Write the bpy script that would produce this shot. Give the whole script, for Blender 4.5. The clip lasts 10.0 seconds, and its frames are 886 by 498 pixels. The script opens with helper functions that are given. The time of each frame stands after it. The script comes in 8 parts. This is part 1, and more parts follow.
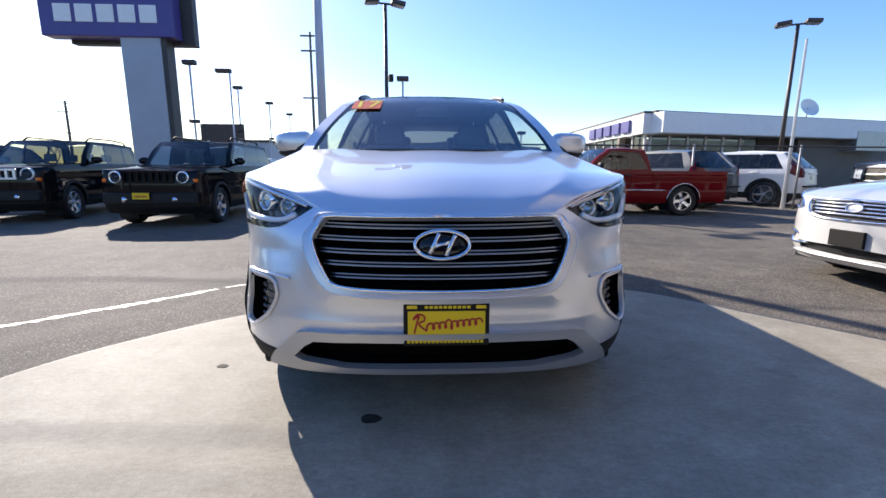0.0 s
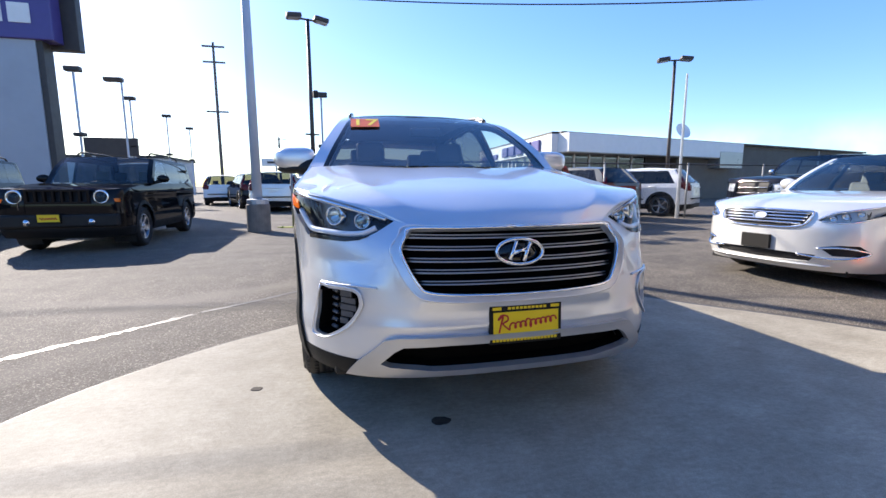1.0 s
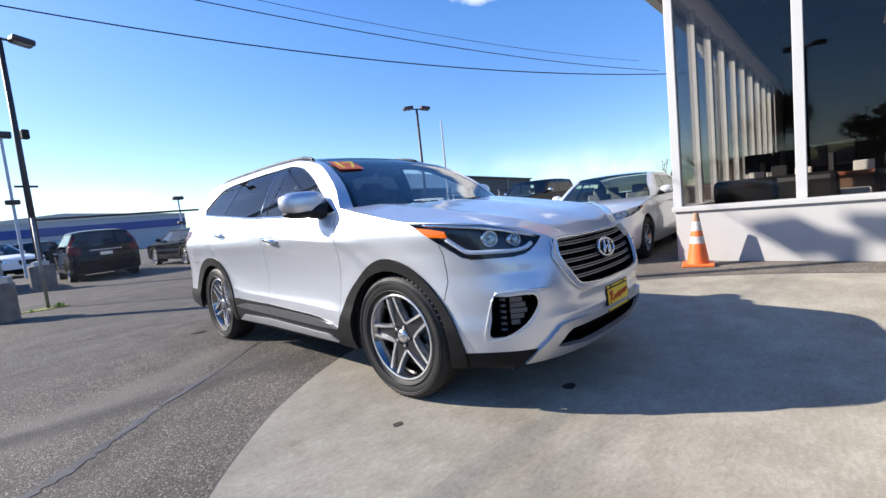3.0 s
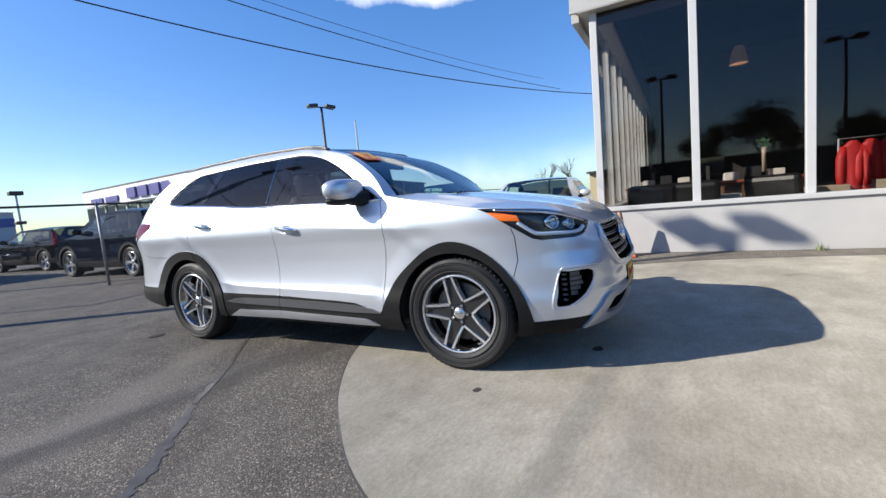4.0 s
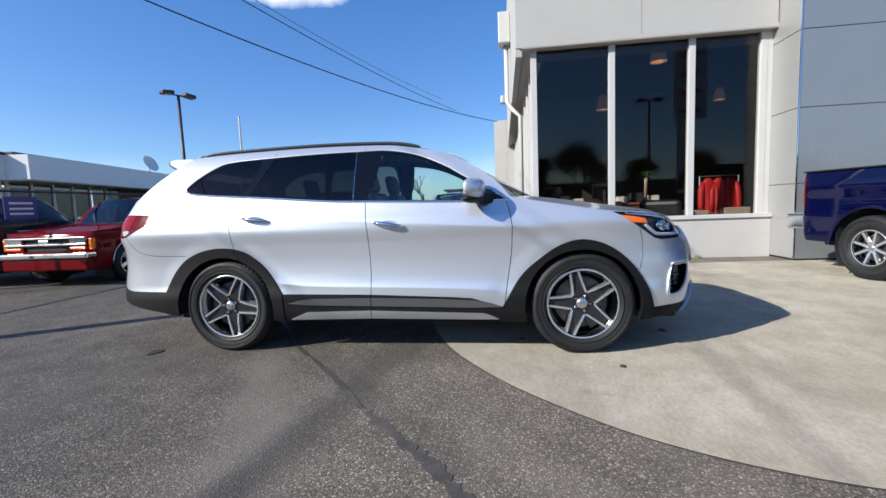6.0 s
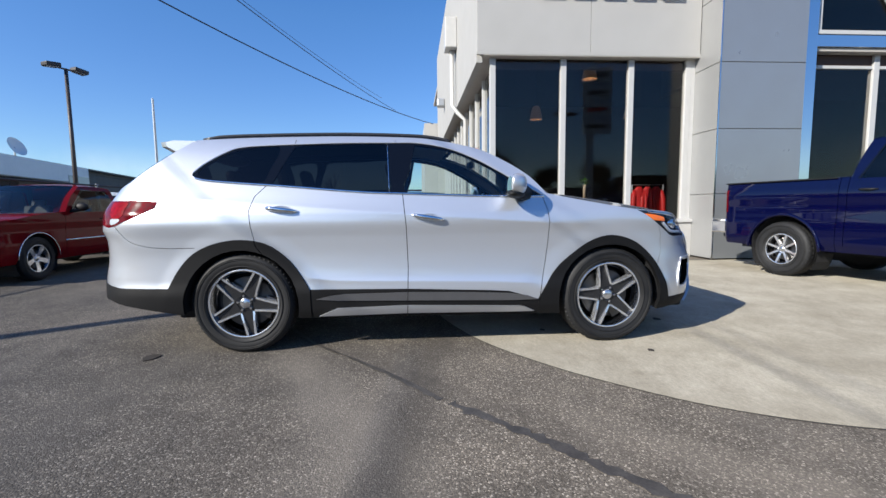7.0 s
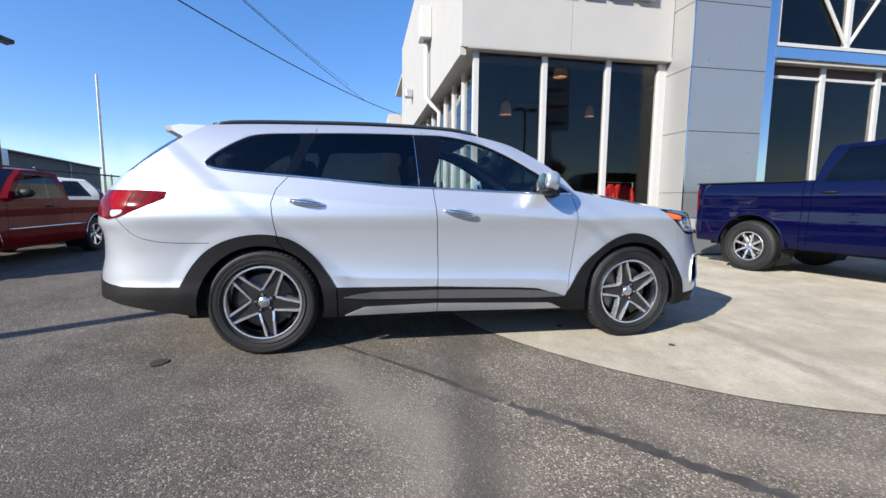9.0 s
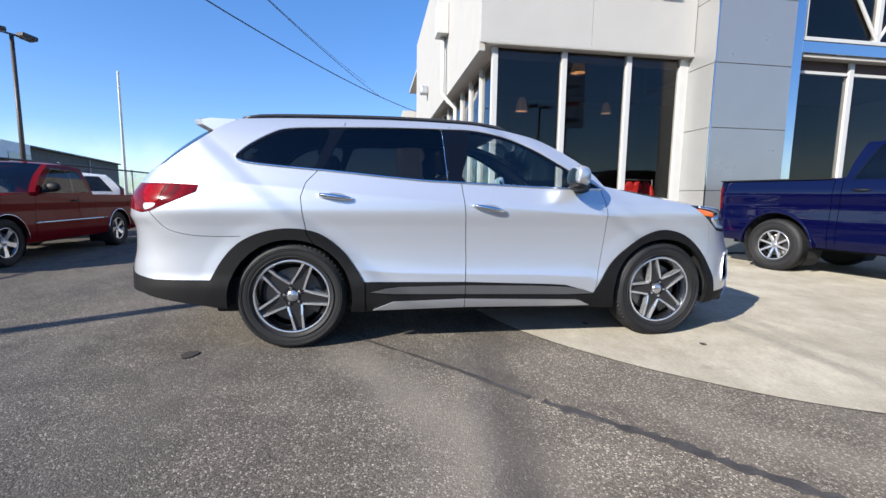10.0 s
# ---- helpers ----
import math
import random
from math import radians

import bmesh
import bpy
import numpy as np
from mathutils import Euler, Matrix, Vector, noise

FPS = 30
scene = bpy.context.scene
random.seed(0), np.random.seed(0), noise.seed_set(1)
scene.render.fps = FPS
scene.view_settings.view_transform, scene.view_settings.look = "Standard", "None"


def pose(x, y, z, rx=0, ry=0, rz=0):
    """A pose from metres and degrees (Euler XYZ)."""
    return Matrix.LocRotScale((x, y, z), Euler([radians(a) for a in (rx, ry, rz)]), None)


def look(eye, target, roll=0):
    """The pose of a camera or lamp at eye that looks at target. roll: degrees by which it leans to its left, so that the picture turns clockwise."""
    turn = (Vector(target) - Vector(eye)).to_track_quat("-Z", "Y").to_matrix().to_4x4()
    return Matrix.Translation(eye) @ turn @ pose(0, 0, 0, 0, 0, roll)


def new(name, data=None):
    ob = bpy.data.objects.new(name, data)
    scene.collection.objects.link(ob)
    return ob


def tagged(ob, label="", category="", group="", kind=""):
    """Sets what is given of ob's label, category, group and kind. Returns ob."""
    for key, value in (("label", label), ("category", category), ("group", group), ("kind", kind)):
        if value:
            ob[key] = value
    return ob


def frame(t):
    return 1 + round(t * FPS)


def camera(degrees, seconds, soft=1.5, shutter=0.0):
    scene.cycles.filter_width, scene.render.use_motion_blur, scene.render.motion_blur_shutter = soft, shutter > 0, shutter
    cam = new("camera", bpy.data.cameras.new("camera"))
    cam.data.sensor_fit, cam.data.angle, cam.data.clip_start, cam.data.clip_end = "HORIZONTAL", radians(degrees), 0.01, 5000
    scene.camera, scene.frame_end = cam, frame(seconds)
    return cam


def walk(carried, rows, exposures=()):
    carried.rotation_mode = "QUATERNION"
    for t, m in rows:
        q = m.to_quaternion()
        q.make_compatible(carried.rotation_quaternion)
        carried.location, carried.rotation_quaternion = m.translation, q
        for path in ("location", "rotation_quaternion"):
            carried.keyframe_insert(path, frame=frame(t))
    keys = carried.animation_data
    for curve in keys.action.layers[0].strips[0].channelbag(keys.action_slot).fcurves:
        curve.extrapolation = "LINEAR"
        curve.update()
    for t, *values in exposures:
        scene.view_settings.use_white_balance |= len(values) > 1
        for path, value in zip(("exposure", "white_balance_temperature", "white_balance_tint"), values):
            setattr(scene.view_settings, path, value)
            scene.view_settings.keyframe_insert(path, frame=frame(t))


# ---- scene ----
cam = camera(90.8, 10.0)
PATH = [
    (0, (-0.048, -2.475, 1.061), (0.04, -0.51, 0.699), 0.3),
    (0.5, (-0.35, -2.474, 1.059), (-0.016, -0.538, 0.686), 0.0),
    (1, (-0.705, -2.537, 1.053), (-0.231, -0.616, 0.765), -0.1),
    (1.5, (-1.13, -2.586, 1.061), (-0.192, -0.838, 0.809), -0.1),
    (2, (-1.589, -2.445, 1.08), (-0.446, -0.82, 0.845), -1.2),
    (2.2, (-1.764, -2.384, 1.069), (-0.57, -0.794, 0.855), -2.1),
    (3.3, (-2.79, -1.797, 1.103), (-1.244, -0.54, 0.927), -6.2),
    (3.5, (-2.97, -1.673, 1.095), (-1.355, -0.507, 0.91), -5.8),
    (4, (-3.322, -1.287, 1.092), (-1.581, -0.324, 0.886), -5.0),
    (4.5, (-3.622, -0.887, 1.111), (-1.824, -0.027, 0.948), -3.8),
    (5, (-3.879, -0.447, 1.116), (-1.97, 0.114, 0.918), -2.6),
    (5.5, (-3.989, 0.066, 1.122), (-2.05, 0.505, 0.9), -0.5),
    (5.7, (-4.051, 0.262, 1.12), (-2.1, 0.645, 0.911), -1.4),
    (6.8, (-4.181, 1.342, 1.103), (-2.19, 1.297, 0.916), -0.7),
    (7, (-4.185, 1.529, 1.078), (-2.199, 1.395, 0.888), -0.6),
    (7.5, (-4.179, 1.903, 1.117), (-2.218, 1.556, 0.926), -1.0),
    (8, (-4.056, 2.051, 1.105), (-2.1, 1.683, 0.911), -0.8),
    (8.5, (-4.037, 2.09, 1.108), (-2.085, 1.72, 0.877), 0.3),
    (9, (-4.032, 2.1, 1.102), (-2.076, 1.748, 0.877), 0.5),
    (9.5, (-4.014, 2.115, 1.097), (-2.057, 1.779, 0.857), 0.1),
    (10, (-3.991, 2.221, 1.082), (-2.029, 1.917, 0.845), 0.8),
]
walk(cam, [(t, look(eye, target, roll)) for t, eye, target, roll in PATH],
     exposures=[(0, 1.22, 6850, 14), (1, 1.44, 6850, 14), (2, 1.35, 6800, 13), (3.5, 0.91, 6500, 11), (4.5, 0.70, 6450, 9), (5.5, 0.64, 6400, 9), (7, 0.64, 6450, 9), (8.5, 0.80, 6500, 10), (10, 0.92, 6500, 10)])
import collections
import functools
import itertools

# ---------------------------------------------------------------- light
SUN_AZ = Vector((-0.56, 0.83, 0)).normalized()
SUN_EL = radians(29.5)
sun_data = bpy.data.lights.new("sun", "SUN")
sun_data.energy, sun_data.angle, sun_data.color = 4.8, radians(0.53), (1.0, 0.95, 0.87)
sun = new("sun", sun_data)
sun.matrix_world = look((0, 0, 30), Vector((0, 0, 30)) - (SUN_AZ * math.cos(SUN_EL) + Vector((0, 0, math.sin(SUN_EL)))))

world = bpy.data.worlds.new("sky")
scene.world = world
world.use_nodes = True
wt = world.node_tree
sky = wt.nodes.new("ShaderNodeTexSky")
sky.sky_type, sky.sun_disc = "NISHITA", False
sky.sun_elevation, sky.sun_rotation = SUN_EL, math.atan2(SUN_AZ.x, SUN_AZ.y)
sky.altitude, sky.air_density, sky.dust_density, sky.ozone_density = 50, 1.0, 0.3, 1.5
wt.nodes["Background"].inputs[1].default_value = 0.15
rich = wt.nodes.new("ShaderNodeHueSaturation")
rich.inputs["Saturation"].default_value = 1.58
rich.inputs["Hue"].default_value, rich.inputs["Value"].default_value = 0.516, 1.07
soft_sky = wt.nodes.new("ShaderNodeGamma")
soft_sky.inputs[1].default_value = 0.78
wt.links.new(sky.outputs[0], soft_sky.inputs[0])
wt.links.new(soft_sky.outputs[0], rich.inputs["Color"])
# thin white clouds: one long one high up, faint banks low over the horizon
geo = wt.nodes.new("ShaderNodeTexCoord")


def sky_math(kind, a, b=None, **k):
    n = wt.nodes.new("ShaderNodeMath")
    n.operation, n.use_clamp = kind, k.get("clamp", False)
    for i, v in enumerate((a, b)):
        if isinstance(v, (int, float)):
            n.inputs[i].default_value = v
        elif v is not None:
            wt.links.new(v, n.inputs[i])
    return n.outputs[0]


def sky_dot(v):
    n = wt.nodes.new("ShaderNodeVectorMath")
    n.operation = "DOT_PRODUCT"
    n.inputs[1].default_value = v
    wt.links.new(geo.outputs["Generated"], n.inputs[0])
    return n.outputs["Value"]


puff = wt.nodes.new("ShaderNodeTexNoise")
puff.inputs["Scale"].default_value, puff.inputs["Detail"].default_value, puff.inputs["Roughness"].default_value = 9.0, 7, 0.55
wt.links.new(geo.outputs["Generated"], puff.inputs["Vector"])
ruffle = sky_math("MULTIPLY", sky_math("SUBTRACT", puff.outputs[0], 0.5), 2.2)
centre = Vector((0.80, 0.43, 0.435)).normalized()
along = Vector((0.5, -0.86, 0.0)).normalized()
over = centre.cross(along).normalized()
along_c = sky_math("SUBTRACT", sky_dot(along), along.dot(centre))
ca = sky_math("POWER", sky_math("ABSOLUTE", sky_math("DIVIDE", along_c, 0.155)), 2.0)
cb = sky_math("POWER", sky_math("ABSOLUTE", sky_math("DIVIDE", sky_dot(over), 0.042)), 2.0)
body = sky_math("SUBTRACT", 1.25, sky_math("ADD", ca, cb))
front_side = sky_math("GREATER_THAN", sky_dot(centre), 0.5)
cloud = sky_math("MULTIPLY", sky_math("MULTIPLY", sky_math("ADD", body, ruffle), 1.1, clamp=True), front_side)
low = sky_math("SUBTRACT", 1.0, sky_math("DIVIDE", sky_math("ABSOLUTE", sky_math("SUBTRACT", sky_dot((0, 0, 1)), 0.05)), 0.07), clamp=True)
bank = sky_math("MULTIPLY", sky_math("MULTIPLY", low, 0.30), sky_math("MULTIPLY", sky_math("SUBTRACT", puff.outputs[0], 0.36), 3.0, clamp=True))
cover = sky_math("MAXIMUM", cloud, bank, clamp=True)
white = wt.nodes.new("ShaderNodeMix")
white.data_type = "RGBA"
white.inputs[7].default_value = (5.6, 5.7, 5.9, 1)
wt.links.new(cover, white.inputs[0])
# clear blue down to the horizon on the side away from the sun
away = sky_math("SUBTRACT", 1.05, sky_math("MULTIPLY", sky_dot(SUN_AZ), 0.72), clamp=True)
near_edge = sky_math("SUBTRACT", 1.0, sky_math("DIVIDE", sky_dot((0, 0, 1)), 0.38), clamp=True)
cool = wt.nodes.new("ShaderNodeMix")
cool.data_type, cool.blend_type = "RGBA", "MULTIPLY"
cool.inputs[7].default_value = (0.50, 0.72, 1.02, 1)
wt.links.new(sky_math("MULTIPLY", away, near_edge), cool.inputs[0])
wt.links.new(rich.outputs[0], cool.inputs[6])
wt.links.new(cool.outputs[2], white.inputs[6])
wt.links.new(white.outputs[2], wt.nodes["Background"].inputs[0])

# ---------------------------------------------------------------- materials


def material(name, colour, rough=0.5, metal=0.0, spec=0.5, coat=0.0, vary=0.0, scale=8.0, bump=0.0, bump_scale=60.0, alpha=1.0, second=None, fine=0.0, fine_scale=300.0):
    """A principled material whose colour varies at two scales, with a fine relief."""
    m = bpy.data.materials.new(name)
    m.use_nodes = True
    t = m.node_tree
    b = t.nodes["Principled BSDF"]
    b.inputs["Base Color"].default_value = (*colour, 1)
    b.inputs["Roughness"].default_value = rough
    b.inputs["Metallic"].default_value = metal
    b.inputs["Specular IOR Level"].default_value = spec
    b.inputs["Coat Weight"].default_value = coat
    b.inputs["Coat Roughness"].default_value = 0.02
    co = t.nodes.new("ShaderNodeTexCoord")
    if vary or fine:
        n = t.nodes.new("ShaderNodeTexNoise")
        n.inputs["Scale"].default_value, n.inputs["Detail"].default_value = scale, 8
        t.links.new(co.outputs["Object"], n.inputs["Vector"])
        f = t.nodes.new("ShaderNodeTexNoise")
        f.inputs["Scale"].default_value, f.inputs["Detail"].default_value = fine_scale, 3
        t.links.new(co.outputs["Object"], f.inputs["Vector"])
        s1 = t.nodes.new("ShaderNodeMapRange")
        s1.inputs[1].default_value, s1.inputs[2].default_value = 0.3, 0.7
        t.links.new(n.outputs[0], s1.inputs[0])
        mix = t.nodes.new("ShaderNodeMix")
        mix.data_type = "RGBA"
        other = second or tuple(max(0, c * (1 - vary)) for c in colour)
        mix.inputs[6].default_value, mix.inputs[7].default_value = (*colour, 1), (*other, 1)
        t.links.new(s1.outputs[0], mix.inputs[0])
        s2 = t.nodes.new("ShaderNodeMapRange")
        s2.inputs[1].default_value, s2.inputs[2].default_value = 0.3, 0.7
        s2.inputs[3].default_value, s2.inputs[4].default_value = 1 - fine, 1 + fine
        t.links.new(f.outputs[0], s2.inputs[0])
        mul = t.nodes.new("ShaderNodeMix")
        mul.data_type, mul.blend_type = "RGBA", "MULTIPLY"
        mul.inputs[0].default_value = 1
        t.links.new(mix.outputs[2], mul.inputs[6])
        t.links.new(s2.outputs[0], mul.inputs[7])
        t.links.new(mul.outputs[2], b.inputs["Base Color"])
        r = t.nodes.new("ShaderNodeMapRange")
        r.inputs[3].default_value, r.inputs[4].default_value = max(0, rough - 0.08 * bool(vary)), min(1, rough + 0.08 * bool(vary))
        t.links.new(n.outputs[0], r.inputs[0])
        t.links.new(r.outputs[0], b.inputs["Roughness"])
    if bump:
        n2 = t.nodes.new("ShaderNodeTexNoise")
        n2.inputs["Scale"].default_value, n2.inputs["Detail"].default_value = bump_scale, 6
        t.links.new(co.outputs["Object"], n2.inputs["Vector"])
        bp = t.nodes.new("ShaderNodeBump")
        bp.inputs["Strength"].default_value, bp.inputs["Distance"].default_value = bump, 0.01
        t.links.new(n2.outputs[0], bp.inputs["Height"])
        t.links.new(bp.outputs[0], b.inputs["Normal"])
    return m


def glass_material(name, tint, clear, rough=0.0):
    """Thin automotive or window glass: a coat of reflection over a tinted see-through."""
    m = bpy.data.materials.new(name)
    m.use_nodes = True
    t = m.node_tree
    t.nodes.remove(t.nodes["Principled BSDF"])
    out = t.nodes["Material Output"]
    tr = t.nodes.new("ShaderNodeBsdfTransparent")
    tr.inputs[0].default_value = (*tint, 1)
    gl = t.nodes.new("ShaderNodeBsdfGlossy")
    gl.inputs["Roughness"].default_value = rough
    facing = t.nodes.new("ShaderNodeLayerWeight")
    facing.inputs[0].default_value = 0.5
    power = t.nodes.new("ShaderNodeMath")
    power.operation = "POWER"
    power.inputs[1].default_value = 5.0
    t.links.new(facing.outputs["Facing"], power.inputs[0])
    f0 = ((clear - 1) / (clear + 1)) ** 2
    gloss = t.nodes.new("ShaderNodeMath")
    gloss.operation = "MULTIPLY_ADD"
    gloss.inputs[1].default_value = 1 - f0
    gloss.inputs[2].default_value = f0
    t.links.new(power.outputs[0], gloss.inputs[0])
    mx = t.nodes.new("ShaderNodeMixShader")
    t.links.new(gloss.outputs[0], mx.inputs[0])
    t.links.new(tr.outputs[0], mx.inputs[1])
    t.links.new(gl.outputs[0], mx.inputs[2])
    t.links.new(mx.outputs[0], out.inputs[0])
    return m


def glow(name, colour, strength):
    m = material(name, colour, 0.4)
    b = m.node_tree.nodes["Principled BSDF"]
    b.inputs["Emission Color"].default_value = (*colour, 1)
    b.inputs["Emission Strength"].default_value = strength
    return m


TAR = material("tar", (0.05, 0.047, 0.044), 0.6, vary=0.3, scale=20)
TAR_SEAL = material("tar_seal", (0.080, 0.071, 0.062), 0.52, spec=0.5, vary=0.5, scale=9, fine=0.3, fine_scale=90)
STUCCO = material("stucco", (0.405, 0.395, 0.375), 0.75, vary=0.05, scale=2, bump=0.05, bump_scale=200, fine=0.03)
WALL_WHITE = material("painted_wall", (0.46, 0.448, 0.428), 0.6, vary=0.07, scale=3, bump=0.05, bump_scale=150, fine=0.03)
FRAME_WHITE = material("window_frame_paint", (0.50, 0.495, 0.48), 0.4, vary=0.06, scale=6)
CLAD = material("grey_cladding", (0.31, 0.325, 0.34), 0.30, metal=0.5, vary=0.04, scale=2)
BRIGHT_TRIM = material("polished_trim", (0.7, 0.72, 0.75), 0.08, metal=1.0)
SOFFIT = material("soffit", (0.42, 0.39, 0.35), 0.7, vary=0.06, scale=3)
# indoor walls and floor: the dimness of the room is put into the colour
DARK_ROOM = material("dimmed_wall", (0.035, 0.028, 0.024), 0.8, vary=0.2, scale=2)
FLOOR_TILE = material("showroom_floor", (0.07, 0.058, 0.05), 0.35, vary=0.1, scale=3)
GLASS = glass_material("shop_glass", (0.77, 0.76, 0.745), 1.45)
MATTE_BLACK = material("black_plastic", (0.012, 0.012, 0.0125), 0.55, spec=0.3, vary=0.2, scale=12, bump=0.08, bump_scale=400)
STEEL = material("galvanised_steel", (0.5, 0.52, 0.54), 0.45, metal=0.7, vary=0.15, scale=5)
POST_STEEL = material("weathered_steel", (0.26, 0.27, 0.28), 0.55, metal=0.5, vary=0.2, scale=6)
MESH_WIRE = material("mesh_wire", (0.20, 0.21, 0.22), 0.7, vary=0.2, scale=5)
MOSS = material("moss", (0.22, 0.24, 0.03), 0.9, vary=0.5, scale=14, bump=0.5, bump_scale=60, fine=0.3)
POLE_PAINT = material("pole_paint", (0.45, 0.50, 0.58), 0.5, vary=0.12, scale=3)
POLE_DARK = material("dark_pole_paint", (0.045, 0.038, 0.036), 0.55, vary=0.2, scale=3)
PURPLE = material("purple_sign_face", (0.07, 0.055, 0.22), 0.35, vary=0.08, scale=2)
ORANGE = material("cone_orange", (0.85, 0.16, 0.03), 0.5, vary=0.15, scale=9)
RUBBER = material("tyre_rubber", (0.017, 0.017, 0.0175), 0.62, spec=0.35, vary=0.25, scale=14, bump=0.1, bump_scale=200)
WIRE = material("cable_black", (0.02, 0.02, 0.022), 0.6)
BLUE_BAND = material("blue_paint", (0.03, 0.07, 0.28), 0.5, vary=0.1, scale=2)
GREY_BLOCK = material("grey_block_wall", (0.125, 0.112, 0.094), 0.8, vary=0.15, scale=1.5, bump=0.2, bump_scale=30)

# ---------------------------------------------------------------- mesh helpers


def finish(bm, name, mat, smooth=False, mats=()):
    me = bpy.data.meshes.new(name)
    bm.normal_update()
    bm.to_mesh(me)
    bm.free()
    for k in (mat, *mats):
        me.materials.append(k)
    if smooth:
        me.shade_smooth()
    return me


def part(name, bm, mat, parent=None, label="", smooth=False):
    """Links a bmesh (or a mesh) as one object, under a thing or a part where one is given."""
    me = bm if isinstance(bm, bpy.types.Mesh) else finish(bm, name, mat, smooth)
    ob = new(name, me)
    if parent:
        ob.parent = parent
    if label:
        tagged(ob, label)
    return ob


def thing(name, label, category, m=None, group="", kind=""):
    """An empty at the base of a thing, which parents its parts."""
    ob = new(name)
    ob.empty_display_size = 0.2
    if m is not None:
        ob.matrix_world = m
    return tagged(ob, label, category, group, kind)


def box(bm, x0, y0, z0, x1, y1, z1, bevel=0.0, m=None):
    vs = [bm.verts.new(p) for p in itertools.product((x0, x1), (y0, y1), (z0, z1))]
    fs = [bm.faces.new([vs[i] for i in q]) for q in ((0, 1, 3, 2), (4, 6, 7, 5), (0, 4, 5, 1), (2, 3, 7, 6), (0, 2, 6, 4), (1, 5, 7, 3))]
    if bevel:
        es = list({e for f in fs for e in f.edges})
        out = bmesh.ops.bevel(bm, geom=es, offset=bevel, segments=2, affect="EDGES", profile=0.5)
        vs = list({v for f in out["faces"] for v in f.verts} | {v for v in vs if v.is_valid})
    if m is not None:
        bmesh.ops.transform(bm, matrix=m, verts=vs)
    return bm


def boxed(*a, **k):
    return box(bmesh.new(), *a, **k)


def tube(bm, path, radius, sides=10, cap=True):
    """A round bar along a path; radius is one number or one for each point."""
    rings, pts = [], [Vector(p) for p in path]
    side = None
    for i, p in enumerate(pts):
        d = (pts[min(i + 1, len(pts) - 1)] - pts[max(i - 1, 0)]).normalized()
        if side is None:
            side = d.orthogonal().normalized()
        side = (side - d * side.dot(d)).normalized()
        up = d.cross(side)
        r = radius[i] if isinstance(radius, (list, tuple)) else radius
        rings.append([bm.verts.new(p + side * r * math.cos(a) + up * r * math.sin(a)) for a in (2 * math.pi * k / sides for k in range(sides))])
    for a, b in zip(rings, rings[1:]):
        for k in range(sides):
            bm.faces.new((a[k], a[(k + 1) % sides], b[(k + 1) % sides], b[k]))
    if cap:
        bm.faces.new(rings[0][::-1])
        bm.faces.new(rings[-1])
    return bm


def lathe(bm, profile, sides=32, axis="z", close=False, m=None):
    """Turns (radius, height) points round an axis."""
    rings = []
    for r, h in profile:
        ring = []
        for k in range(sides):
            a = 2 * math.pi * k / sides
            c, s = r * math.cos(a), r * math.sin(a)
            p = Vector((c, s, h)) if axis == "z" else Vector((h, c, s)) if axis == "x" else Vector((c, h, s))
            ring.append(bm.verts.new(m @ p if m is not None else p))
        rings.append(ring)
    pairs = list(zip(rings, rings[1:])) + ([(rings[-1], rings[0])] if close else [])
    for a, b in pairs:
        for k in range(sides):
            bm.faces.new((a[k], a[(k + 1) % sides], b[(k + 1) % sides], b[k]))
    return bm


def prism(bm, outline, z0, z1):
    """A flat plate with that outline, from z0 to z1."""
    low = [bm.verts.new((x, y, z0)) for x, y in outline]
    top = [bm.verts.new((x, y, z1)) for x, y in outline]
    bm.faces.new(top)
    bm.faces.new(low[::-1])
    n = len(outline)
    for i in range(n):
        bm.faces.new((low[i], low[(i + 1) % n], top[(i + 1) % n], top[i]))
    return bm
PIANO = material("gloss_black_trim", (0.003, 0.003, 0.0035), 0.03, spec=0.5)
SEAT = material("seat_leather", (0.075, 0.072, 0.07), 0.5, vary=0.2, scale=9)
LEATHER_BLACK = material("black_leather", (0.012, 0.0115, 0.011), 0.45, vary=0.2, scale=9)
WEED = material("dry_weed", (0.24, 0.27, 0.13), 0.8, vary=0.3, scale=20)
OIL = material("oil_stain", (0.062, 0.055, 0.049), 0.85, spec=0.15, vary=0.3, scale=30)
CLAD_LIGHT = material("pale_cladding", (0.35, 0.35, 0.345), 0.4, metal=0.35, vary=0.04, scale=2)
PANEL_JOINT = material("panel_joint_grey", (0.50, 0.50, 0.49), 0.5)
WOOD_DARK = material("dark_header", (0.06, 0.03, 0.02), 0.6)
WOOD = material("desk_wood", (0.18, 0.10, 0.055), 0.5, vary=0.3, scale=6)
WOOD_RED = material("red_wood", (0.28, 0.09, 0.045), 0.4, vary=0.2, scale=6)
WOOD_GREY = material("grey_timber", (0.16, 0.135, 0.115), 0.85, vary=0.3, scale=8)
PAPER = material("off_white_card", (0.6, 0.57, 0.52), 0.7)
BEIGE = material("beige_board", (0.36, 0.29, 0.21), 0.7, vary=0.1, scale=4)
LEAF = material("green_leaf", (0.16, 0.36, 0.04), 0.6, vary=0.4, scale=12)
LEAF_DARK = material("dark_leaf", (0.035, 0.05, 0.025), 0.7, vary=0.4, scale=5)
JACKET = material("red_jacket", (0.40, 0.008, 0.008), 0.6, vary=0.2, scale=6)
BULB = glow("warm_bulb", (1.0, 0.72, 0.40), 14.0)
LIT_SHADE = glow("lit_amber_glass", (0.34, 0.22, 0.15), 0.07)
SIGN_RED = material("sign_red", (0.55, 0.03, 0.02), 0.4)
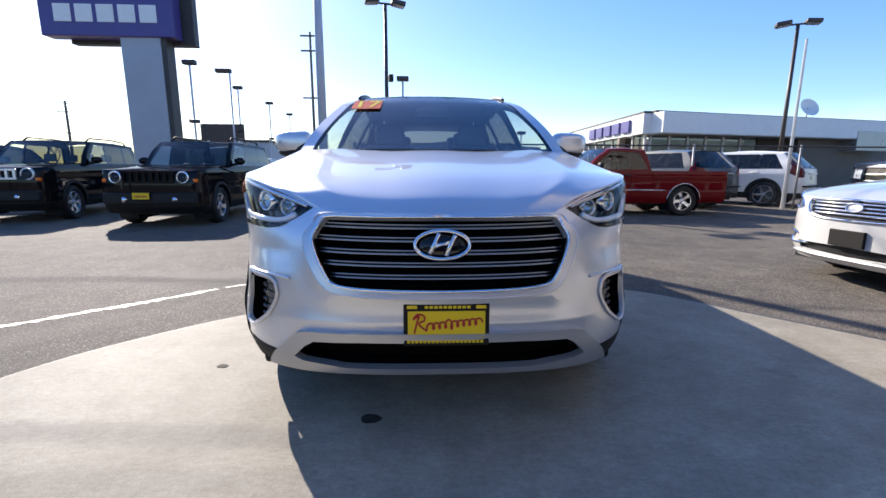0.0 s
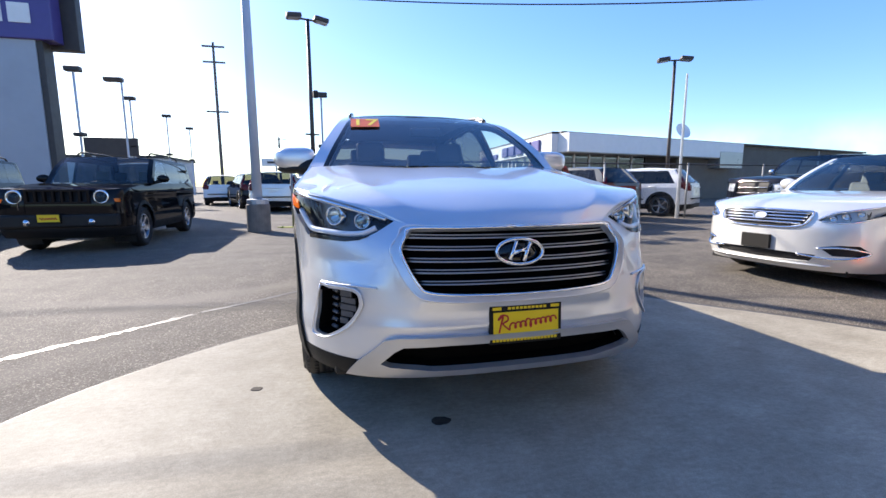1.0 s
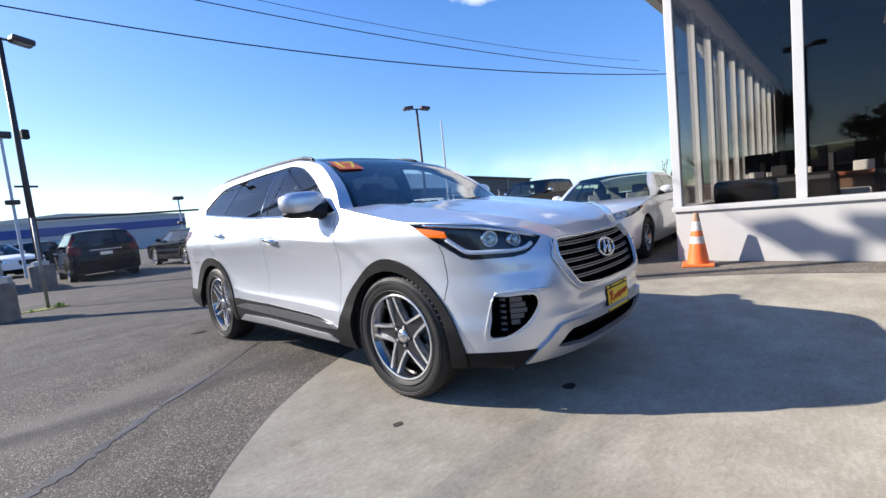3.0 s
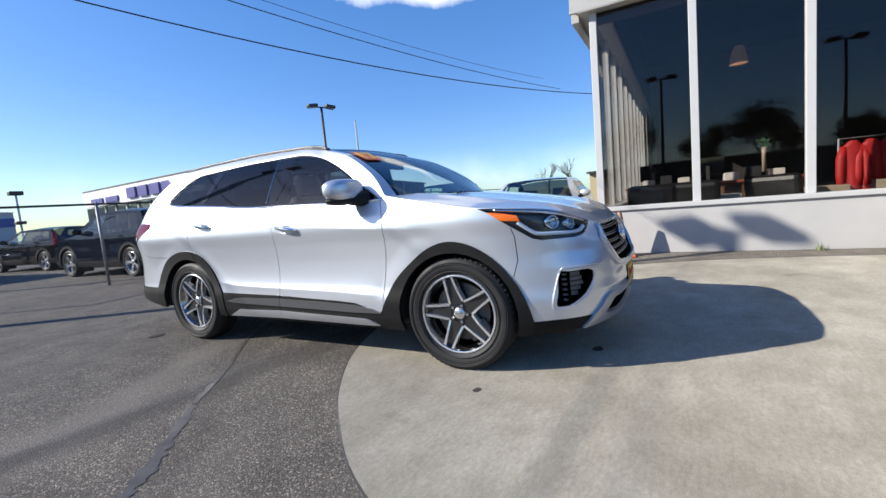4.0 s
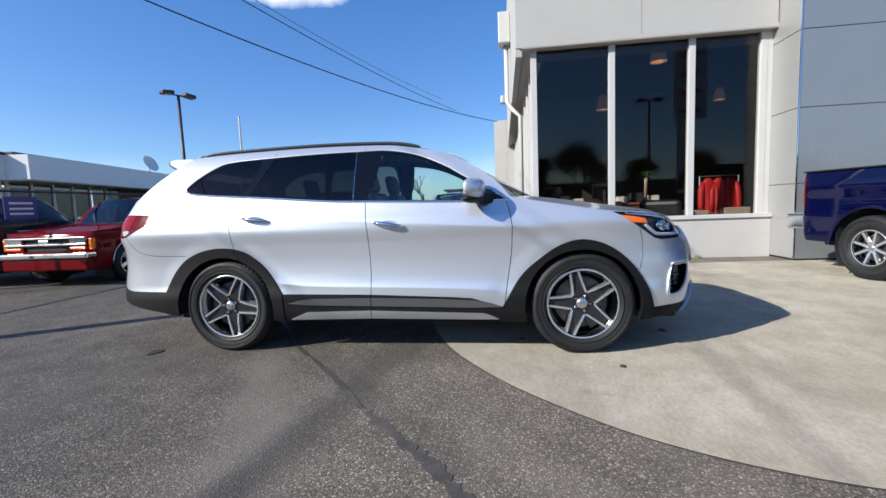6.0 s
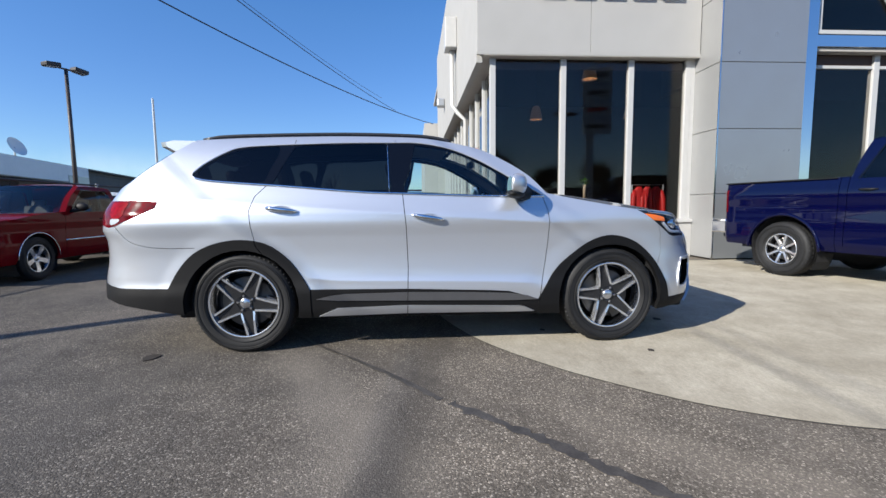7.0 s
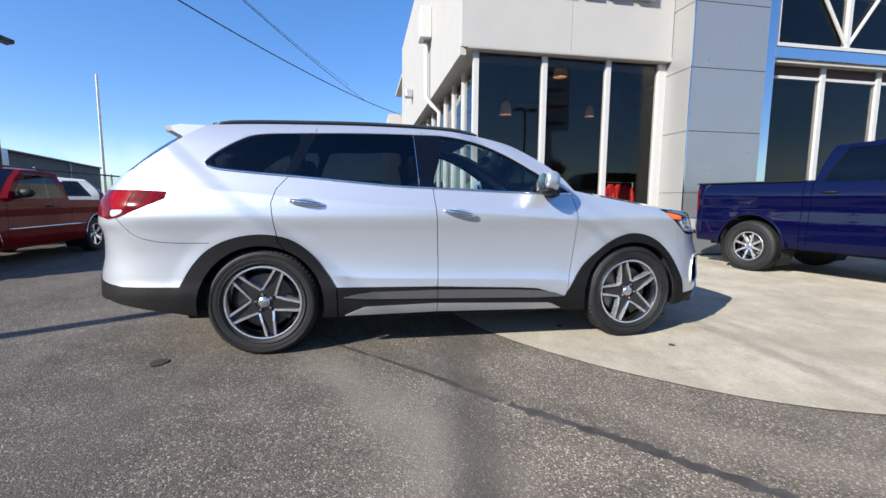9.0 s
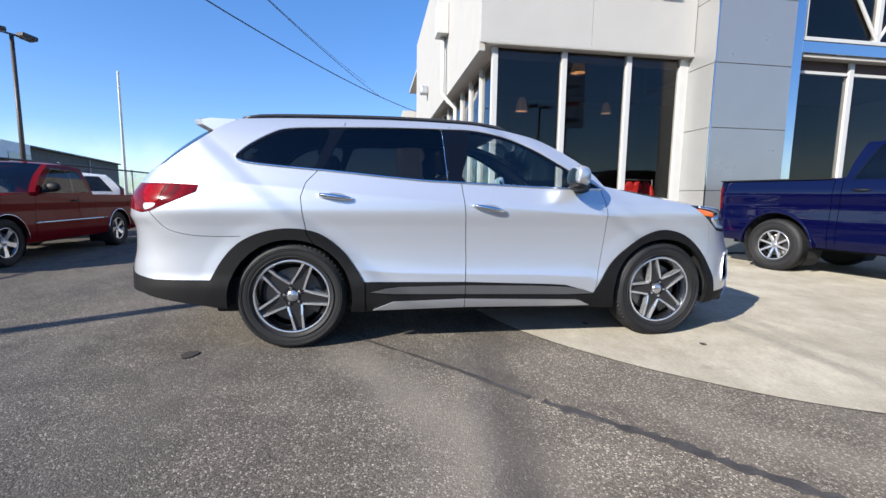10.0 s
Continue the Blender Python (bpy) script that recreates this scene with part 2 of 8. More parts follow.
SIGN_WHITE = material("sign_white", (0.75, 0.75, 0.74), 0.45, vary=0.05, scale=3)
CONE_WHITE = material("cone_band", (0.62, 0.58, 0.52), 0.5, vary=0.3, scale=16)
CONE_WORN = material("worn_cone_tip", (0.42, 0.24, 0.14), 0.7, vary=0.6, scale=22, second=(0.22, 0.15, 0.10))
BASE_CONCRETE = material("weathered_concrete", (0.23, 0.21, 0.185), 0.85, vary=0.4, scale=5, bump=0.3, bump_scale=40)
POLE_BROWN = material("brown_pole_paint", (0.06, 0.048, 0.042), 0.5, vary=0.15, scale=4)
LAMP_FACE = material("lamp_glass", (0.22, 0.22, 0.22), 0.2)
PYLON = material("pylon_metal", (0.36, 0.38, 0.42), 0.5, metal=0.2, vary=0.08, scale=1)
METAL_WALL = material("pale_metal_wall", (0.42, 0.44, 0.47), 0.6, vary=0.08, scale=0.4)
TAN = material("tan_metal", (0.42, 0.34, 0.20), 0.6, vary=0.08, scale=1)
# ceiling and linings take the indoor shade in their near-black colour
DIMMED_CEILING = material("dimmed_ceiling", (0.015, 0.012, 0.010), 0.8)
GLASS_DARKER = glass_material("tinted_glass", (0.30, 0.31, 0.32), 1.5)
def curve(*pts):
    """A smooth function through (x, y) points."""
    xs, ys = np.array([p[0] for p in pts], float), np.array([p[1] for p in pts], float)
    if len(xs) == 2:
        ts = np.full(2, (ys[1] - ys[0]) / (xs[1] - xs[0]))
    else:
        sl = np.diff(ys) / np.diff(xs)
        ts = np.empty(len(xs))
        ts[0], ts[-1] = sl[0], sl[-1]
        w = np.diff(xs)
        for i in range(1, len(xs) - 1):
            a, b = sl[i - 1], sl[i]
            ts[i] = 0 if a * b <= 0 else (w[i - 1] + w[i]) / (w[i] / a + w[i - 1] / b)

    def f(x):
        x = np.clip(np.asarray(x, float), xs[0], xs[-1])
        i = np.clip(np.searchsorted(xs, x) - 1, 0, len(xs) - 2)
        h = xs[i + 1] - xs[i]
        u = (x - xs[i]) / h
        return (ys[i] * (1 + 2 * u) * (1 - u) ** 2 + ts[i] * h * u * (1 - u) ** 2 + ys[i + 1] * u * u * (3 - 2 * u) + ts[i + 1] * h * u * u * (u - 1))
    return f


class Shell:
    """The skin of a car's body: a plan line from the middle of the nose round one side to the middle of the tail, and how far the skin
    stands off it at each height at the nose, the side and the tail. A point is (s along the plan line, z)."""

    def __init__(self, half, nose, nose_len, nose_pow, tail, tail_len, tail_pow, side, front, rear, crease=None):
        self.crease = crease
        a = np.linspace(0, math.pi / 2, 400)
        px = half * np.sin(a) ** (2 / nose_pow)
        py = nose + nose_len - nose_len * np.cos(a) ** (2 / nose_pow)
        qx = half * np.cos(a) ** (2 / tail_pow)
        qy = tail - tail_len + tail_len * np.sin(a) ** (2 / tail_pow)
        mid = np.linspace(py[-1], qy[0], 200)[1:-1]
        x, y = np.r_[px, np.full(198, half), qx], np.r_[py, mid, qy]
        s = np.r_[0, np.cumsum(np.hypot(np.diff(x), np.diff(y)))]
        keep = np.r_[True, np.diff(s) > 1e-7]
        self.s = np.linspace(0, s[-1], 1200)
        self.x, self.y = np.interp(self.s, s[keep], x[keep]), np.interp(self.s, s[keep], y[keep])
        tx, ty = np.gradient(self.x), np.gradient(self.y)
        k = np.ones(25) / 25
        tx, ty = (np.convolve(np.pad(v, 12, mode="edge"), k, "valid") for v in (tx, ty))
        tx[0], ty[0], tx[-1], ty[-1] = 1, 0, -1, 0
        ln = np.hypot(tx, ty)
        self.nx, self.ny = ty / ln, -tx / ln
        self.side, self.front, self.rear, self.length = side, front, rear, self.s[-1]
        self.i_front, self.i_rear = np.argmax(self.x >= half - 1e-6), len(self.x) - 1 - np.argmax(self.x[::-1] >= half - 1e-6)

    def at_y(self, y):
        return float(np.interp(y, self.y, self.s))

    def at_x(self, x):
        n = self.i_front
        return float(np.interp(x, self.x[:n], self.s[:n]))

    def at_back(self, x):
        n = self.i_rear
        return float(np.interp(-x, -self.x[n:], self.s[n:]))

    def points(self, s, z, off=0.0):
        s, z = np.asarray(s, float), np.asarray(z, float)
        X, Y, nx, ny = (np.interp(s, self.s, v) for v in (self.x, self.y, self.nx, self.ny))
        d = nx ** 2 * self.side(z) + ny ** 2 * np.where(ny < 0, self.front(z), self.rear(z)) + off
        if self.crease:
            d = d + self.crease(X, Y, z, nx, ny)
        return np.stack([X + nx * d, Y + ny * d, z], -1)

    def normals(self, s, z):
        e = 4e-3
        a = self.points(s + e, z) - self.points(s - e, z)
        b = self.points(s, z + e) - self.points(s, z - e)
        n = np.cross(a, b)
        return n / np.maximum(np.linalg.norm(n, axis=-1, keepdims=True), 1e-12)
# ---------------------------------------------------------------- car bodies
from mathutils.geometry import delaunay_2d_cdt


def rounded(pts, per=5, closed=True):
    """A smooth line through points of the plane."""
    out, n = [], len(pts)
    for i in range(n if closed else n - 1):
        a, b, c, d = (np.array(pts[j % n] if closed else pts[min(max(j, 0), n - 1)], float) for j in (i - 1, i, i + 1, i + 2))
        for k in range(per):
            u = k / per
            out.append(tuple(0.5 * (2 * b + (c - a) * u + (2 * a - 5 * b + 4 * c - d) * u * u + (3 * b - a - 3 * c + d) * u ** 3)))
    if not closed:
        out.append(tuple(pts[-1]))
    return out


def stroke(pts, w):
    """The outline of a line of that width."""
    p = np.array(pts, float)
    d = np.gradient(p, axis=0)
    d /= np.linalg.norm(d, axis=1, keepdims=True)
    n = np.stack([-d[:, 1], d[:, 0]], 1) * w / 2
    return [tuple(q) for q in np.r_[p + n, (p - n)[::-1]]]


def inside(poly, pts):
    x, y = pts[:, 0], pts[:, 1]
    hit = np.zeros(len(pts), bool)
    p = np.array(poly, float)
    for (x0, y0), (x1, y1) in zip(p, np.roll(p, -1, 0)):
        if y0 != y1:
            hit ^= ((y0 > y) != (y1 > y)) & (x < (x1 - x0) * (y - y0) / (y1 - y0) + x0)
    return hit


def cut_skin(outline, regions, step, lines=()):
    """Triangles of the plane inside outline, told apart by the first region that holds them. Regions are (name, polygon)."""
    verts, edges = [], []
    for poly in (outline, *(r[1] for r in regions)):
        ring = []
        for a, b in zip(poly, list(poly[1:]) + [poly[0]]):
            n = max(1, int(math.hypot(b[0] - a[0], b[1] - a[1]) / step + 0.5))
            ring += [(a[0] + (b[0] - a[0]) * k / n, a[1] + (b[1] - a[1]) * k / n) for k in range(n)]
        k0 = len(verts)
        verts += ring
        edges += [(k0 + i, k0 + (i + 1) % len(ring)) for i in range(len(ring))]
    for ln in lines:
        k0 = len(verts)
        verts += ln
        edges += [(k0 + i, k0 + i + 1) for i in range(len(ln) - 1)]
    o = np.array(outline)
    gx, gy = np.meshgrid(np.arange(o[:, 0].min() + step / 3, o[:, 0].max(), step), np.arange(o[:, 1].min() + step / 3, o[:, 1].max(), step), indexing="ij")
    g = np.stack([gx.ravel(), gy.ravel()], 1)
    g = g[inside(outline, g)]
    verts += [tuple(p) for p in g]
    v, _, f, *_ = delaunay_2d_cdt([Vector(p) for p in verts], edges, [], 0, 1e-5)
    v = np.array([tuple(p) for p in v])
    f = np.array([t for t in f if len(t) == 3])
    c = v[f].mean(1)
    area = np.abs(np.cross(v[f[:, 1]] - v[f[:, 0]], v[f[:, 2]] - v[f[:, 0]]))
    free = inside(outline, c) & (area > 1e-9)
    out = {}
    for name, poly in regions:
        got = free & inside(poly, c)
        free &= ~got
        if name:
            out.setdefault(name, []).extend(f[got])
    out["rest"] = list(f[free])
    return v, out


def skin_mesh(name, shell, v, tris, mat, off=0.0, lip=0.012, sides=(-1,)):
    """One mesh from triangles on a shell, with a lip turned inwards along its edge. sides: -1 and 1 are the two sides of the car."""
    if not len(tris):
        return None
    tris = np.array(tris)
    used, back = np.unique(tris, return_inverse=True)
    tris = back.reshape(-1, 3)
    p, nrm = shell.points(v[used][:, 0], v[used][:, 1], off), shell.normals(v[used][:, 0], v[used][:, 1])
    e = np.sort(np.concatenate([tris[:, [0, 1]], tris[:, [1, 2]], tris[:, [2, 0]]]), axis=1)
    raw = np.concatenate([tris[:, [0, 1]], tris[:, [1, 2]], tris[:, [2, 0]]])
    _, first, count = np.unique(e, axis=0, return_index=True, return_counts=True)
    rim = raw[first[count == 1]]
    rim = rim[~np.all(np.abs(v[used][rim][:, :, 0]) < 1e-4, axis=1) & ~np.all(np.abs(v[used][rim][:, :, 0] - shell.length) < 1e-4, axis=1)]
    P, N, F = [p], [nrm], [tris.tolist()]
    if lip and len(rim):
        a, b = p[rim[:, 0]], p[rim[:, 1]]
        na, nb = nrm[rim[:, 0]], nrm[rim[:, 1]]
        q = np.stack([a, a - na * lip, b - nb * lip, b], 1)
        fn = np.cross(q[:, 1] - q[:, 0], q[:, 3] - q[:, 0])
        fn /= np.maximum(np.linalg.norm(fn, axis=1, keepdims=True), 1e-12)
        P.append(q.reshape(-1, 3))
        N.append(np.repeat(fn, 4, axis=0))
        F.append((np.arange(len(q) * 4).reshape(-1, 4) + len(p)).tolist())
    P, N, F = np.concatenate(P), np.concatenate(N), [f for part_f in F for f in part_f]
    allp, alln, allf = [], [], []
    for sd in sides:
        k = sum(len(x) for x in allp)
        allp.append(P * (sd, 1, 1))
        alln.append(N * (sd, 1, 1))
        allf += [[i + k for i in (f if sd > 0 else f[::-1])] for f in F]
    me = bpy.data.meshes.new(name)
    me.from_pydata(np.concatenate(allp).tolist(), [], allf)
    me.materials.append(mat)
    me.shade_smooth()
    me.normals_split_custom_set_from_vertices(np.concatenate(alln).tolist())
    return me


class Deck:
    """The top of a car between its two edges, in a stretch with rows (middle y, middle z, edge s, edge z); power shapes the crown."""

    def __init__(self, shell, rows, power=2.4, sweep=2.0, start=None, end=None):
        t = np.linspace(0, 1, len(rows))
        self.shell, self.power, self.sweep = shell, power, sweep
        self.f = [curve(*zip(t, [r[k] for r in rows])) for k in range(4)]
        self.start, self.end = start, end

    def edge(self, n=14):
        t = np.linspace(0, 1, n)
        return list(zip(self.f[2](t), self.f[3](t)))

    def plain(self, u, t):
        cy, cz, es, ez = (g(t) for g in self.f)
        e = self.shell.points(es, ez)
        w = np.abs(u)
        return np.stack([u * e[..., 0], cy + (e[..., 1] - cy) * w ** self.sweep, cz + (e[..., 2] - cz) * w ** self.power], -1)

    def points(self, u, t):
        p = self.plain(u, t)
        for fixed, t0, fade in ((self.start, 0.0, (1 - t) ** 3), (self.end, 1.0, t ** 3)):
            if fixed:
                want = fixed(np.abs(u))
                want = want * np.stack([np.where(u < 0, -1.0, 1.0), np.ones_like(u), np.ones_like(u)], -1)
                p = p + (want - self.plain(u, np.full_like(t, t0))) * fade[..., None]
        return p

    def mesh(self, name, mat, u0=-1.0, u1=1.0, t0=0.0, t1=1.0, nu=24, nt=16, off=0.0, lip=0.0, shape=None):
        uu, tt = np.meshgrid(np.linspace(u0, u1, nu + 1), np.linspace(t0, t1, nt + 1), indexing="ij")
        p = self.points(uu, tt)
        if shape:
            p = p + np.stack([np.zeros_like(uu), np.zeros_like(uu), shape(uu, tt)], -1)
        du, dt = np.gradient(p, axis=0), np.gradient(p, axis=1)
        n = np.cross(du, dt)
        n /= np.maximum(np.linalg.norm(n, axis=-1, keepdims=True), 1e-12)
        p = p + n * off
        m = nt + 1
        f = [(i * m + j, (i + 1) * m + j, (i + 1) * m + j + 1, i * m + j + 1) for i in range(nu) for j in range(nt)]
        pts, nrm = p.reshape(-1, 3), n.reshape(-1, 3)
        if lip:
            ring = [i * m for i in range(nu)] + [nu * m + j for j in range(nt)] + [i * m + nt for i in range(nu, 0, -1)] + [j for j in range(nt, 0, -1)]
            a = pts[ring]
            b = a - nrm[ring] * lip
            k, c = len(pts), len(ring)
            pts, nrm = np.concatenate([pts, a, b]), np.concatenate([nrm, nrm[ring], nrm[ring]])
            f += [(k + i, k + c + i, k + c + (i + 1) % c, k + (i + 1) % c) for i in range(c)]
        me = bpy.data.meshes.new(name)
        me.from_pydata(pts.tolist(), [], f)
        me.materials.append(mat)
        me.shade_smooth()
        me.normals_split_custom_set_from_vertices(nrm.tolist())
        return me


def strip_mesh(name, pts, normals, radius, mat, sides=6, mirror=False):
    bm = tube(bmesh.new(), pts, radius, sides)
    if mirror:
        tube(bm, [(-p[0], p[1], p[2]) for p in pts], radius, sides)
    return finish(bm, name, mat, True)


def wheel_meshes(radius, width, rim, spokes="double", count=5, tread=64, bright=None, dark=None):
    """The meshes of a wheel that turns round x, its outer face towards -x, with the middle at the origin."""
    out = {}
    h, sw = width / 2, radius - rim
    prof = [(rim - 0.005, h * 0.72), (rim + 0.01, h * 0.86), (rim + sw * 0.45, h * 1.02), (rim + sw * 0.8, h * 0.95), (radius - 0.008, h * 0.80), (radius, h * 0.62), (radius, 0.0)]
    prof = prof + [(r, -x) for r, x in prof[-2::-1]]
    bm = lathe(bmesh.new(), [(r, x) for r, x in prof], 64, "x")
    for k in range(tread):
        a = 2 * math.pi * k / tread
        for sgn in (-1, 1):
            m = pose(0, 0, 0, math.degrees(a)) @ Matrix.Translation((sgn * h * 0.62, 0, radius - 0.004)) @ pose(0, 0, 0, 0, sgn * 14, 12)
            box(bm, -h * 0.24, -0.0085, -0.012, h * 0.24, 0.0085, 0.0018, m=m)
    for sgn in (-0.22, 0.22):
        lathe(bm, [(radius - 0.002, sgn * h - h * 0.14), (radius + 0.002, sgn * h - h * 0.12), (radius + 0.002, sgn * h + h * 0.12), (radius - 0.002, sgn * h + h * 0.14)], 64, "x")
    for sgn in (-1, 1):
        for f, w in ((0.22, 1.0), (0.62, 1.03), (0.70, 1.02)):
            r0 = rim + sw * f
            lathe(bm, [(r0 - 0.004, sgn * h * (w - 0.03)), (r0 - 0.002, sgn * h * (w + 0.012)), (r0 + 0.002, sgn * h * (w + 0.012)), (r0 + 0.004, sgn * h * (w - 0.03))], 64, "x")
    out["tyre"] = finish(bm, "tyre", RUBBER, True)
    bm = lathe(bmesh.new(), [(rim, -h * 0.80), (rim + 0.006, -h * 0.84), (rim - 0.003, -h * 0.88), (rim - 0.011, -h * 0.85)], 64, "x")
    out["rim"] = finish(bm, "rim", bright or ALLOY, True)
    bm = lathe(bmesh.new(), [(rim - 0.0112, -h * 0.85), (rim - 0.016, -h * 0.76), (rim - 0.032, -h * 0.5), (rim - 0.045, 0.0), (rim - 0.03, h * 0.8)], 64, "x")
    out["barrel"] = finish(bm, "barrel", BARREL, True)
    bm = bmesh.new()
    face, back = -h * 0.80, -h * 0.48
    r_in, r_out = rim * 0.20, rim - 0.012
    for k in range(count):
        turn = pose(0, 0, 0, 360 * k / count)
        if spokes == "double":
            arms = ((-1, 0.048, 0.029), (1, 0.048, 0.029))
            for sgn, c_in, c_out in arms:
                w_in, w_out = 0.0075, 0.0085
                q = []
                for r, c, w, x in ((0.072, c_in, w_in, face + 0.022), (rim * 0.55, (c_in + c_out) / 2, w_in * 0.9, face + 0.008), (r_out, c_out, w_out, face + 0.002)):
                    q.append([bm.verts.new(turn @ Vector(p)) for p in ((x, sgn * c - w, r), (x, sgn * c + w, r), (x + 0.045, sgn * c + w * 1.2, r), (x + 0.045, sgn * c - w * 1.2, r))])
                for a, b in zip(q, q[1:]):
                    for i in range(4):
                        bm.faces.new((a[i], b[i], b[(i + 1) % 4], a[(i + 1) % 4]))
                bm.faces.new(q[-1])
        else:
            w_in, w_out = (0.030, 0.042) if spokes == "single" else (0.018, 0.016)
            q = []
            for r, w, x in ((r_in * 0.7, w_in, face + 0.025), (rim * 0.6, (w_in + w_out) / 2 * 0.85, face + 0.010), (r_out, w_out, face + 0.002)):
                q.append([bm.verts.new(turn @ Vector(p)) for p in ((x, -w, r), (x, w, r), (x + 0.04, w * 0.8, r), (x + 0.04, -w * 0.8, r))])
            for a, b in zip(q, q[1:]):
                for i in range(4):
                    bm.faces.new((a[i], b[i], b[(i + 1) % 4], a[(i + 1) % 4]))
            bm.faces.new(q[-1])
    bmesh.ops.recalc_face_normals(bm, faces=bm.faces)
    out["spokes"] = finish(bm, "spokes", bright or ALLOY)
    if spokes == "double":
        bm = bmesh.new()
        for k in range(count):
            turn = pose(0, 0, 0, 360 * k / count)
            q = [[bm.verts.new(turn @ Vector((x, y, r))) for y, r in ((-0.046, 0.06), (0.046, 0.06), (0.029, r_out), (-0.029, r_out))] for x in (face + 0.024, face + 0.05)]
            bm.faces.new(q[0])
            for i in range(4):
                bm.faces.new((q[0][i], q[1][i], q[1][(i + 1) % 4], q[0][(i + 1) % 4]))
        bmesh.ops.recalc_face_normals(bm, faces=bm.faces)
        out["pocket"] = finish(bm, "pocket", POCKET)
    bm = lathe(bmesh.new(), [(0.0, face + 0.006), (0.024, face + 0.008), (0.036, face + 0.013), (0.041, face + 0.020), (0.042, face + 0.032)], 30, "x")
    out["hub_cap"] = finish(bm, "hub_cap", HUB_GREY, True)
    bm = lathe(bmesh.new(), [(0.042, face + 0.028), (0.064, face + 0.030), (0.072, face + 0.036), (0.074, back + 0.03), (0.0, back + 0.03)], 30, "x")
    out["hub_ring"] = finish(bm, "hub_ring", POCKET)
    for k in range(5):
        a = 2 * math.pi * (k + 0.5) / 5
        out["lug_nut" + "_" * k] = finish(lathe(bmesh.new(), [(0.0, 0.0), (0.009, 0.0), (0.011, 0.004), (0.011, 0.03)], 8, "x", m=Matrix.Translation((face + 0.012, 0.057 * math.sin(a), 0.057 * math.cos(a)))), "lug_nut", CHROME)
    bm = lathe(bmesh.new(), [(0.06, back + 0.045), (rim * 0.74, back + 0.045), (rim * 0.74, back + 0.07), (0.06, back + 0.07)], 40, "x")
    box(bm, back + 0.02, -rim * 0.80, -0.05, back + 0.09, -rim * 0.42, 0.11, 0.01)
    out["brake_disc"] = finish(bm, "brake_disc", BRAKE)
    bm = lathe(bmesh.new(), [(0.0, back + 0.12), (rim - 0.02, back + 0.12), (rim - 0.02, back + 0.13)], 32, "x")
    out["backing_plate"] = finish(bm, "backing_plate", MATTE_BLACK)
    return out


def put_wheel(car, meshes, x, y, z, spin, steer=0.0, left=False):
    w = new("wheel", None)
    w.parent = car
    w.matrix_local = pose(x, y, z, 0, 0, 180 + steer if left else steer) @ pose(0, 0, 0, spin)
    for k, me in meshes.items():
        part(k.rstrip("_"), me, None, w)
    return w


ALLOY = material("machined_alloy", (0.82, 0.83, 0.85), 0.22, metal=0.85, vary=0.05, scale=20)
POCKET = material("grey_painted_alloy", (0.06, 0.061, 0.064), 0.25, metal=0.7)
CHROME = material("chrome", (0.83, 0.84, 0.86), 0.06, metal=1.0)
SATIN = material("satin_silver_trim", (0.68, 0.69, 0.71), 0.32, metal=0.75)
GUIDE = material("light_guide_white", (0.82, 0.84, 0.87), 0.25)
HUB_GREY = material("hub_grey", (0.62, 0.62, 0.63), 0.2, metal=0.9)
LAMP_SHADE = material("lamp_shade_grey", (0.11, 0.11, 0.115), 0.35, metal=0.4)
LAMP_GREY = material("lamp_inner", (0.48, 0.49, 0.51), 0.3, metal=0.35)
GRILLE_BAR = material("grille_bar_satin", (0.42, 0.43, 0.45), 0.3, metal=0.9)
BARREL = material("polished_barrel", (0.27, 0.272, 0.28), 0.16, metal=1.0)
BRAKE = material("brake_steel", (0.14, 0.135, 0.13), 0.4, metal=1.0, vary=0.2, scale=30)
CLADDING = material("grey_black_cladding", (0.0075, 0.0075, 0.008), 0.6, spec=0.2, vary=0.15, scale=10, bump=0.06, bump_scale=500)
CABIN = material("cabin_black", (0.018, 0.018, 0.02), 0.8)
HEADLINER = material("grey_headliner", (0.32, 0.31, 0.29), 0.9)
GLASS_CAR = glass_material("car_glass", (0.80, 0.88, 0.87), 1.8)
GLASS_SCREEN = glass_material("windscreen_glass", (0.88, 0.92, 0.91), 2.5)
GLASS_SMOKE = glass_material("smoked_glass", (0.30, 0.31, 0.31), 1.6)
GLASS_DARK = glass_material("privacy_glass", (0.14, 0.147, 0.15), 1.6)
LENS = glass_material("lamp_lens", (0.92, 0.94, 0.96), 1.45)
RED_LENS = material("red_lamp_lens", (0.17, 0.002, 0.006), 0.10, spec=0.25, vary=0.6, scale=22, second=(0.05, 0.001, 0.003))
AMBER = material("amber_lens", (0.85, 0.16, 0.008), 0.2, coat=0.3)
REFLECTOR = material("lamp_reflector", (0.75, 0.77, 0.8), 0.12, metal=1.0)
LAMP_DARK = material("lamp_housing", (0.055, 0.058, 0.066), 0.2, metal=0.3)
LAMP_BLACK = material("lamp_mask_black", (0.012, 0.012, 0.013), 0.15)
SKID = material("satin_skid_trim", (0.50, 0.51, 0.53), 0.40, metal=0.75, vary=0.06, scale=9)
RED_BRIGHT = material("bright_red_lens", (0.30, 0.003, 0.007), 0.16, spec=0.15, vary=0.5, scale=30)
PLATE_YELLOW = material("yellow_plate", (0.80, 0.55, 0.005), 0.45)
PLATE_BLACK = material("plate_frame_black", (0.012, 0.011, 0.010), 0.6, spec=0.2)
SCRIPT_RED = material("plate_red", (0.45, 0.02, 0.015), 0.5)


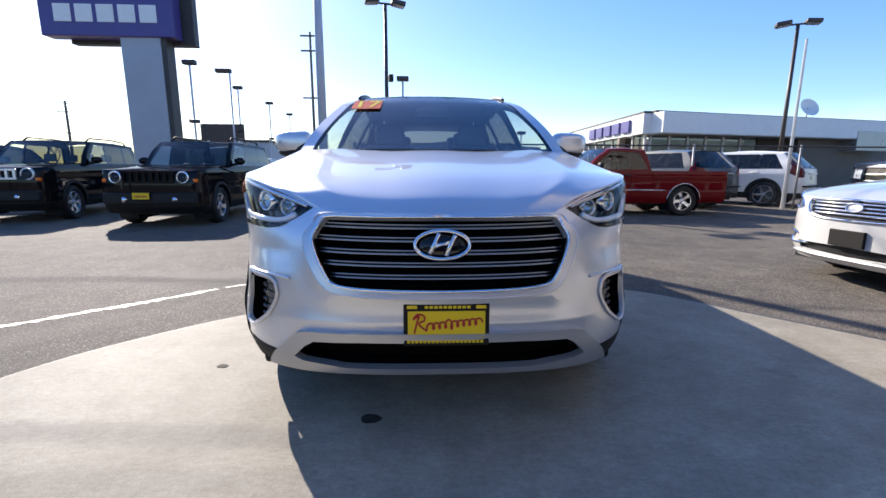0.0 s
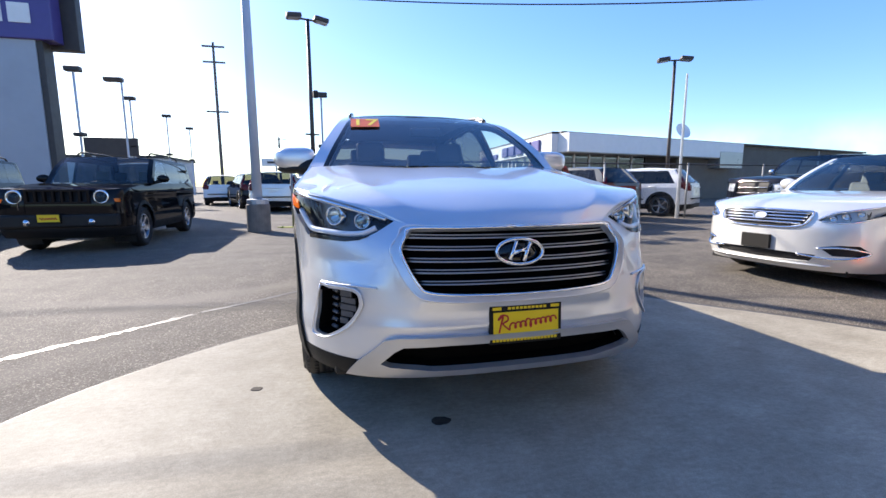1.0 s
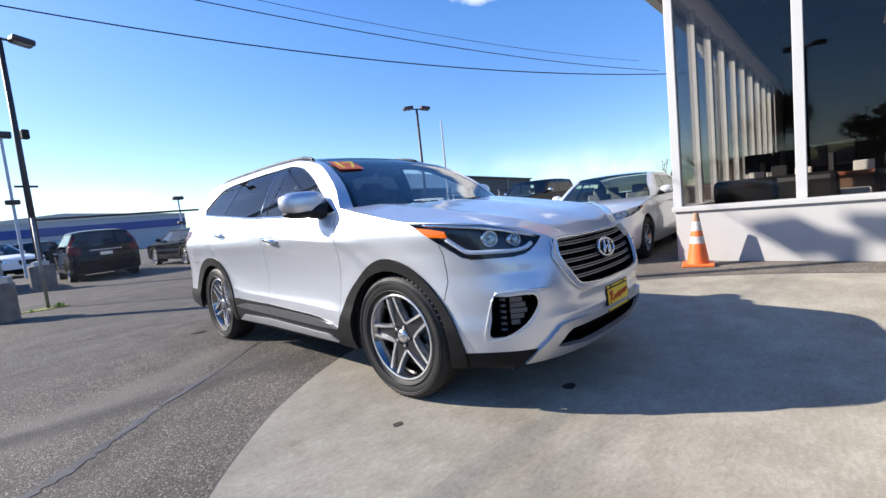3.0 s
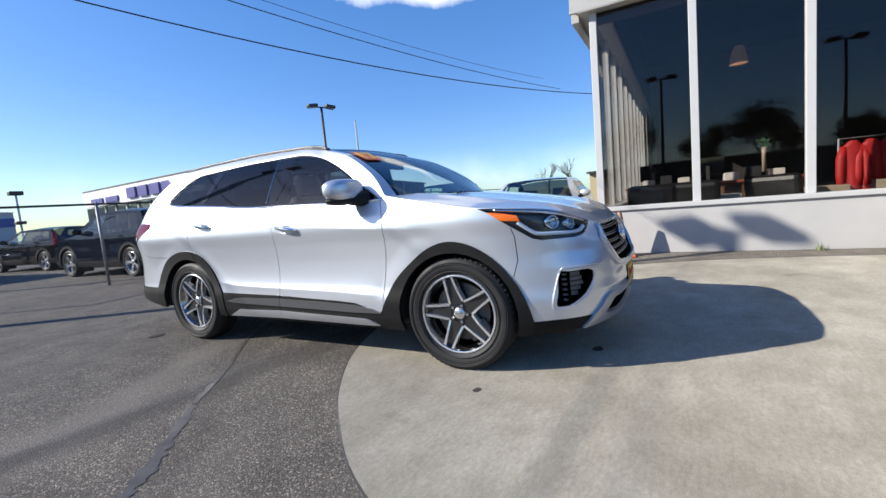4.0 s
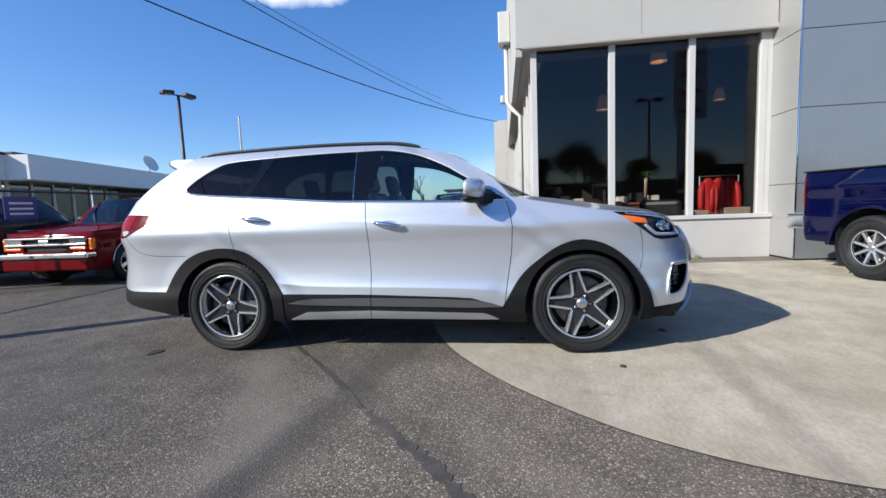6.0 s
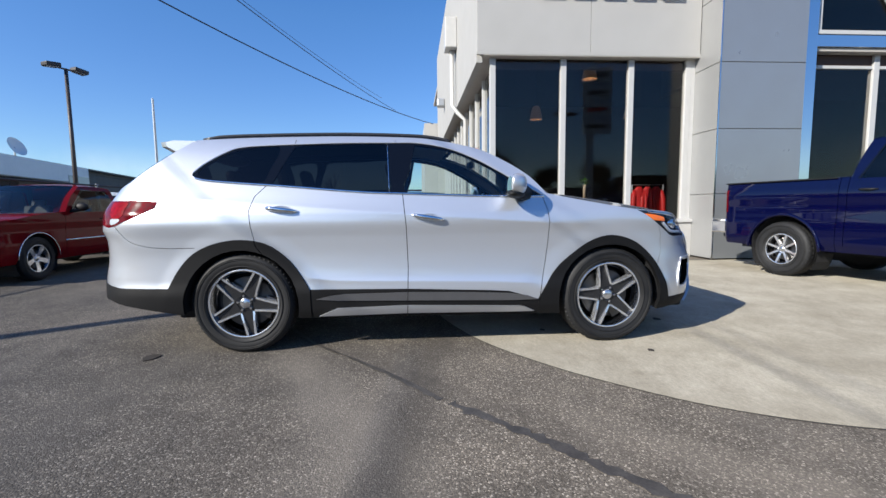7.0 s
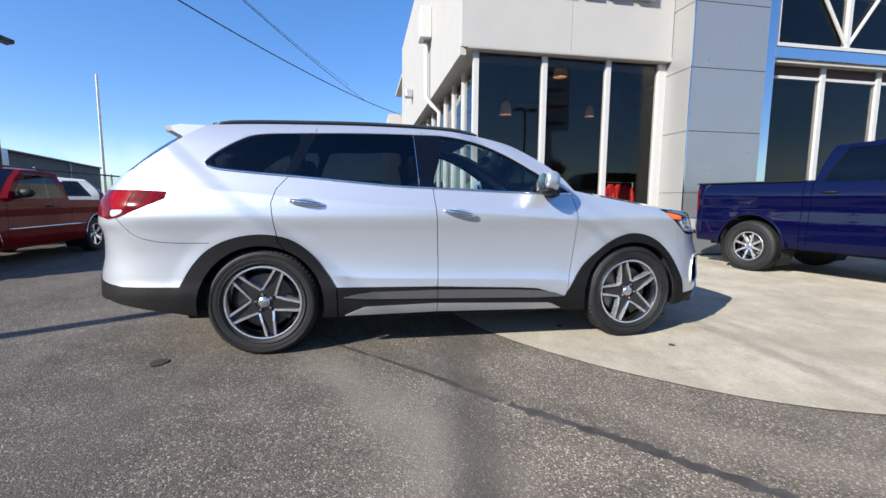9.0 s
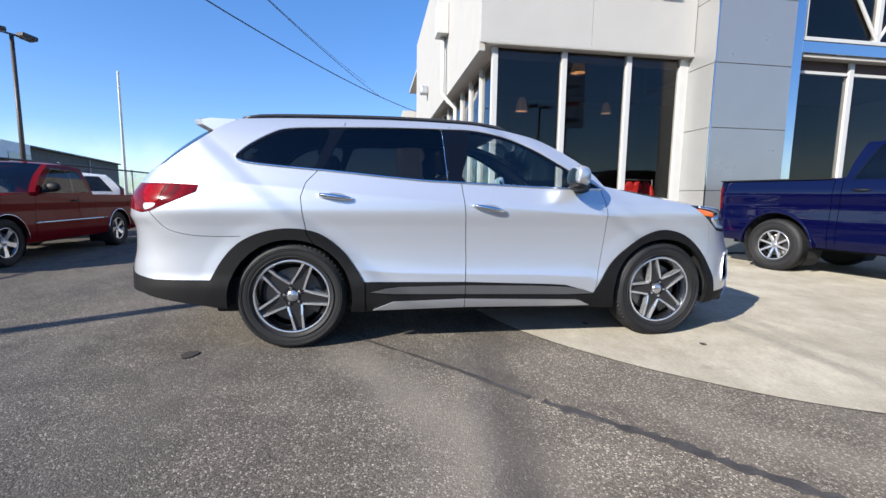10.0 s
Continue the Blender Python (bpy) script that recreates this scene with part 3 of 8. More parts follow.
def paint(name, colour, metal=0.0, rough=0.35, coat=0.6):
    m = material(name, colour, rough, metal=metal, coat=1.0 if metal > 0.4 else coat, spec=0.5 if metal > 0.4 else 0.0)
    t = m.node_tree
    b = t.nodes["Principled BSDF"]
    co = t.nodes.new("ShaderNodeTexCoord")
    n = t.nodes.new("ShaderNodeTexNoise")
    n.inputs["Scale"].default_value, n.inputs["Detail"].default_value = 900, 1
    t.links.new(co.outputs["Object"], n.inputs["Vector"])
    r = t.nodes.new("ShaderNodeMapRange")
    r.inputs[3].default_value, r.inputs[4].default_value = rough - 0.05, rough + 0.05
    t.links.new(n.outputs[0], r.inputs[0])
    t.links.new(r.outputs[0], b.inputs["Roughness"])
    d = t.nodes.new("ShaderNodeTexNoise")
    d.inputs["Scale"].default_value, d.inputs["Detail"].default_value = 3.0, 5
    t.links.new(co.outputs["Object"], d.inputs["Vector"])
    c = t.nodes.new("ShaderNodeMapRange")
    c.inputs[1].default_value, c.inputs[2].default_value, c.inputs[3].default_value, c.inputs[4].default_value = 0.4, 0.75, 0.015, 0.07
    t.links.new(d.outputs[0], c.inputs[0])
    t.links.new(c.outputs[0], b.inputs["Coat Roughness"])
    return m


SILVER = paint("silver_paint", (0.645, 0.67, 0.71), 0.68, 0.36)
# ---------------------------------------------------------------- ground


def asphalt_material():
    """Worn asphalt: pale stones in dark binder, with broad worn tracks and patches."""
    m = bpy.data.materials.new("worn_asphalt")
    m.use_nodes = True
    t = m.node_tree
    b = t.nodes["Principled BSDF"]
    b.inputs["Specular IOR Level"].default_value = 0.25
    b.inputs["Diffuse Roughness"].default_value = 0.42
    co = t.nodes.new("ShaderNodeTexCoord")

    def noise_node(scale, detail=4, warp=None):
        n = t.nodes.new("ShaderNodeTexNoise")
        n.inputs["Scale"].default_value, n.inputs["Detail"].default_value = scale, detail
        t.links.new(warp or co.outputs["Object"], n.inputs["Vector"])
        return n

    def ramp(src, stops):
        r = t.nodes.new("ShaderNodeValToRGB")
        while len(r.color_ramp.elements) < len(stops):
            r.color_ramp.elements.new(0.5)
        for e, (p, c) in zip(r.color_ramp.elements, stops):
            e.position, e.color = p, (*c, 1)
        t.links.new(src, r.inputs[0])
        return r

    def mixed(kind, f, a, c):
        x = t.nodes.new("ShaderNodeMix")
        x.data_type, x.blend_type = "RGBA", kind
        if isinstance(f, float):
            x.inputs[0].default_value = f
        else:
            t.links.new(f, x.inputs[0])
        for k, src in ((6, a), (7, c)):
            if isinstance(src, tuple):
                x.inputs[k].default_value = (*src, 1)
            else:
                t.links.new(src, x.inputs[k])
        return x.outputs[2]
    vo = t.nodes.new("ShaderNodeTexVoronoi")
    vo.inputs["Scale"].default_value = 140
    t.links.new(co.outputs["Object"], vo.inputs["Vector"])
    sep = t.nodes.new("ShaderNodeSeparateColor")
    t.links.new(vo.outputs["Color"], sep.inputs[0])
    stones = ramp(sep.outputs[0], [(0.0, (0.060, 0.053, 0.045)), (0.5, (0.106, 0.093, 0.079)), (0.86, (0.152, 0.135, 0.115)), (1.0, (0.36, 0.325, 0.28))])
    gap = ramp(vo.outputs["Distance"], [(0.0, (1, 1, 1)), (0.7, (0.95, 0.95, 0.95)), (1.0, (0.45, 0.44, 0.43))])
    base = mixed("MULTIPLY", 1.0, stones.outputs[0], gap.outputs[0])
    big = ramp(noise_node(0.35, 6).outputs[0], [(0.3, (0.76, 0.76, 0.76)), (0.5, (1.0, 0.99, 0.97)), (0.72, (1.28, 1.25, 1.20))])
    base = mixed("MULTIPLY", 1.0, base, big.outputs[0])
    mid = ramp(noise_node(3.5, 5).outputs[0], [(0.3, (0.78, 0.78, 0.78)), (0.65, (1.14, 1.13, 1.11))])
    base = mixed("MULTIPLY", 1.0, base, mid.outputs[0])
    mp = t.nodes.new("ShaderNodeMapping")
    mp.inputs["Rotation"].default_value, mp.inputs["Scale"].default_value = (0, 0, -0.75), (0.35, 1.5, 1)
    t.links.new(co.outputs["Object"], mp.inputs[0])
    dust = ramp(noise_node(1.1, 7, mp.outputs[0]).outputs[0], [(0.50, (0, 0, 0)), (0.78, (0.32, 0.32, 0.32))])
    base = mixed("MIX", dust.outputs[0], base, (0.21, 0.185, 0.155))
    # streaks: a worn dusty tyre track and darker bands beside it, each along a line with a ragged edge
    ragged = t.nodes.new("ShaderNodeVectorMath")
    ragged.operation = "MULTIPLY_ADD"
    ragged.inputs[1].default_value = (0.22, 0.22, 0)
    t.links.new(noise_node(2.4, 6).outputs["Color"], ragged.inputs[0])
    t.links.new(co.outputs["Object"], ragged.inputs[2])

    def streak(a, b2, half, strength, fade=0.5):
        a, b2 = Vector((*a, 0)) + Vector((0.11, 0.11, 0)), Vector((*b2, 0)) + Vector((0.11, 0.11, 0))
        d = (b2 - a).normalized()
        outs = []
        for axis, lo, hi in ((Vector((-d.y, d.x, 0)), None, None), (d, 0.0, (b2 - a).length)):
            dot = t.nodes.new("ShaderNodeVectorMath")
            dot.operation = "DOT_PRODUCT"
            dot.inputs[1].default_value = axis
            t.links.new(ragged.outputs[0], dot.inputs[0])
            mid = axis.dot(a) if lo is None else axis.dot(a) + hi / 2
            off = t.nodes.new("ShaderNodeMath")
            off.operation = "SUBTRACT"
            off.inputs[1].default_value = mid
            t.links.new(dot.outputs["Value"], off.inputs[0])
            size = t.nodes.new("ShaderNodeMath")
            size.operation = "ABSOLUTE"
            t.links.new(off.outputs[0], size.inputs[0])
            r = t.nodes.new("ShaderNodeMapRange")
            r.interpolation_type = "SMOOTHSTEP"
            edge = (half * 0.25, half * 1.5) if lo is None else (hi / 2 - fade, hi / 2 + fade)
            r.inputs[1].default_value, r.inputs[2].default_value = edge
            r.inputs[3].default_value, r.inputs[4].default_value = (strength, 0.0) if lo is None else (1.0, 0.0)
            t.links.new(size.outputs[0], r.inputs[0])
            outs.append(r.outputs[0])
        mul = t.nodes.new("ShaderNodeMath")
        mul.operation = "MULTIPLY"
        t.links.new(outs[0], mul.inputs[0])
        t.links.new(outs[1], mul.inputs[1])
        return mul.outputs[0]
    for a, b2, half, strength in (((-0.9, 2.45), (-2.7, 1.55), 0.20, 0.50), ((-1.2, 1.62), (-3.4, 2.05), 0.10, 0.25), ((-2.2, 0.62), (-3.4, -0.6), 0.16, 0.30)):
        base = mixed("MIX", streak(a, b2, half, strength), base, (0.20, 0.175, 0.145))
    for a, b2, half, strength in (((-0.55, 1.31), (-2.9, 1.72), 0.12, 0.55), ((-0.9, 2.05), (-2.5, 0.62), 0.10, 0.35), ((-3.0, 3.4), (-0.9, 3.3), 0.30, 0.25)):
        base = mixed("MIX", streak(a, b2, half, strength), base, (0.052, 0.046, 0.040))
    t.links.new(base, b.inputs["Base Color"])
    b.inputs["Roughness"].default_value = 0.85
    bp = t.nodes.new("ShaderNodeBump")
    bp.inputs["Strength"].default_value, bp.inputs["Distance"].default_value, bp.invert = 0.75, 0.0035, True
    t.links.new(vo.outputs["Distance"], bp.inputs["Height"])
    t.links.new(bp.outputs[0], b.inputs["Normal"])
    return m


def concrete_material():
    """Trowelled concrete with clouds, scuffs and pits."""
    m = bpy.data.materials.new("trowelled_concrete")
    m.use_nodes = True
    t = m.node_tree
    b = t.nodes["Principled BSDF"]
    b.inputs["Specular IOR Level"].default_value = 0.3
    b.inputs["Diffuse Roughness"].default_value = 0.42
    co = t.nodes.new("ShaderNodeTexCoord")
    col = None
    for scale, detail, lo, hi, stretch in ((0.7, 8, (0.285, 0.258, 0.206), (0.412, 0.382, 0.315), 1), (4.0, 8, (0.88, 0.87, 0.86), (1.06, 1.06, 1.06), 1.6), (2.2, 10, (0.82, 0.81, 0.79), (1.07, 1.07, 1.07), 1), (14.0, 6, (0.88, 0.88, 0.87), (1.06, 1.06, 1.06), 4.0), (45.0, 4, (0.88, 0.88, 0.88), (1.07, 1.07, 1.07), 1), (240.0, 2, (0.80, 0.80, 0.79), (1.12, 1.12, 1.12), 1)):
        mp = t.nodes.new("ShaderNodeMapping")
        mp.inputs["Scale"].default_value = (1, stretch, 1)
        mp.inputs["Rotation"].default_value = (0, 0, 0.6)
        t.links.new(co.outputs["Object"], mp.inputs[0])
        n = t.nodes.new("ShaderNodeTexNoise")
        n.inputs["Scale"].default_value, n.inputs["Detail"].default_value, n.inputs["Roughness"].default_value = scale, detail, 0.6
        t.links.new(mp.outputs[0], n.inputs["Vector"])
        r = t.nodes.new("ShaderNodeValToRGB")
        r.color_ramp.elements[0].position, r.color_ramp.elements[1].position = 0.32, 0.68
        r.color_ramp.elements[0].color, r.color_ramp.elements[1].color = (*lo, 1), (*hi, 1)
        t.links.new(n.outputs[0], r.inputs[0])
        if col is None:
            col = r.outputs[0]
        else:
            x = t.nodes.new("ShaderNodeMix")
            x.data_type, x.blend_type = "RGBA", "MULTIPLY"
            x.inputs[0].default_value = 1
            t.links.new(col, x.inputs[6])
            t.links.new(r.outputs[0], x.inputs[7])
            col = x.outputs[2]
    smudge = t.nodes.new("ShaderNodeTexNoise")
    smudge.inputs["Scale"].default_value, smudge.inputs["Detail"].default_value, smudge.inputs["Roughness"].default_value = 1.5, 12, 0.68
    t.links.new(co.outputs["Object"], smudge.inputs["Vector"])
    spot = t.nodes.new("ShaderNodeValToRGB")
    spot.color_ramp.elements[0].position, spot.color_ramp.elements[1].position = 0.60, 0.74
    spot.color_ramp.elements[0].color, spot.color_ramp.elements[1].color = (1, 1, 1, 1), (0.60, 0.58, 0.55, 1)
    t.links.new(smudge.outputs[0], spot.inputs[0])
    x = t.nodes.new("ShaderNodeMix")
    x.data_type, x.blend_type = "RGBA", "MULTIPLY"
    x.inputs[0].default_value = 1
    t.links.new(col, x.inputs[6])
    t.links.new(spot.outputs[0], x.inputs[7])
    t.links.new(x.outputs[2], b.inputs["Base Color"])
    b.inputs["Roughness"].default_value = 0.72
    n = t.nodes.new("ShaderNodeTexNoise")
    n.inputs["Scale"].default_value, n.inputs["Detail"].default_value = 90, 6
    t.links.new(co.outputs["Object"], n.inputs["Vector"])
    bp = t.nodes.new("ShaderNodeBump")
    bp.inputs["Strength"].default_value, bp.inputs["Distance"].default_value = 0.22, 0.006
    t.links.new(n.outputs[0], bp.inputs["Height"])
    t.links.new(bp.outputs[0], b.inputs["Normal"])
    return m


ASPHALT_WORN, SLAB = asphalt_material(), concrete_material()
bm = bmesh.new()
ring = [bm.verts.new((x, y, 0)) for x, y in ((-900, -900), (900, -900), (900, 900), (-900, 900))]
bm.faces.new(ring)
tagged(part("ground", bm, ASPHALT_WORN), "worn grey asphalt of a car lot with pale stones", "ground", kind="structure")
PAD = rounded([(-2.45, -1.7), (-2.42, -1.1), (-2.29, -0.55), (-2.05, -0.08), (-1.72, 0.30), (-1.36, 0.62), (-0.85, 0.95), (-0.3, 1.17), (0.4, 1.33), (1.2, 1.36), (1.86, 1.15), (2.42, 0.52), (2.87, 0.0), (3.27, -0.62), (3.60, -1.5), (3.80, -2.6), (3.88, -3.8), (3.92, -4.6)], 5, False)
PAD += [(3.92, -14), (-2.5, -14)]
tagged(part("concrete_pad", prism(bmesh.new(), PAD[::-1], -0.05, 0.005), SLAB), "pale curved concrete display pad with scuffs", "pavement", kind="structure")
# dark joint round the slab
bm = bmesh.new()
edge = np.array(PAD[:-2])
d = np.gradient(edge, axis=0)
d /= np.linalg.norm(d, axis=1, keepdims=True)
w = np.interp(np.arange(len(edge)), [0, 45, 55, 88], [0.012, 0.012, 0.05, 0.06])[:, None]
outer = edge + np.stack([-d[:, 1], d[:, 0]], 1) * w
lo, hi = [bm.verts.new((*p, 0.003)) for p in edge], [bm.verts.new((*p, 0.003)) for p in outer]
for i in range(len(edge) - 1):
    bm.faces.new((lo[i], hi[i], hi[i + 1], lo[i + 1]))
bmesh.ops.recalc_face_normals(bm, faces=bm.faces)
tagged(part("pad_joint", bm, TAR), "dark joint between concrete and asphalt", "trim", kind="structure")


def ribbon(pts, width, z=0.003, wobble=0.0):
    p = np.array(rounded(pts, 8, False))
    d = np.gradient(p, axis=0)
    d /= np.linalg.norm(d, axis=1, keepdims=True)
    n = np.stack([-d[:, 1], d[:, 0]], 1)
    w = width * (1 + wobble * np.random.uniform(-1, 1, len(p)))[:, None] / 2
    shift = n * (wobble * width * np.random.uniform(-0.3, 0.3, len(p)))[:, None]
    bm = bmesh.new()
    a, b = [bm.verts.new((*q, z)) for q in p + n * w + shift], [bm.verts.new((*q, z)) for q in p - n * w + shift]
    for i in range(len(p) - 1):
        bm.faces.new((a[i], b[i], b[i + 1], a[i + 1]))
    bmesh.ops.recalc_face_normals(bm, faces=bm.faces)
    return bm


for pts, width in (([(-6.5, -2.6), (-4.2, -0.72), (-3.2, 0.22), (-2.79, 0.52), (-2.52, 0.76), (-2.32, 0.92), (-2.10, 1.12), (-1.87, 1.34)], 0.062), ([(-1.82, 1.39), (-1.32, 1.78), (-0.75, 2.29), (-0.3, 2.6), (0.2, 2.95)], 0.034)):
    tagged(part("tar_crack", ribbon(pts, width, 0.003, 0.6), TAR_SEAL), "smooth tar seal over a crack in the asphalt", "road marking", kind="structure")
for x, y, r in ((-0.275, -0.756, 0.034), (-1.135, -0.22, 0.022), (-0.93, 3.46, 0.05), (-0.52, 0.42, 0.02)):
    out = [(x + r * (1 + 0.35 * noise.noise((math.cos(a) * 1.5 + x * 7, math.sin(a) * 1.5, y))) * math.cos(a) * 1.35, y + r * (1 + 0.35 * noise.noise((math.cos(a) * 1.5, math.sin(a) * 1.5 + x * 5, y + 3))) * math.sin(a)) for a in np.linspace(0, 2 * math.pi, 25)[:-1]]
    tagged(part("oil_spot", prism(bmesh.new(), out, 0.0, 0.0075), OIL), "small dark oil stain on the ground", "stain", kind="structure")

# ---------------------------------------------------------------- the white showroom building
ZS, ZW = 4.0, 0.76     # soffit, window foot
XF, XG = 4.44, 4.64    # fascia face, glass line
YC, YG, YP = 0.25, -0.05, -4.22   # fascia corner, glass line of the flank, pier
hall = thing("showroom", "white car showroom with tall dark windows and a broad fascia", "building", kind="structure")
part("plinth", boxed(4.50, YP, 0, 4.74, YG - 0.02, ZW - 0.04, 0.006), WALL_WHITE, hall)
part("plinth_side", boxed(4.74, YG - 0.22, 0, 24, YG - 0.02, ZW - 0.04, 0.006), WALL_WHITE, hall)
part("window_sill", boxed(4.46, YP, ZW - 0.04, 4.76, YG + 0.02, ZW + 0.03, 0.008), FRAME_WHITE, hall)
part("window_sill", boxed(4.76, YG - 0.24, ZW - 0.04, 24, YG + 0.02, ZW + 0.03, 0.008), FRAME_WHITE, hall)
joints = [YC, -1.98, YP + 0.01]
for k, (a, b) in enumerate(zip(joints, joints[1:])):
    part("fascia_panel", boxed(XF, b + 0.004, ZS + 0.06, XF + 0.12, a - 0.004 * (k > 0), 7.6, 0.004), STUCCO, hall)
xs = [XF + 0.125, 7.0, 9.6, 12.2, 14.8, 17.5]
for a, b in zip(xs, xs[1:]):
    part("fascia_panel", boxed(a + 0.004, YC - 0.12, ZS - 0.12, b - 0.004, YC, 8.2, 0.004), STUCCO, hall)
part("soffit", boxed(XF + 0.002, YP, ZS - 0.02, 4.80, YC - 0.125, ZS + 0.055), SOFFIT, hall)
part("soffit", boxed(4.805, YG - 0.24, ZS - 0.02, 17.5, YC - 0.125, ZS + 0.055), SOFFIT, hall)
part("soffit_lip", boxed(XF - 0.004, YP, ZS - 0.005, XF + 0.05, YC + 0.003, ZS + 0.06, 0.004), STUCCO, hall)
part("roof_deck", boxed(4.6, -13.8, 7.4, 24, YC - 0.125, 7.55), SOFFIT, hall)
part("end_wall", boxed(17.5, -13.8, 0, 17.7, YC, 8.2), STUCCO, hall)
part("rear_block", boxed(17.8, -4, 0, 26, 0.9, 5.2), STUCCO, hall)
for y in (YG - 0.03, -1.50, -2.89, -4.08):
    part("mullion", boxed(4.585, y - 0.055, ZW + 0.03, 4.70, y + 0.055, ZS - 0.02, 0.006), FRAME_WHITE, hall)
for a, b in ((YG - 0.085, -1.445), (-1.555, -2.835), (-2.945, -4.025)):
    part("window_pane", boxed(XG - 0.004, b, ZW + 0.03, XG + 0.004, a, ZS - 0.02), GLASS, hall, "dark reflecting window glass")
    part("window_head", boxed(XG + 0.05, b, ZS - 0.20, XG + 0.09, a, ZS - 0.02), WOOD_DARK, hall)
sx = [4.70, 5.75, 6.85, 7.95, 9.05, 10.15, 11.25, 12.35, 13.45, 14.55]
for a, b in zip(sx, sx[1:]):
    part("mullion", boxed(b - 0.05, YG - 0.11, ZW + 0.03, b + 0.05, YG, ZS - 0.14, 0.006), FRAME_WHITE, hall)
    part("window_pane", boxed(a, YG - 0.06, ZW + 0.03, b - 0.05, YG - 0.052, ZS - 0.14), GLASS, hall, "dark reflecting window glass")
part("flank_wall", boxed(14.55, YG - 0.2, ZW + 0.03, 24, YG, ZS - 0.14), STUCCO, hall)
part("window_jamb", boxed(4.59, YP + 0.002, ZW + 0.03, 4.72, -4.137, ZS - 0.02), FRAME_WHITE, hall)
# pier clad in grey panels
part("pier_core", boxed(3.88, -5.90, 0.03, 4.72, YP - 0.03, 7.6), PANEL_JOINT, hall)
levels = [0.03, 1.28, 2.50, 3.72, 4.95, 6.2, 7.6]
for z0, z1 in zip(levels, levels[1:]):
    part("cladding_panel", boxed(3.85, -5.905, z0 + 0.006, 3.878, YP - 0.003, z1 - 0.006, 0.004), CLAD, hall)
    part("cladding_panel", boxed(3.88, YP - 0.028, z0 + 0.006, 4.60, YP, z1 - 0.006, 0.004), CLAD_LIGHT, hall)
part("corner_trim", boxed(3.842, YP - 0.012, 0.03, 3.862, YP + 0.008, 7.6, 0.003), BRIGHT_TRIM, hall)
part("reveal_trim", boxed(3.86, -6.12, 0.0, 4.05, -5.91, 7.6, 0.006), BRIGHT_TRIM, hall, "polished metal reveal")
# entrance bay with braced glazing above
part("bay_beam", boxed(3.92, -13.6, 4.04, 4.12, -6.12, 4.26, 0.006), BRIGHT_TRIM, hall, "polished beam")
part("bay_rail", boxed(3.90, -13.6, 4.265, 4.10, -6.12, 4.34, 0.006), FRAME_WHITE, hall)
for k, y in enumerate((-6.2, -7.95, -9.70, -11.45, -13.2)):
    part("bay_post", boxed(3.93, y - 0.05, 4.34, 4.05, y + 0.05, 7.5, 0.006), FRAME_WHITE, hall)
    if k < 4:
        y1 = y - 1.75
        part("upper_pane", boxed(4.0, y1 + 0.05, 4.34, 4.006, y - 0.05, 7.5), GLASS, hall, "dark upper glazing")
        a, b = ((3.96, y, 6.9), (3.96, y1, 4.36)) if k % 2 == 0 else ((3.96, y, 4.36), (3.96, y1, 6.9))
        part("brace", tube(bmesh.new(), [a, b], 0.035, 8), FRAME_WHITE, hall)
part("bay_soffit", boxed(3.96, -13.6, 3.97, 4.5, -6.12, 4.035), SOFFIT, hall)
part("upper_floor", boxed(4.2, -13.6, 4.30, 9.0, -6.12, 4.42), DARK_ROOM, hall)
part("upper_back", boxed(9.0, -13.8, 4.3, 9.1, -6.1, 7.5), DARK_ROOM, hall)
part("bay_wall", boxed(3.9, -13.8, 0, 9.0, -13.6, 7.6), CLAD, hall)
for y in (-6.18, -7.62, -9.1, -10.6, -12.1, -13.52):
    part("bay_mullion", boxed(4.10, y - 0.06, 0, 4.22, y + 0.06, 3.97, 0.006), FRAME_WHITE, hall)
for a, b in ((-6.24, -7.56), (-7.68, -9.04), (-9.16, -10.54), (-10.66, -12.04), (-12.16, -13.46)):
    part("bay_pane", boxed(4.15, b, 0.05, 4.158, a, 3.70), GLASS, hall, "dark entrance glass")
    part("bay_transom", boxed(4.12, b, 3.70, 4.20, a, 3.76, 0.006), FRAME_WHITE, hall)
    part("bay_header", boxed(4.15, b, 3.765, 4.19, a, 3.965), WOOD_DARK, hall)
for ob in hall.children:
    if ob.name.split(".")[0] in ("window_pane",):
        ob.visible_shadow = False
# rooms behind the glass, surfaces near black so the inside reads as unlit
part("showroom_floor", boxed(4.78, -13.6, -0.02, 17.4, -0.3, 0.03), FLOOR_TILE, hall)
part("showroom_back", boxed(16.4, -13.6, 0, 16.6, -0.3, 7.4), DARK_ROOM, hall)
# unseen end wall, added to keep sky from showing through the bay glass
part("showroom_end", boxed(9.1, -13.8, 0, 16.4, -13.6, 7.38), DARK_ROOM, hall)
part("fascia_lining", boxed(4.62, YP, ZS + 0.06, 4.74, -0.28, 5.76), DIMMED_CEILING, hall)
part("flank_lining", boxed(4.80, -0.28, ZS + 0.06, 17.4, -0.22, 5.76), DIMMED_CEILING, hall)
part("showroom_ceiling", boxed(4.74, -13.6, 5.70, 16.4, -0.28, 5.76), DIMMED_CEILING, hall)
# bars in place of the red sign letters
for k in range(5):
    y = -0.85 - k * 0.60
    part("sign_letter", boxed(XF - 0.14, y - 0.44, 5.13, XF - 0.06, y, 5.72, 0.02), SIGN_RED, hall, "red raised sign block")
    part("sign_return", boxed(XF - 0.058, y - 0.46, 5.11, XF - 0.002, y + 0.02, 5.74), SATIN, hall)
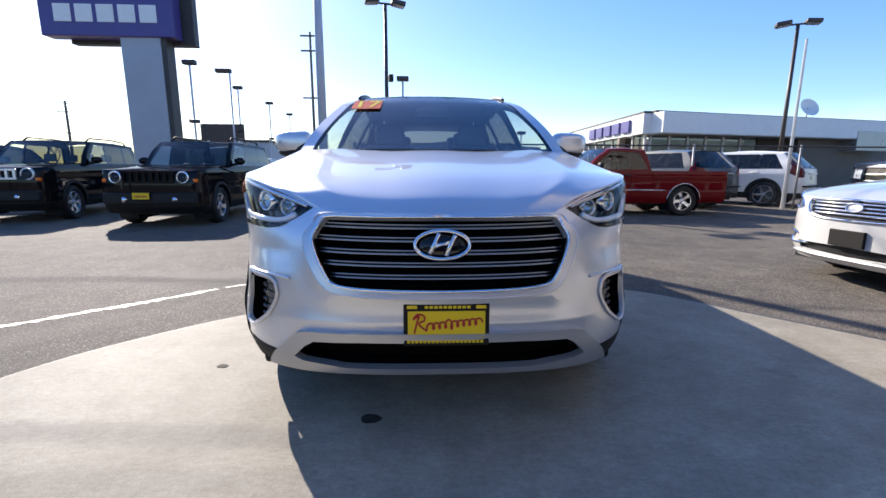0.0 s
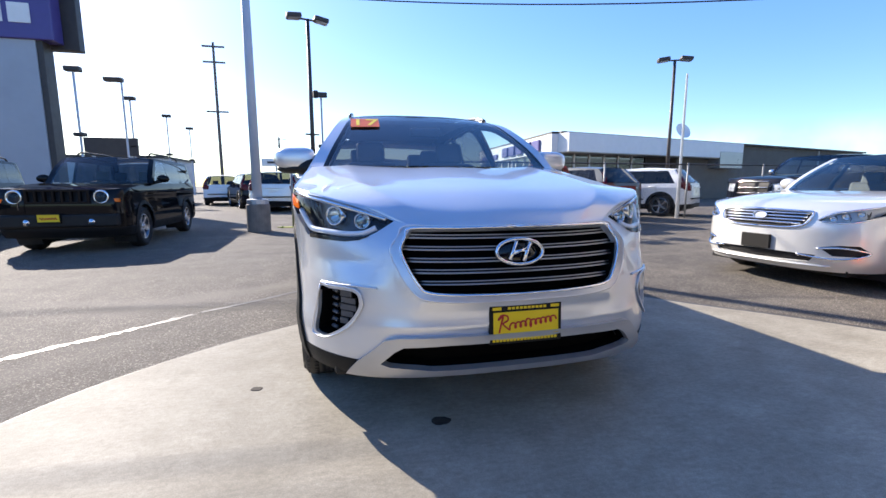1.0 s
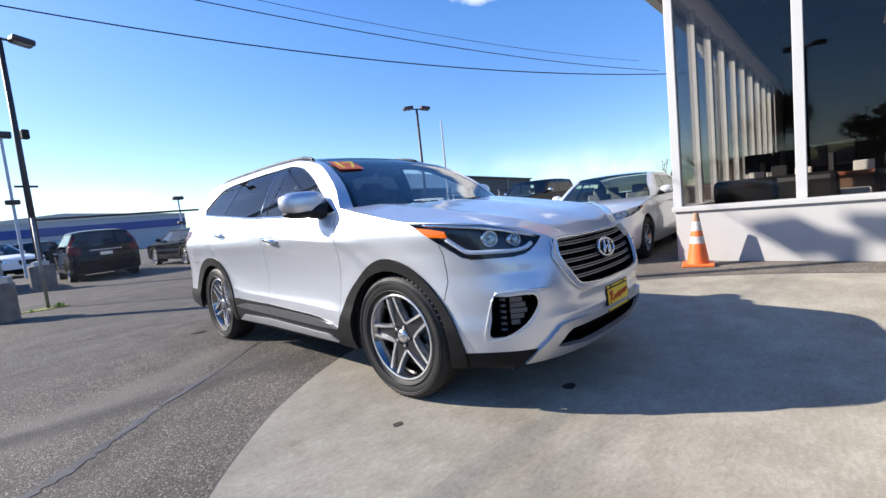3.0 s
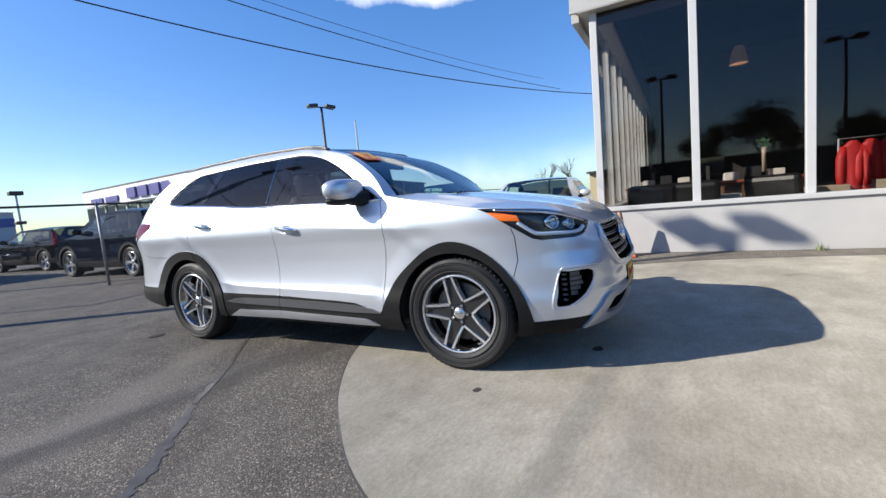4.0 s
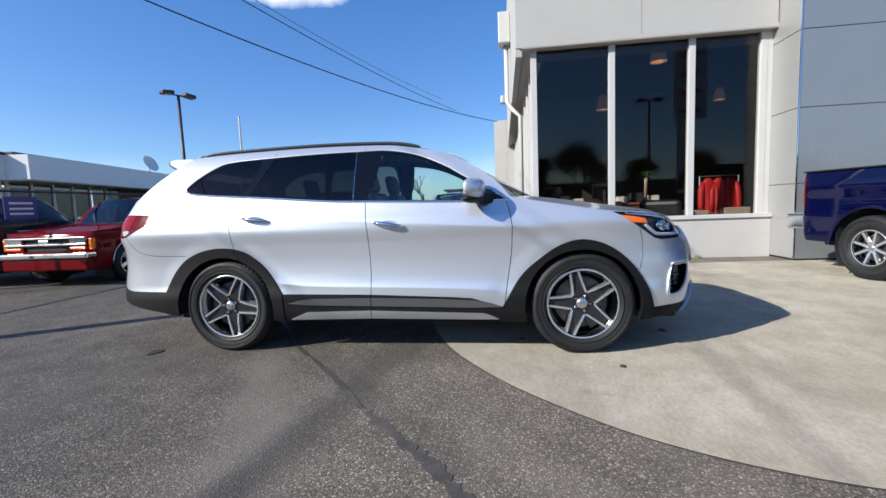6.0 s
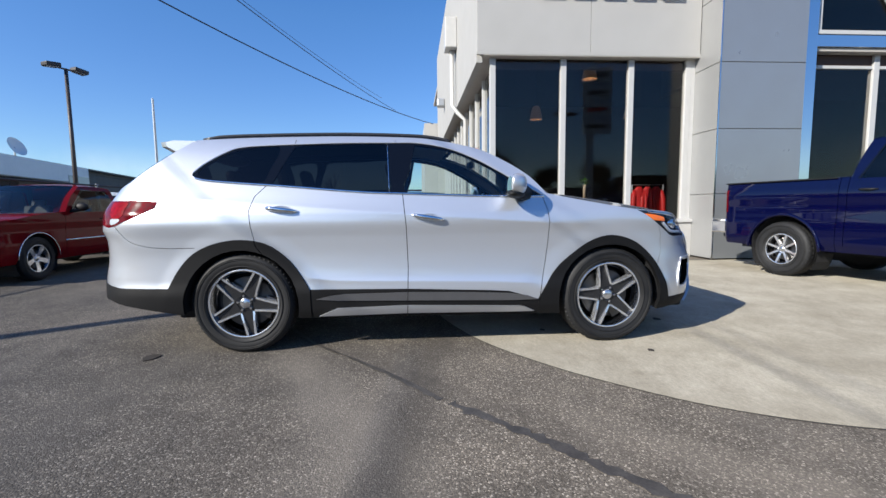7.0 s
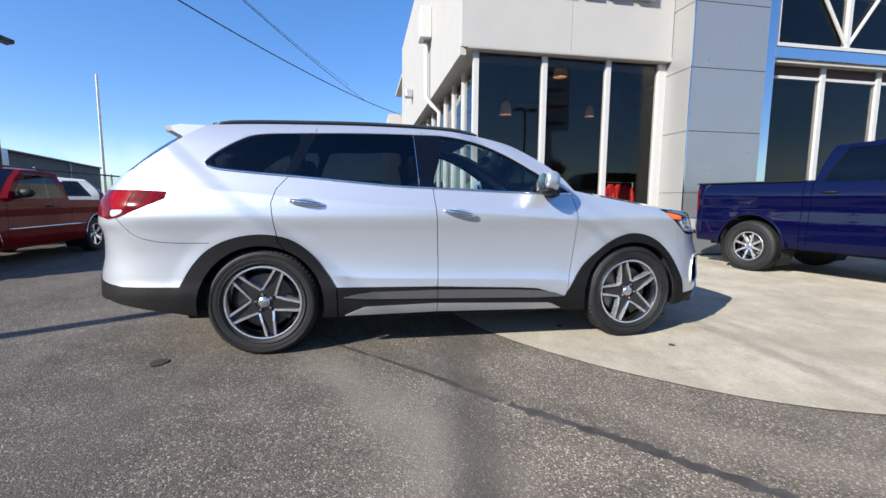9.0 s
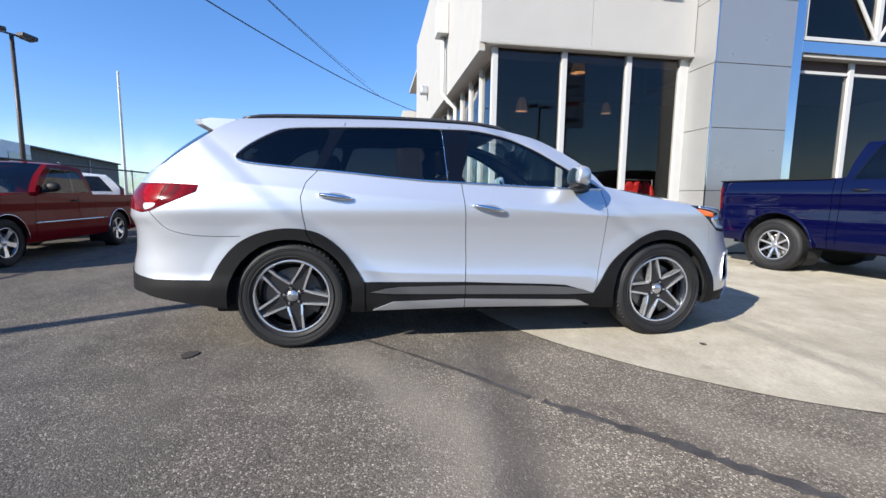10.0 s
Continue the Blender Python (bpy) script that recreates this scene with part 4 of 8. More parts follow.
# rainwater head, downpipe, lamp on the flank
part("rainwater_head", boxed(8.2, YC + 0.004, 5.45, 8.75, YC + 0.32, 6.25, 0.02), FRAME_WHITE, hall)
part("downpipe", tube(bmesh.new(), [(8.5, YC + 0.12, 5.5), (8.5, YC + 0.12, 3.95), (8.3, YC - 0.02, 3.7), (8.25, YG + 0.08, 3.5), (8.25, YG + 0.08, 0.05)], 0.06, 10), FRAME_WHITE, hall, smooth=True)
part("wall_lamp", boxed(12.8, YC + 0.003, 4.9, 13.15, YC + 0.3, 5.2, 0.05), STEEL, hall)
# things in the showroom


def pendant(x, y, z):
    p = thing("pendant_lamp", "lit amber glass bell pendant lamp in the showroom", "lamp", pose(x, y, z), "showroom pendants")
    part("shade", lathe(bmesh.new(), [(0.04, 0.46), (0.08, 0.445), (0.13, 0.38), (0.165, 0.24), (0.205, 0.03), (0.215, 0.0), (0.20, 0.03), (0.155, 0.24), (0.115, 0.37), (0.03, 0.43)], 28, "z"), LIT_SHADE, p, smooth=True)
    part("bulb", lathe(bmesh.new(), [(0.0, 0.28), (0.05, 0.265), (0.075, 0.20), (0.05, 0.12), (0.0, 0.10)], 16, "z"), BULB, p, smooth=True)
    part("cord", tube(bmesh.new(), [(0, 0, 0.45), (0, 0, 5.70 - z)], 0.01, 6), WIRE, p)


for x, y, z in ((8.36, -3.55, 4.66), (10.65, -2.66, 3.98), (14.4, -7.75, 4.80), (8.2, -8.0, 3.70), (11.5, -9.6, 3.6)):
    pendant(x, y, z)


def desk(x, y):
    d = thing("reception_desk", "brown wooden sales desk with papers on top", "desk", pose(x, y, 0.03), "sales desks")
    part("desktop", boxed(-0.45, -0.75, 0.98, 0.45, 0.75, 1.03, 0.01), WOOD_RED, d)
    part("front_panel", boxed(-0.40, -0.70, 0.0, -0.36, 0.70, 0.98), WOOD, d)
    for yy in (-0.70, 0.66):
        part("side_panel", boxed(-0.36, yy, 0, 0.40, yy + 0.04, 0.98), WOOD, d)
    for k in range(3):
        tagged(part("document_box", boxed(x - 0.3, y - 0.5 + k * 0.33, 1.06, x + 0.05, y - 0.28 + k * 0.33, 1.2 + 0.07 * (k % 2), 0.01), (PAPER, CABIN, PAPER)[k]), "small box of papers on the sales desk", "box")


desk(6.4, -2.35)
desk(7.6, -0.95)
def armchair(x, y, turn):
    c = thing("armchair", "black leather armchair inside the showroom window", "chair", pose(x, y, 0.03, 0, 0, turn), "showroom armchairs")
    part("seat", boxed(-0.34, -0.32, 0.22, 0.34, 0.34, 0.46, 0.06), LEATHER_BLACK, c)
    part("backrest", box(bmesh.new(), -0.38, -0.09, 0.0, 0.38, 0.09, 0.72, 0.07, pose(0, 0.36, 0.36, -12)), LEATHER_BLACK, c)
    for sd in (-1, 1):
        part("armrest", boxed(sd * 0.40 - 0.08, -0.36, 0.20, sd * 0.40 + 0.08, 0.36, 0.66, 0.06), LEATHER_BLACK, c)
        for yy in (-0.28, 0.30):
            part("leg", boxed(sd * 0.36 - 0.03, yy - 0.03, 0, sd * 0.36 + 0.03, yy + 0.03, 0.22), WOOD_DARK, c)


for x, y, turn in ((5.55, -0.75, 100), (5.6, -1.55, 80), (5.45, -2.75, 60)):
    armchair(x, y, turn)
for x, y, turn in ((6.35, -1.75, 70), (7.5, -0.75, 110)):
    mo = thing("monitor", "black desktop computer monitor on a sales desk", "monitor", pose(x, y, 1.06, 0, 0, turn), "desk monitors")
    part("screen", boxed(-0.27, -0.02, 0.12, 0.27, 0.03, 0.46, 0.008), PIANO, mo)
    part("stand", boxed(-0.03, 0.03, 0.01, 0.03, 0.06, 0.30), MATTE_BLACK, mo)
    part("foot", boxed(-0.13, -0.08, 0.0, 0.13, 0.10, 0.014, 0.004), MATTE_BLACK, mo)
pl = thing("potted_plant", "small green plant in a pale tall pot", "plant", pose(6.05, -2.55, 1.16))
part("pot", lathe(bmesh.new(), [(0.0, 0.0), (0.035, 0.0), (0.03, 0.30), (0.04, 0.42), (0.0, 0.40)], 14, "z"), BEIGE, pl, smooth=True)
bm = bmesh.new()
for k in range(40):
    a, r = random.uniform(0, 6.28), random.uniform(0.01, 0.10)
    c = Vector((r * math.cos(a), r * math.sin(a), 0.46 + random.uniform(-0.06, 0.09)))
    t1 = Vector((math.cos(a), math.sin(a), random.uniform(-0.4, 0.6))).normalized() * 0.07
    t2 = t1.cross(Vector((0, 0, 1))).normalized() * 0.03
    bm.faces.new([bm.verts.new(c + q) for q in (-t1, t2, t1, -t2)])
part("leaves", bm, LEAF, pl)
rack = thing("coat_rack", "metal rack hung with bright red jackets", "clothes rack", pose(5.35, -3.72, 0.03))
part("rail", tube(bmesh.new(), [(0, -0.36, 0), (0, -0.36, 1.5), (0, 0.36, 1.5), (0, 0.36, 0)], 0.015, 8), STEEL, rack)
for k in range(3):
    bm = bmesh.new()
    rings = []
    for z, w, d in ((0.62, 0.19, 0.09), (0.80, 0.185, 0.085), (1.05, 0.17, 0.075), (1.25, 0.18, 0.07), (1.36, 0.17, 0.06), (1.42, 0.10, 0.05), (1.46, 0.06, 0.045)):
        ring = []
        for i in range(36):
            a = 2 * math.pi * i / 36
            fold = 1 + (0.16 * math.sin(7 * a + 2.1 * k) + 0.10 * math.sin(13 * a + z * 5 + k)) * max(0, 1.45 - z)
            ring.append(bm.verts.new((d * math.cos(a) * fold, -0.20 + 0.20 * k + 0.8 * w * math.copysign(abs(math.sin(a)) ** 0.7, math.sin(a)) * fold, z)))
        rings.append(ring)
    for p, q in zip(rings, rings[1:]):
        for i in range(36):
            bm.faces.new((p[i], p[(i + 1) % 36], q[(i + 1) % 36], q[i]))
    bm.faces.new(rings[-1])
    jk = part("jacket", bm, JACKET, rack, "bright red jacket", True)
    for sd in (-1, 1):
        y = -0.20 + 0.20 * k
        part("sleeve", tube(bmesh.new(), [(0.0, y + sd * 0.10, 1.37), (-0.03, y + sd * 0.14, 1.2), (-0.05, y + sd * 0.15, 0.95), (-0.05, y + sd * 0.14, 0.78)], [0.055, 0.062, 0.055, 0.05], 12), JACKET, jk, smooth=True)
for x, y, h in ((5.3, -3.2, 0.86), (5.3, -3.95, 0.90), (5.4, -1.9, 0.84), (5.6, -1.2, 0.92)):
    tagged(part("display_box", boxed(x - 0.2, y - 0.24, 0.03, x + 0.2, y + 0.24, h, 0.01), (BEIGE, PAPER)[int(h * 100) % 4 == 0]), "plain beige display stand near the window", "display stand")

# ---------------------------------------------------------------- things on the lot
cone = thing("traffic_cone", "orange traffic cone with a dirty white band by the wall", "traffic cone", pose(4.12, -0.42, 0, 0, 0, 12))
part("base", boxed(-0.19, -0.19, 0.0, 0.19, 0.19, 0.035, 0.012), ORANGE, cone)
prof = lambda z: 0.135 - 0.105 * (z - 0.035) / 0.68
for nm, z0, z1, mt in (("cone_body", 0.035, 0.305, ORANGE), ("band", 0.305, 0.40, CONE_WHITE), ("cone_body", 0.40, 0.475, ORANGE), ("band", 0.475, 0.60, CONE_WHITE), ("cone_tip", 0.60, 0.715, CONE_WORN)):
    part(nm, lathe(bmesh.new(), [(prof(z0), z0), (prof(z1), z1)] + ([(0.0, z1 + 0.003)] if z1 > 0.7 else []), 28, "z"), mt, cone, smooth=False)


def twin_lamp(x, y, h, mat, turn=0, base=None, heads=True, r=0.085, label="tall light pole with twin lamp heads"):
    p = thing("light_pole", label, "street lamp", pose(x, y, 0, 0, 0, turn), "light poles")
    if base:
        bw, bh = base
        part("concrete_base", lathe(bmesh.new(), [(0, 0), (bw, 0), (bw, bh - 0.02), (bw - 0.02, bh), (0, bh)], 28, "z"), BASE_CONCRETE, p, "weathered concrete base")
        part("collar", lathe(bmesh.new(), [(r * 2.2, bh), (r * 2.2, bh + 0.10), (r, bh + 0.12)], 16, "z"), STEEL, p)
    part("pole", tube(bmesh.new(), [(0, 0, 0), (0, 0, h)], [r, r * 0.72], 14), mat, p, smooth=True)
    if heads:
        part("arm", tube(bmesh.new(), [(-0.34, 0, h - 0.02), (0.34, 0, h - 0.02)], 0.035, 8), mat, p)
        for sd in (-1, 1):
            hd = part("lamp_head", box(bmesh.new(), -0.25, -0.19, -0.07, 0.25, 0.19, 0.09, 0.04, pose(sd * 0.47, 0, h + 0.02, 0, sd * 7)), POLE_DARK, p)
            part("lamp_glass", box(bmesh.new(), -0.20, -0.15, -0.085, 0.20, 0.15, -0.071, m=pose(sd * 0.47, 0, h + 0.02, 0, sd * 7)), LAMP_FACE, hd)
    return p


twin_lamp(-2.43, 8.35, 7.3, POLE_PAINT, 90, (0.26, 0.64), r=0.11, label="thick grey light pole on a round concrete base")
p = twin_lamp(-1.40, 14.5, 6.85, POLE_DARK, 15, (0.29, 0.72), label="dark light pole with twin lamps and a camera")
part("camera_box", boxed(0.09, -0.1, 4.2, 0.25, 0.1, 4.45, 0.02), MATTE_BLACK, p)
part("cross_bar", tube(bmesh.new(), [(-0.25, 0, 2.9), (0.25, 0, 2.9)], 0.03, 6), MATTE_BLACK, p)
twin_lamp(14.2, 14.8, 6.55, POLE_BROWN, -25, label="brown light pole with twin lamps beside the fence")
m = thing("mast", "thin pale mast standing by the fence", "pole", pose(10.0, 9.35, 0))
part("tube", tube(bmesh.new(), [(0, 0, 0), (0, 0, 1.9), (0, 0, 4.45)], [0.06, 0.04, 0.03], 8), STEEL, m)
for x, y, h, arm in ((-13.3, 24.4, 6.9, 1), (-14.8, 34.7, 7.3, 1), (-15.2, 43.1, 7.3, 1), (-15.7, 51.4, 7.2, 1), (-1.25, 24.50, 6.20, 1), (-13.0, 29.0, 7.4, 0), (8.1, 34.8, 4.0, 1)):
    q = thing("street_light", "thin street light far across the lot", "street lamp", pose(x, y, 0), "far street lights")
    part("pole", tube(bmesh.new(), [(0, 0, 0), (0, 0, h)], 0.06, 8), POLE_PAINT, q)
    part("lamp_head", boxed(-0.35 if arm else -0.9, -0.2, h - 0.12, 0.35 if arm else 0.1, 0.2, h + 0.14, 0.05), POLE_DARK, q)
    if arm:
        part("lower_head", boxed(-0.25, -0.2, h * 0.52, 0.25, 0.2, h * 0.52 + 0.2, 0.05), POLE_DARK, q)
for x, y, h, s in ((-10.5, 41.3, 13.4, 1.0), (-10.6, 88.0, 10.2, 1.6), (-55, 70, 11, 1.5)):
    q = thing("utility_pole", "wooden utility pole with cross arms", "utility pole", pose(x, y, 0), "utility poles")
    part("pole", tube(bmesh.new(), [(0, 0, 0), (0, 0, h)], [0.16 * s, 0.10 * s], 8), WOOD_GREY, q)
    for k, z in enumerate((h - 0.4, h - 1.7, h * 0.56)):
        part("cross_arm", boxed(-0.9 * s, -0.07, z, 0.9 * s, 0.07, z + 0.13), WOOD_GREY, q)
# tall purple sign
sg = thing("pylon_sign", "tall grey pylon with a purple sign board", "sign", pose(-17.2, 24.3, 0))
part("pylon", boxed(0.55, -0.4, 0, 2.7, 0.5, 8.1, 0.04), PYLON, sg)
part("pylon_edge", boxed(2.702, -0.35, 0, 2.97, 0.5, 8.1, 0.03), POLE_DARK, sg)
part("sign_board", boxed(-3.45, -0.55, 8.05, 3.55, 0.35, 11.2, 0.05), PURPLE, sg)
part("sign_frame", boxed(-2.6, 0.36, 7.85, 4.2, 0.9, 10.6, 0.03), POLE_DARK, sg)
for k in range(5):
    part("sign_block", boxed(-2.65 + k * 1.12, -0.60, 8.75, -1.75 + k * 1.12, -0.552, 9.65, 0.02), SIGN_WHITE, sg, "white raised sign block")
bb = thing("billboard", "small dark billboard on posts", "sign", pose(-16.2, 34.6, 0))
part("board", boxed(-1.7, -0.1, 3.2, 1.7, 0.1, 4.5, 0.03), POLE_DARK, bb)
for x in (-1.2, 1.2):
    part("post", boxed(x - 0.08, -0.08, 0, x + 0.08, 0.08, 3.2), STEEL, bb)
bb = thing("billboard", "white sign board on a single post", "sign", pose(-8.9, 67.2, 0))
part("board", boxed(-2.0, -0.1, 3.9, 2.0, 0.1, 5.0, 0.03), SIGN_WHITE, bb)
part("board_bar", boxed(-1.2, -0.13, 4.3, 1.3, -0.101, 4.6), POLE_DARK, bb)
part("post", boxed(-0.12, -0.1, 0, 0.12, 0.1, 3.9), STEEL, bb)
# chain link fence
fence = thing("chain_link_fence", "galvanised chain link fence with a dark top rail", "fence")
FY = 9.3
for k in range(10):
    x = -1.75 + 3.0 * k
    part("post", tube(bmesh.new(), [(x, FY, 0), (x, FY, 1.74)], 0.028, 10), POST_STEEL, fence, smooth=True)
part("top_rail", tube(bmesh.new(), [(-1.75, FY, 1.70), (25.3, FY, 1.70)], 0.022, 8), POLE_DARK, fence)
bm = bmesh.new()
pitch, z0, z1 = 0.058, 0.05, 1.68
for k in range(-30, int(17 / pitch)):
    for sg_ in (-1, 1):
        x = -1.75 + k * pitch
        xb = x + sg_ * (z1 - z0)
        a, b = Vector((x, FY - 0.002 * sg_, z0)), Vector((xb, FY - 0.002 * sg_, z1))
        if max(x, xb) <= -1.75:
            continue
        if x < -1.75:
            a = a.lerp(b, (-1.75 - x) / (xb - x))
        elif xb < -1.75:
            b = a.lerp(b, (x + 1.75) / (x - xb))
        if (b - a).length > 0.05:
            tube(bm, [a, b], 0.0009, 3, False)
tagged(part("wire_mesh", bm, MESH_WIRE, fence), "woven wire mesh", kind="stuff")
ps = thing("hanging_sign", "small purple notice board hung on the fence", "sign", pose(2.75, FY - 0.06, 1.40))
part("board", boxed(-0.28, -0.01, -0.2, 0.28, 0.01, 0.2, 0.004), PURPLE, ps)
for z in (0.08, -0.02, -0.11):
    part("lettering_bar", boxed(-0.2, -0.014, z - 0.018, 0.2, -0.0105, z + 0.018), SIGN_WHITE, ps)
# overhead cables
for n_ang, c, k2, k1, k0, l0, l1, r in ((63, 6.5, 0.0067, 0.0949, 4.4848, -11.2, 34, 0.012), (75, 5.0, 0.0049, 0.0566, 4.51, -10.6, 34, 0.008), (75, 5.4, 0.0055, 0.062, 4.90, -10.3, 34, 0.005)):
    a = radians(n_ang)
    nrm, dr = Vector((math.cos(a), math.sin(a), 0)), Vector((-math.sin(a), math.cos(a), 0))
    pts = [nrm * c + dr * q + Vector((0, 0, k2 * q * q + k1 * q + k0)) for q in np.linspace(l0, l1, 50)]
    tagged(part("overhead_cable", tube(bmesh.new(), pts, r, 6), WIRE, smooth=True), "black overhead cable running to the showroom", "cable")

# ---------------------------------------------------------------- buildings beyond
vb = thing("sales_building", "low white sales building with a purple sign and grey block walls", "building", kind="structure")
C, R, L = Vector((12.64, 22.3, 0)), Vector((51, 31, 0)), Vector((13.3, 38, 0))
for nm, P0, P1, z0, z1, out, mt in (("fascia", C, C.lerp(R, 0.444), 3.05, 4.15, 0.9, SIGN_WHITE), ("fascia", C, L, 3.05, 4.15, 0.0, SIGN_WHITE), ("block_wall", C.lerp(R, 0.28), R, 0, 3.9, 0.0, GREY_BLOCK), ("roof_edge", C, R, 4.15, 4.28, 0.3, POLE_DARK), ("roof_edge", C, L, 4.15, 4.28, 0.02, POLE_DARK)):
    d = (P1 - P0).normalized()
    m = Matrix.Translation(P0) @ pose(0, 0, 0, 0, 0, math.degrees(math.atan2(d.y, d.x)))
    sgn = 1 if (P1 - R).length < 12 or nm == "block_wall" else -1
    part(nm, box(bmesh.new(), 0, -out - 0.1 if P1 is not L else -0.25, z0, (P1 - P0).length, 0.4, z1, 0.01, m), mt, vb)
d = (R - C).normalized()
m = Matrix.Translation(C) @ pose(0, 0, 0, 0, 0, math.degrees(math.atan2(d.y, d.x)))
part("soffit", box(bmesh.new(), 0.05, -0.95, 3.0, 17.3, 2, 3.045, m=m), SOFFIT, vb)
part("dark_entry", box(bmesh.new(), 8.2, 0.3, 0, 11.0, 1.2, 3.0, m=m), DARK_ROOM, vb)
for k in range(6):
    part("window_pane", box(bmesh.new(), 0.4 + k * 1.3, 0.30, 0.5, 1.55 + k * 1.3, 0.32, 2.9, m=m), GLASS_DARKER, vb)
    part("window_post", box(bmesh.new(), 0.25 + k * 1.3, 0.24, 0, 0.38 + k * 1.3, 0.34, 3.0, m=m), FRAME_WHITE, vb)
part("room_back", box(bmesh.new(), 0.3, 3.0, 0, 11.0, 3.2, 3.0, m=m), BEIGE, vb)
part("block_top", box(bmesh.new(), 17.5, -0.12, 3.905, 39.3, 0.4, 4.15, 0.01, m), GREY_BLOCK, vb)
part("wall_vent", box(bmesh.new(), 14.6, -1.04, 2.3, 17.4, -0.1, 3.5, 0.02, m), CLAD, vb)
part("wall_pipe", box(bmesh.new(), 30.5, -0.22, 0, 30.7, -0.13, 4.1, m=m), STUCCO, vb)
d = (L - C).normalized()
m = Matrix.Translation(C) @ pose(0, 0, 0, 0, 0, math.degrees(math.atan2(d.y, d.x)))
for k in range(5):
    part("sign_block", box(bmesh.new(), 1.6 + k * 1.5, 0.41, 3.25, 2.75 + k * 1.5, 0.55, 3.95, 0.02, m), PURPLE, vb)
for k in range(2):
    part("sign_block", box(bmesh.new(), 10.2 + k * 2.3, 0.41, 3.2, 12.0 + k * 2.3, 0.5, 3.6, 0.02, m), PURPLE, vb)
for k in range(10):
    part("window_post", box(bmesh.new(), 0.3 + k * 1.6, 0.0, 0, 0.45 + k * 1.6, 0.12, 3.05, m=m), FRAME_WHITE, vb)
    part("window_pane", box(bmesh.new(), 0.45 + k * 1.6, 0.05, 0.4, 1.9 + k * 1.6, 0.07, 3.0, m=m), GLASS_DARKER, vb)
di = thing("satellite_dish", "white satellite dish on the flat roof", "satellite dish", pose(24.5, 25.5, 4.25))
part("dish", lathe(bmesh.new(), [(0.0, 0.12), (0.35, 0.06), (0.6, -0.08)], 24, "y", m=pose(0, 0, 0.75, -25)), SIGN_WHITE, di, smooth=True)
part("stand", tube(bmesh.new(), [(0, 0.1, 0), (0, 0.1, 0.75)], 0.05, 8), STEEL, di)
wb = thing("warehouse", "long pale warehouse with a broad blue band", "building", kind="structure")
part("wall", boxed(-6.6, 77.5, 0, 21, 78, 4.9), METAL_WALL, wb)
part("band", boxed(-6.62, 77.4, 3.0, 21.02, 77.495, 4.15), BLUE_BAND, wb)
part("side_wall", boxed(-6.6, 78, 0, -6.3, 110, 4.9), METAL_WALL, wb)
bm = bmesh.new()
for a, b, c, d4 in ((((-6.9, 77.3, 4.9)), (6, 77.3, 6.0), (6, 112, 6.0), (-6.9, 112, 4.9)), ((6, 77.3, 6.0), (21.3, 77.3, 4.9), (21.3, 112, 4.9), (6, 112, 6.0))):
    bm.faces.new([bm.verts.new(q) for q in (a, b, c, d4)])
bm.faces.new([bm.verts.new(q) for q in ((-6.9, 77.35, 4.9), (21.3, 77.35, 4.9), (6, 77.35, 6.0))])
part("roof", bm, CLAD, wb)
sh_ = thing("metal_shed", "tan corrugated metal shed with a flat dark roof edge", "building", kind="structure")
part("wall", boxed(38, -8, 0, 39, 5.9, 2.62), TAN, sh_)
for k in range(40):
    part("rib", boxed(37.93, -7.6 + k * 0.33, 0, 37.995, -7.5 + k * 0.33, 2.6), TAN, sh_)
part("eave", boxed(37.6, -8.2, 2.62, 40, 6.1, 2.78), POLE_DARK, sh_)
# pale building on the far left
fb = thing("far_building", "low grey commercial building far across the street", "building", kind="structure")
part("wall", boxed(-40, 62, 0, -22, 75, 4.6), METAL_WALL, fb)
part("parapet", boxed(-40.2, 61.8, 4.6, -21.8, 75.2, 4.9), POLE_DARK, fb)


def bare_tree(x, y, h, seed, leafy=False):
    rnd = random.Random(seed)
    t = thing("tree", "dark evergreen tree across the street" if leafy else "bare grey winter tree far away", "tree", pose(x, y, 0), "trees")
    bm = bmesh.new()
    tips = []

    def grow(p, d, ln, r, depth):
        q = p + d * ln
        tube(bm, [p, q], [r, r * 0.65], 5, False)
        if depth == 0:
            tips.append(q)
            return
        for _ in range(3):
            e = (d + Vector((rnd.uniform(-0.7, 0.7), rnd.uniform(-0.7, 0.7), rnd.uniform(-0.1, 0.5)))).normalized()
            grow(p.lerp(q, rnd.uniform(0.55, 1.0)), e, ln * rnd.uniform(0.55, 0.75), r * 0.55, depth - 1)
    grow(Vector((0, 0, 0)), Vector((0, 0, 1)), h * 0.38, h * 0.022, 4)
    part("trunk", bm, WOOD_GREY, t)
    if leafy:
        bm = bmesh.new()
        for q in tips:
            for _ in range(34):
                c = q + Vector([rnd.gauss(0, h * 0.07) for _ in range(3)])
                a = Vector([rnd.uniform(-1, 1) for _ in range(3)]).normalized() * h * 0.022
                b = a.orthogonal().normalized() * h * 0.012
                bm.faces.new([bm.verts.new(c + v) for v in (-a, b, a, -b)])
        tagged(part("crown", bm, LEAF_DARK, t), kind="stuff")


for k, (x, y, h) in enumerate(((-34, 62, 7), (70, 14, 9), (66, 17, 8), (-48, 58, 6), (-26, 60, 6.5))):
    bare_tree(x, y, h, k)
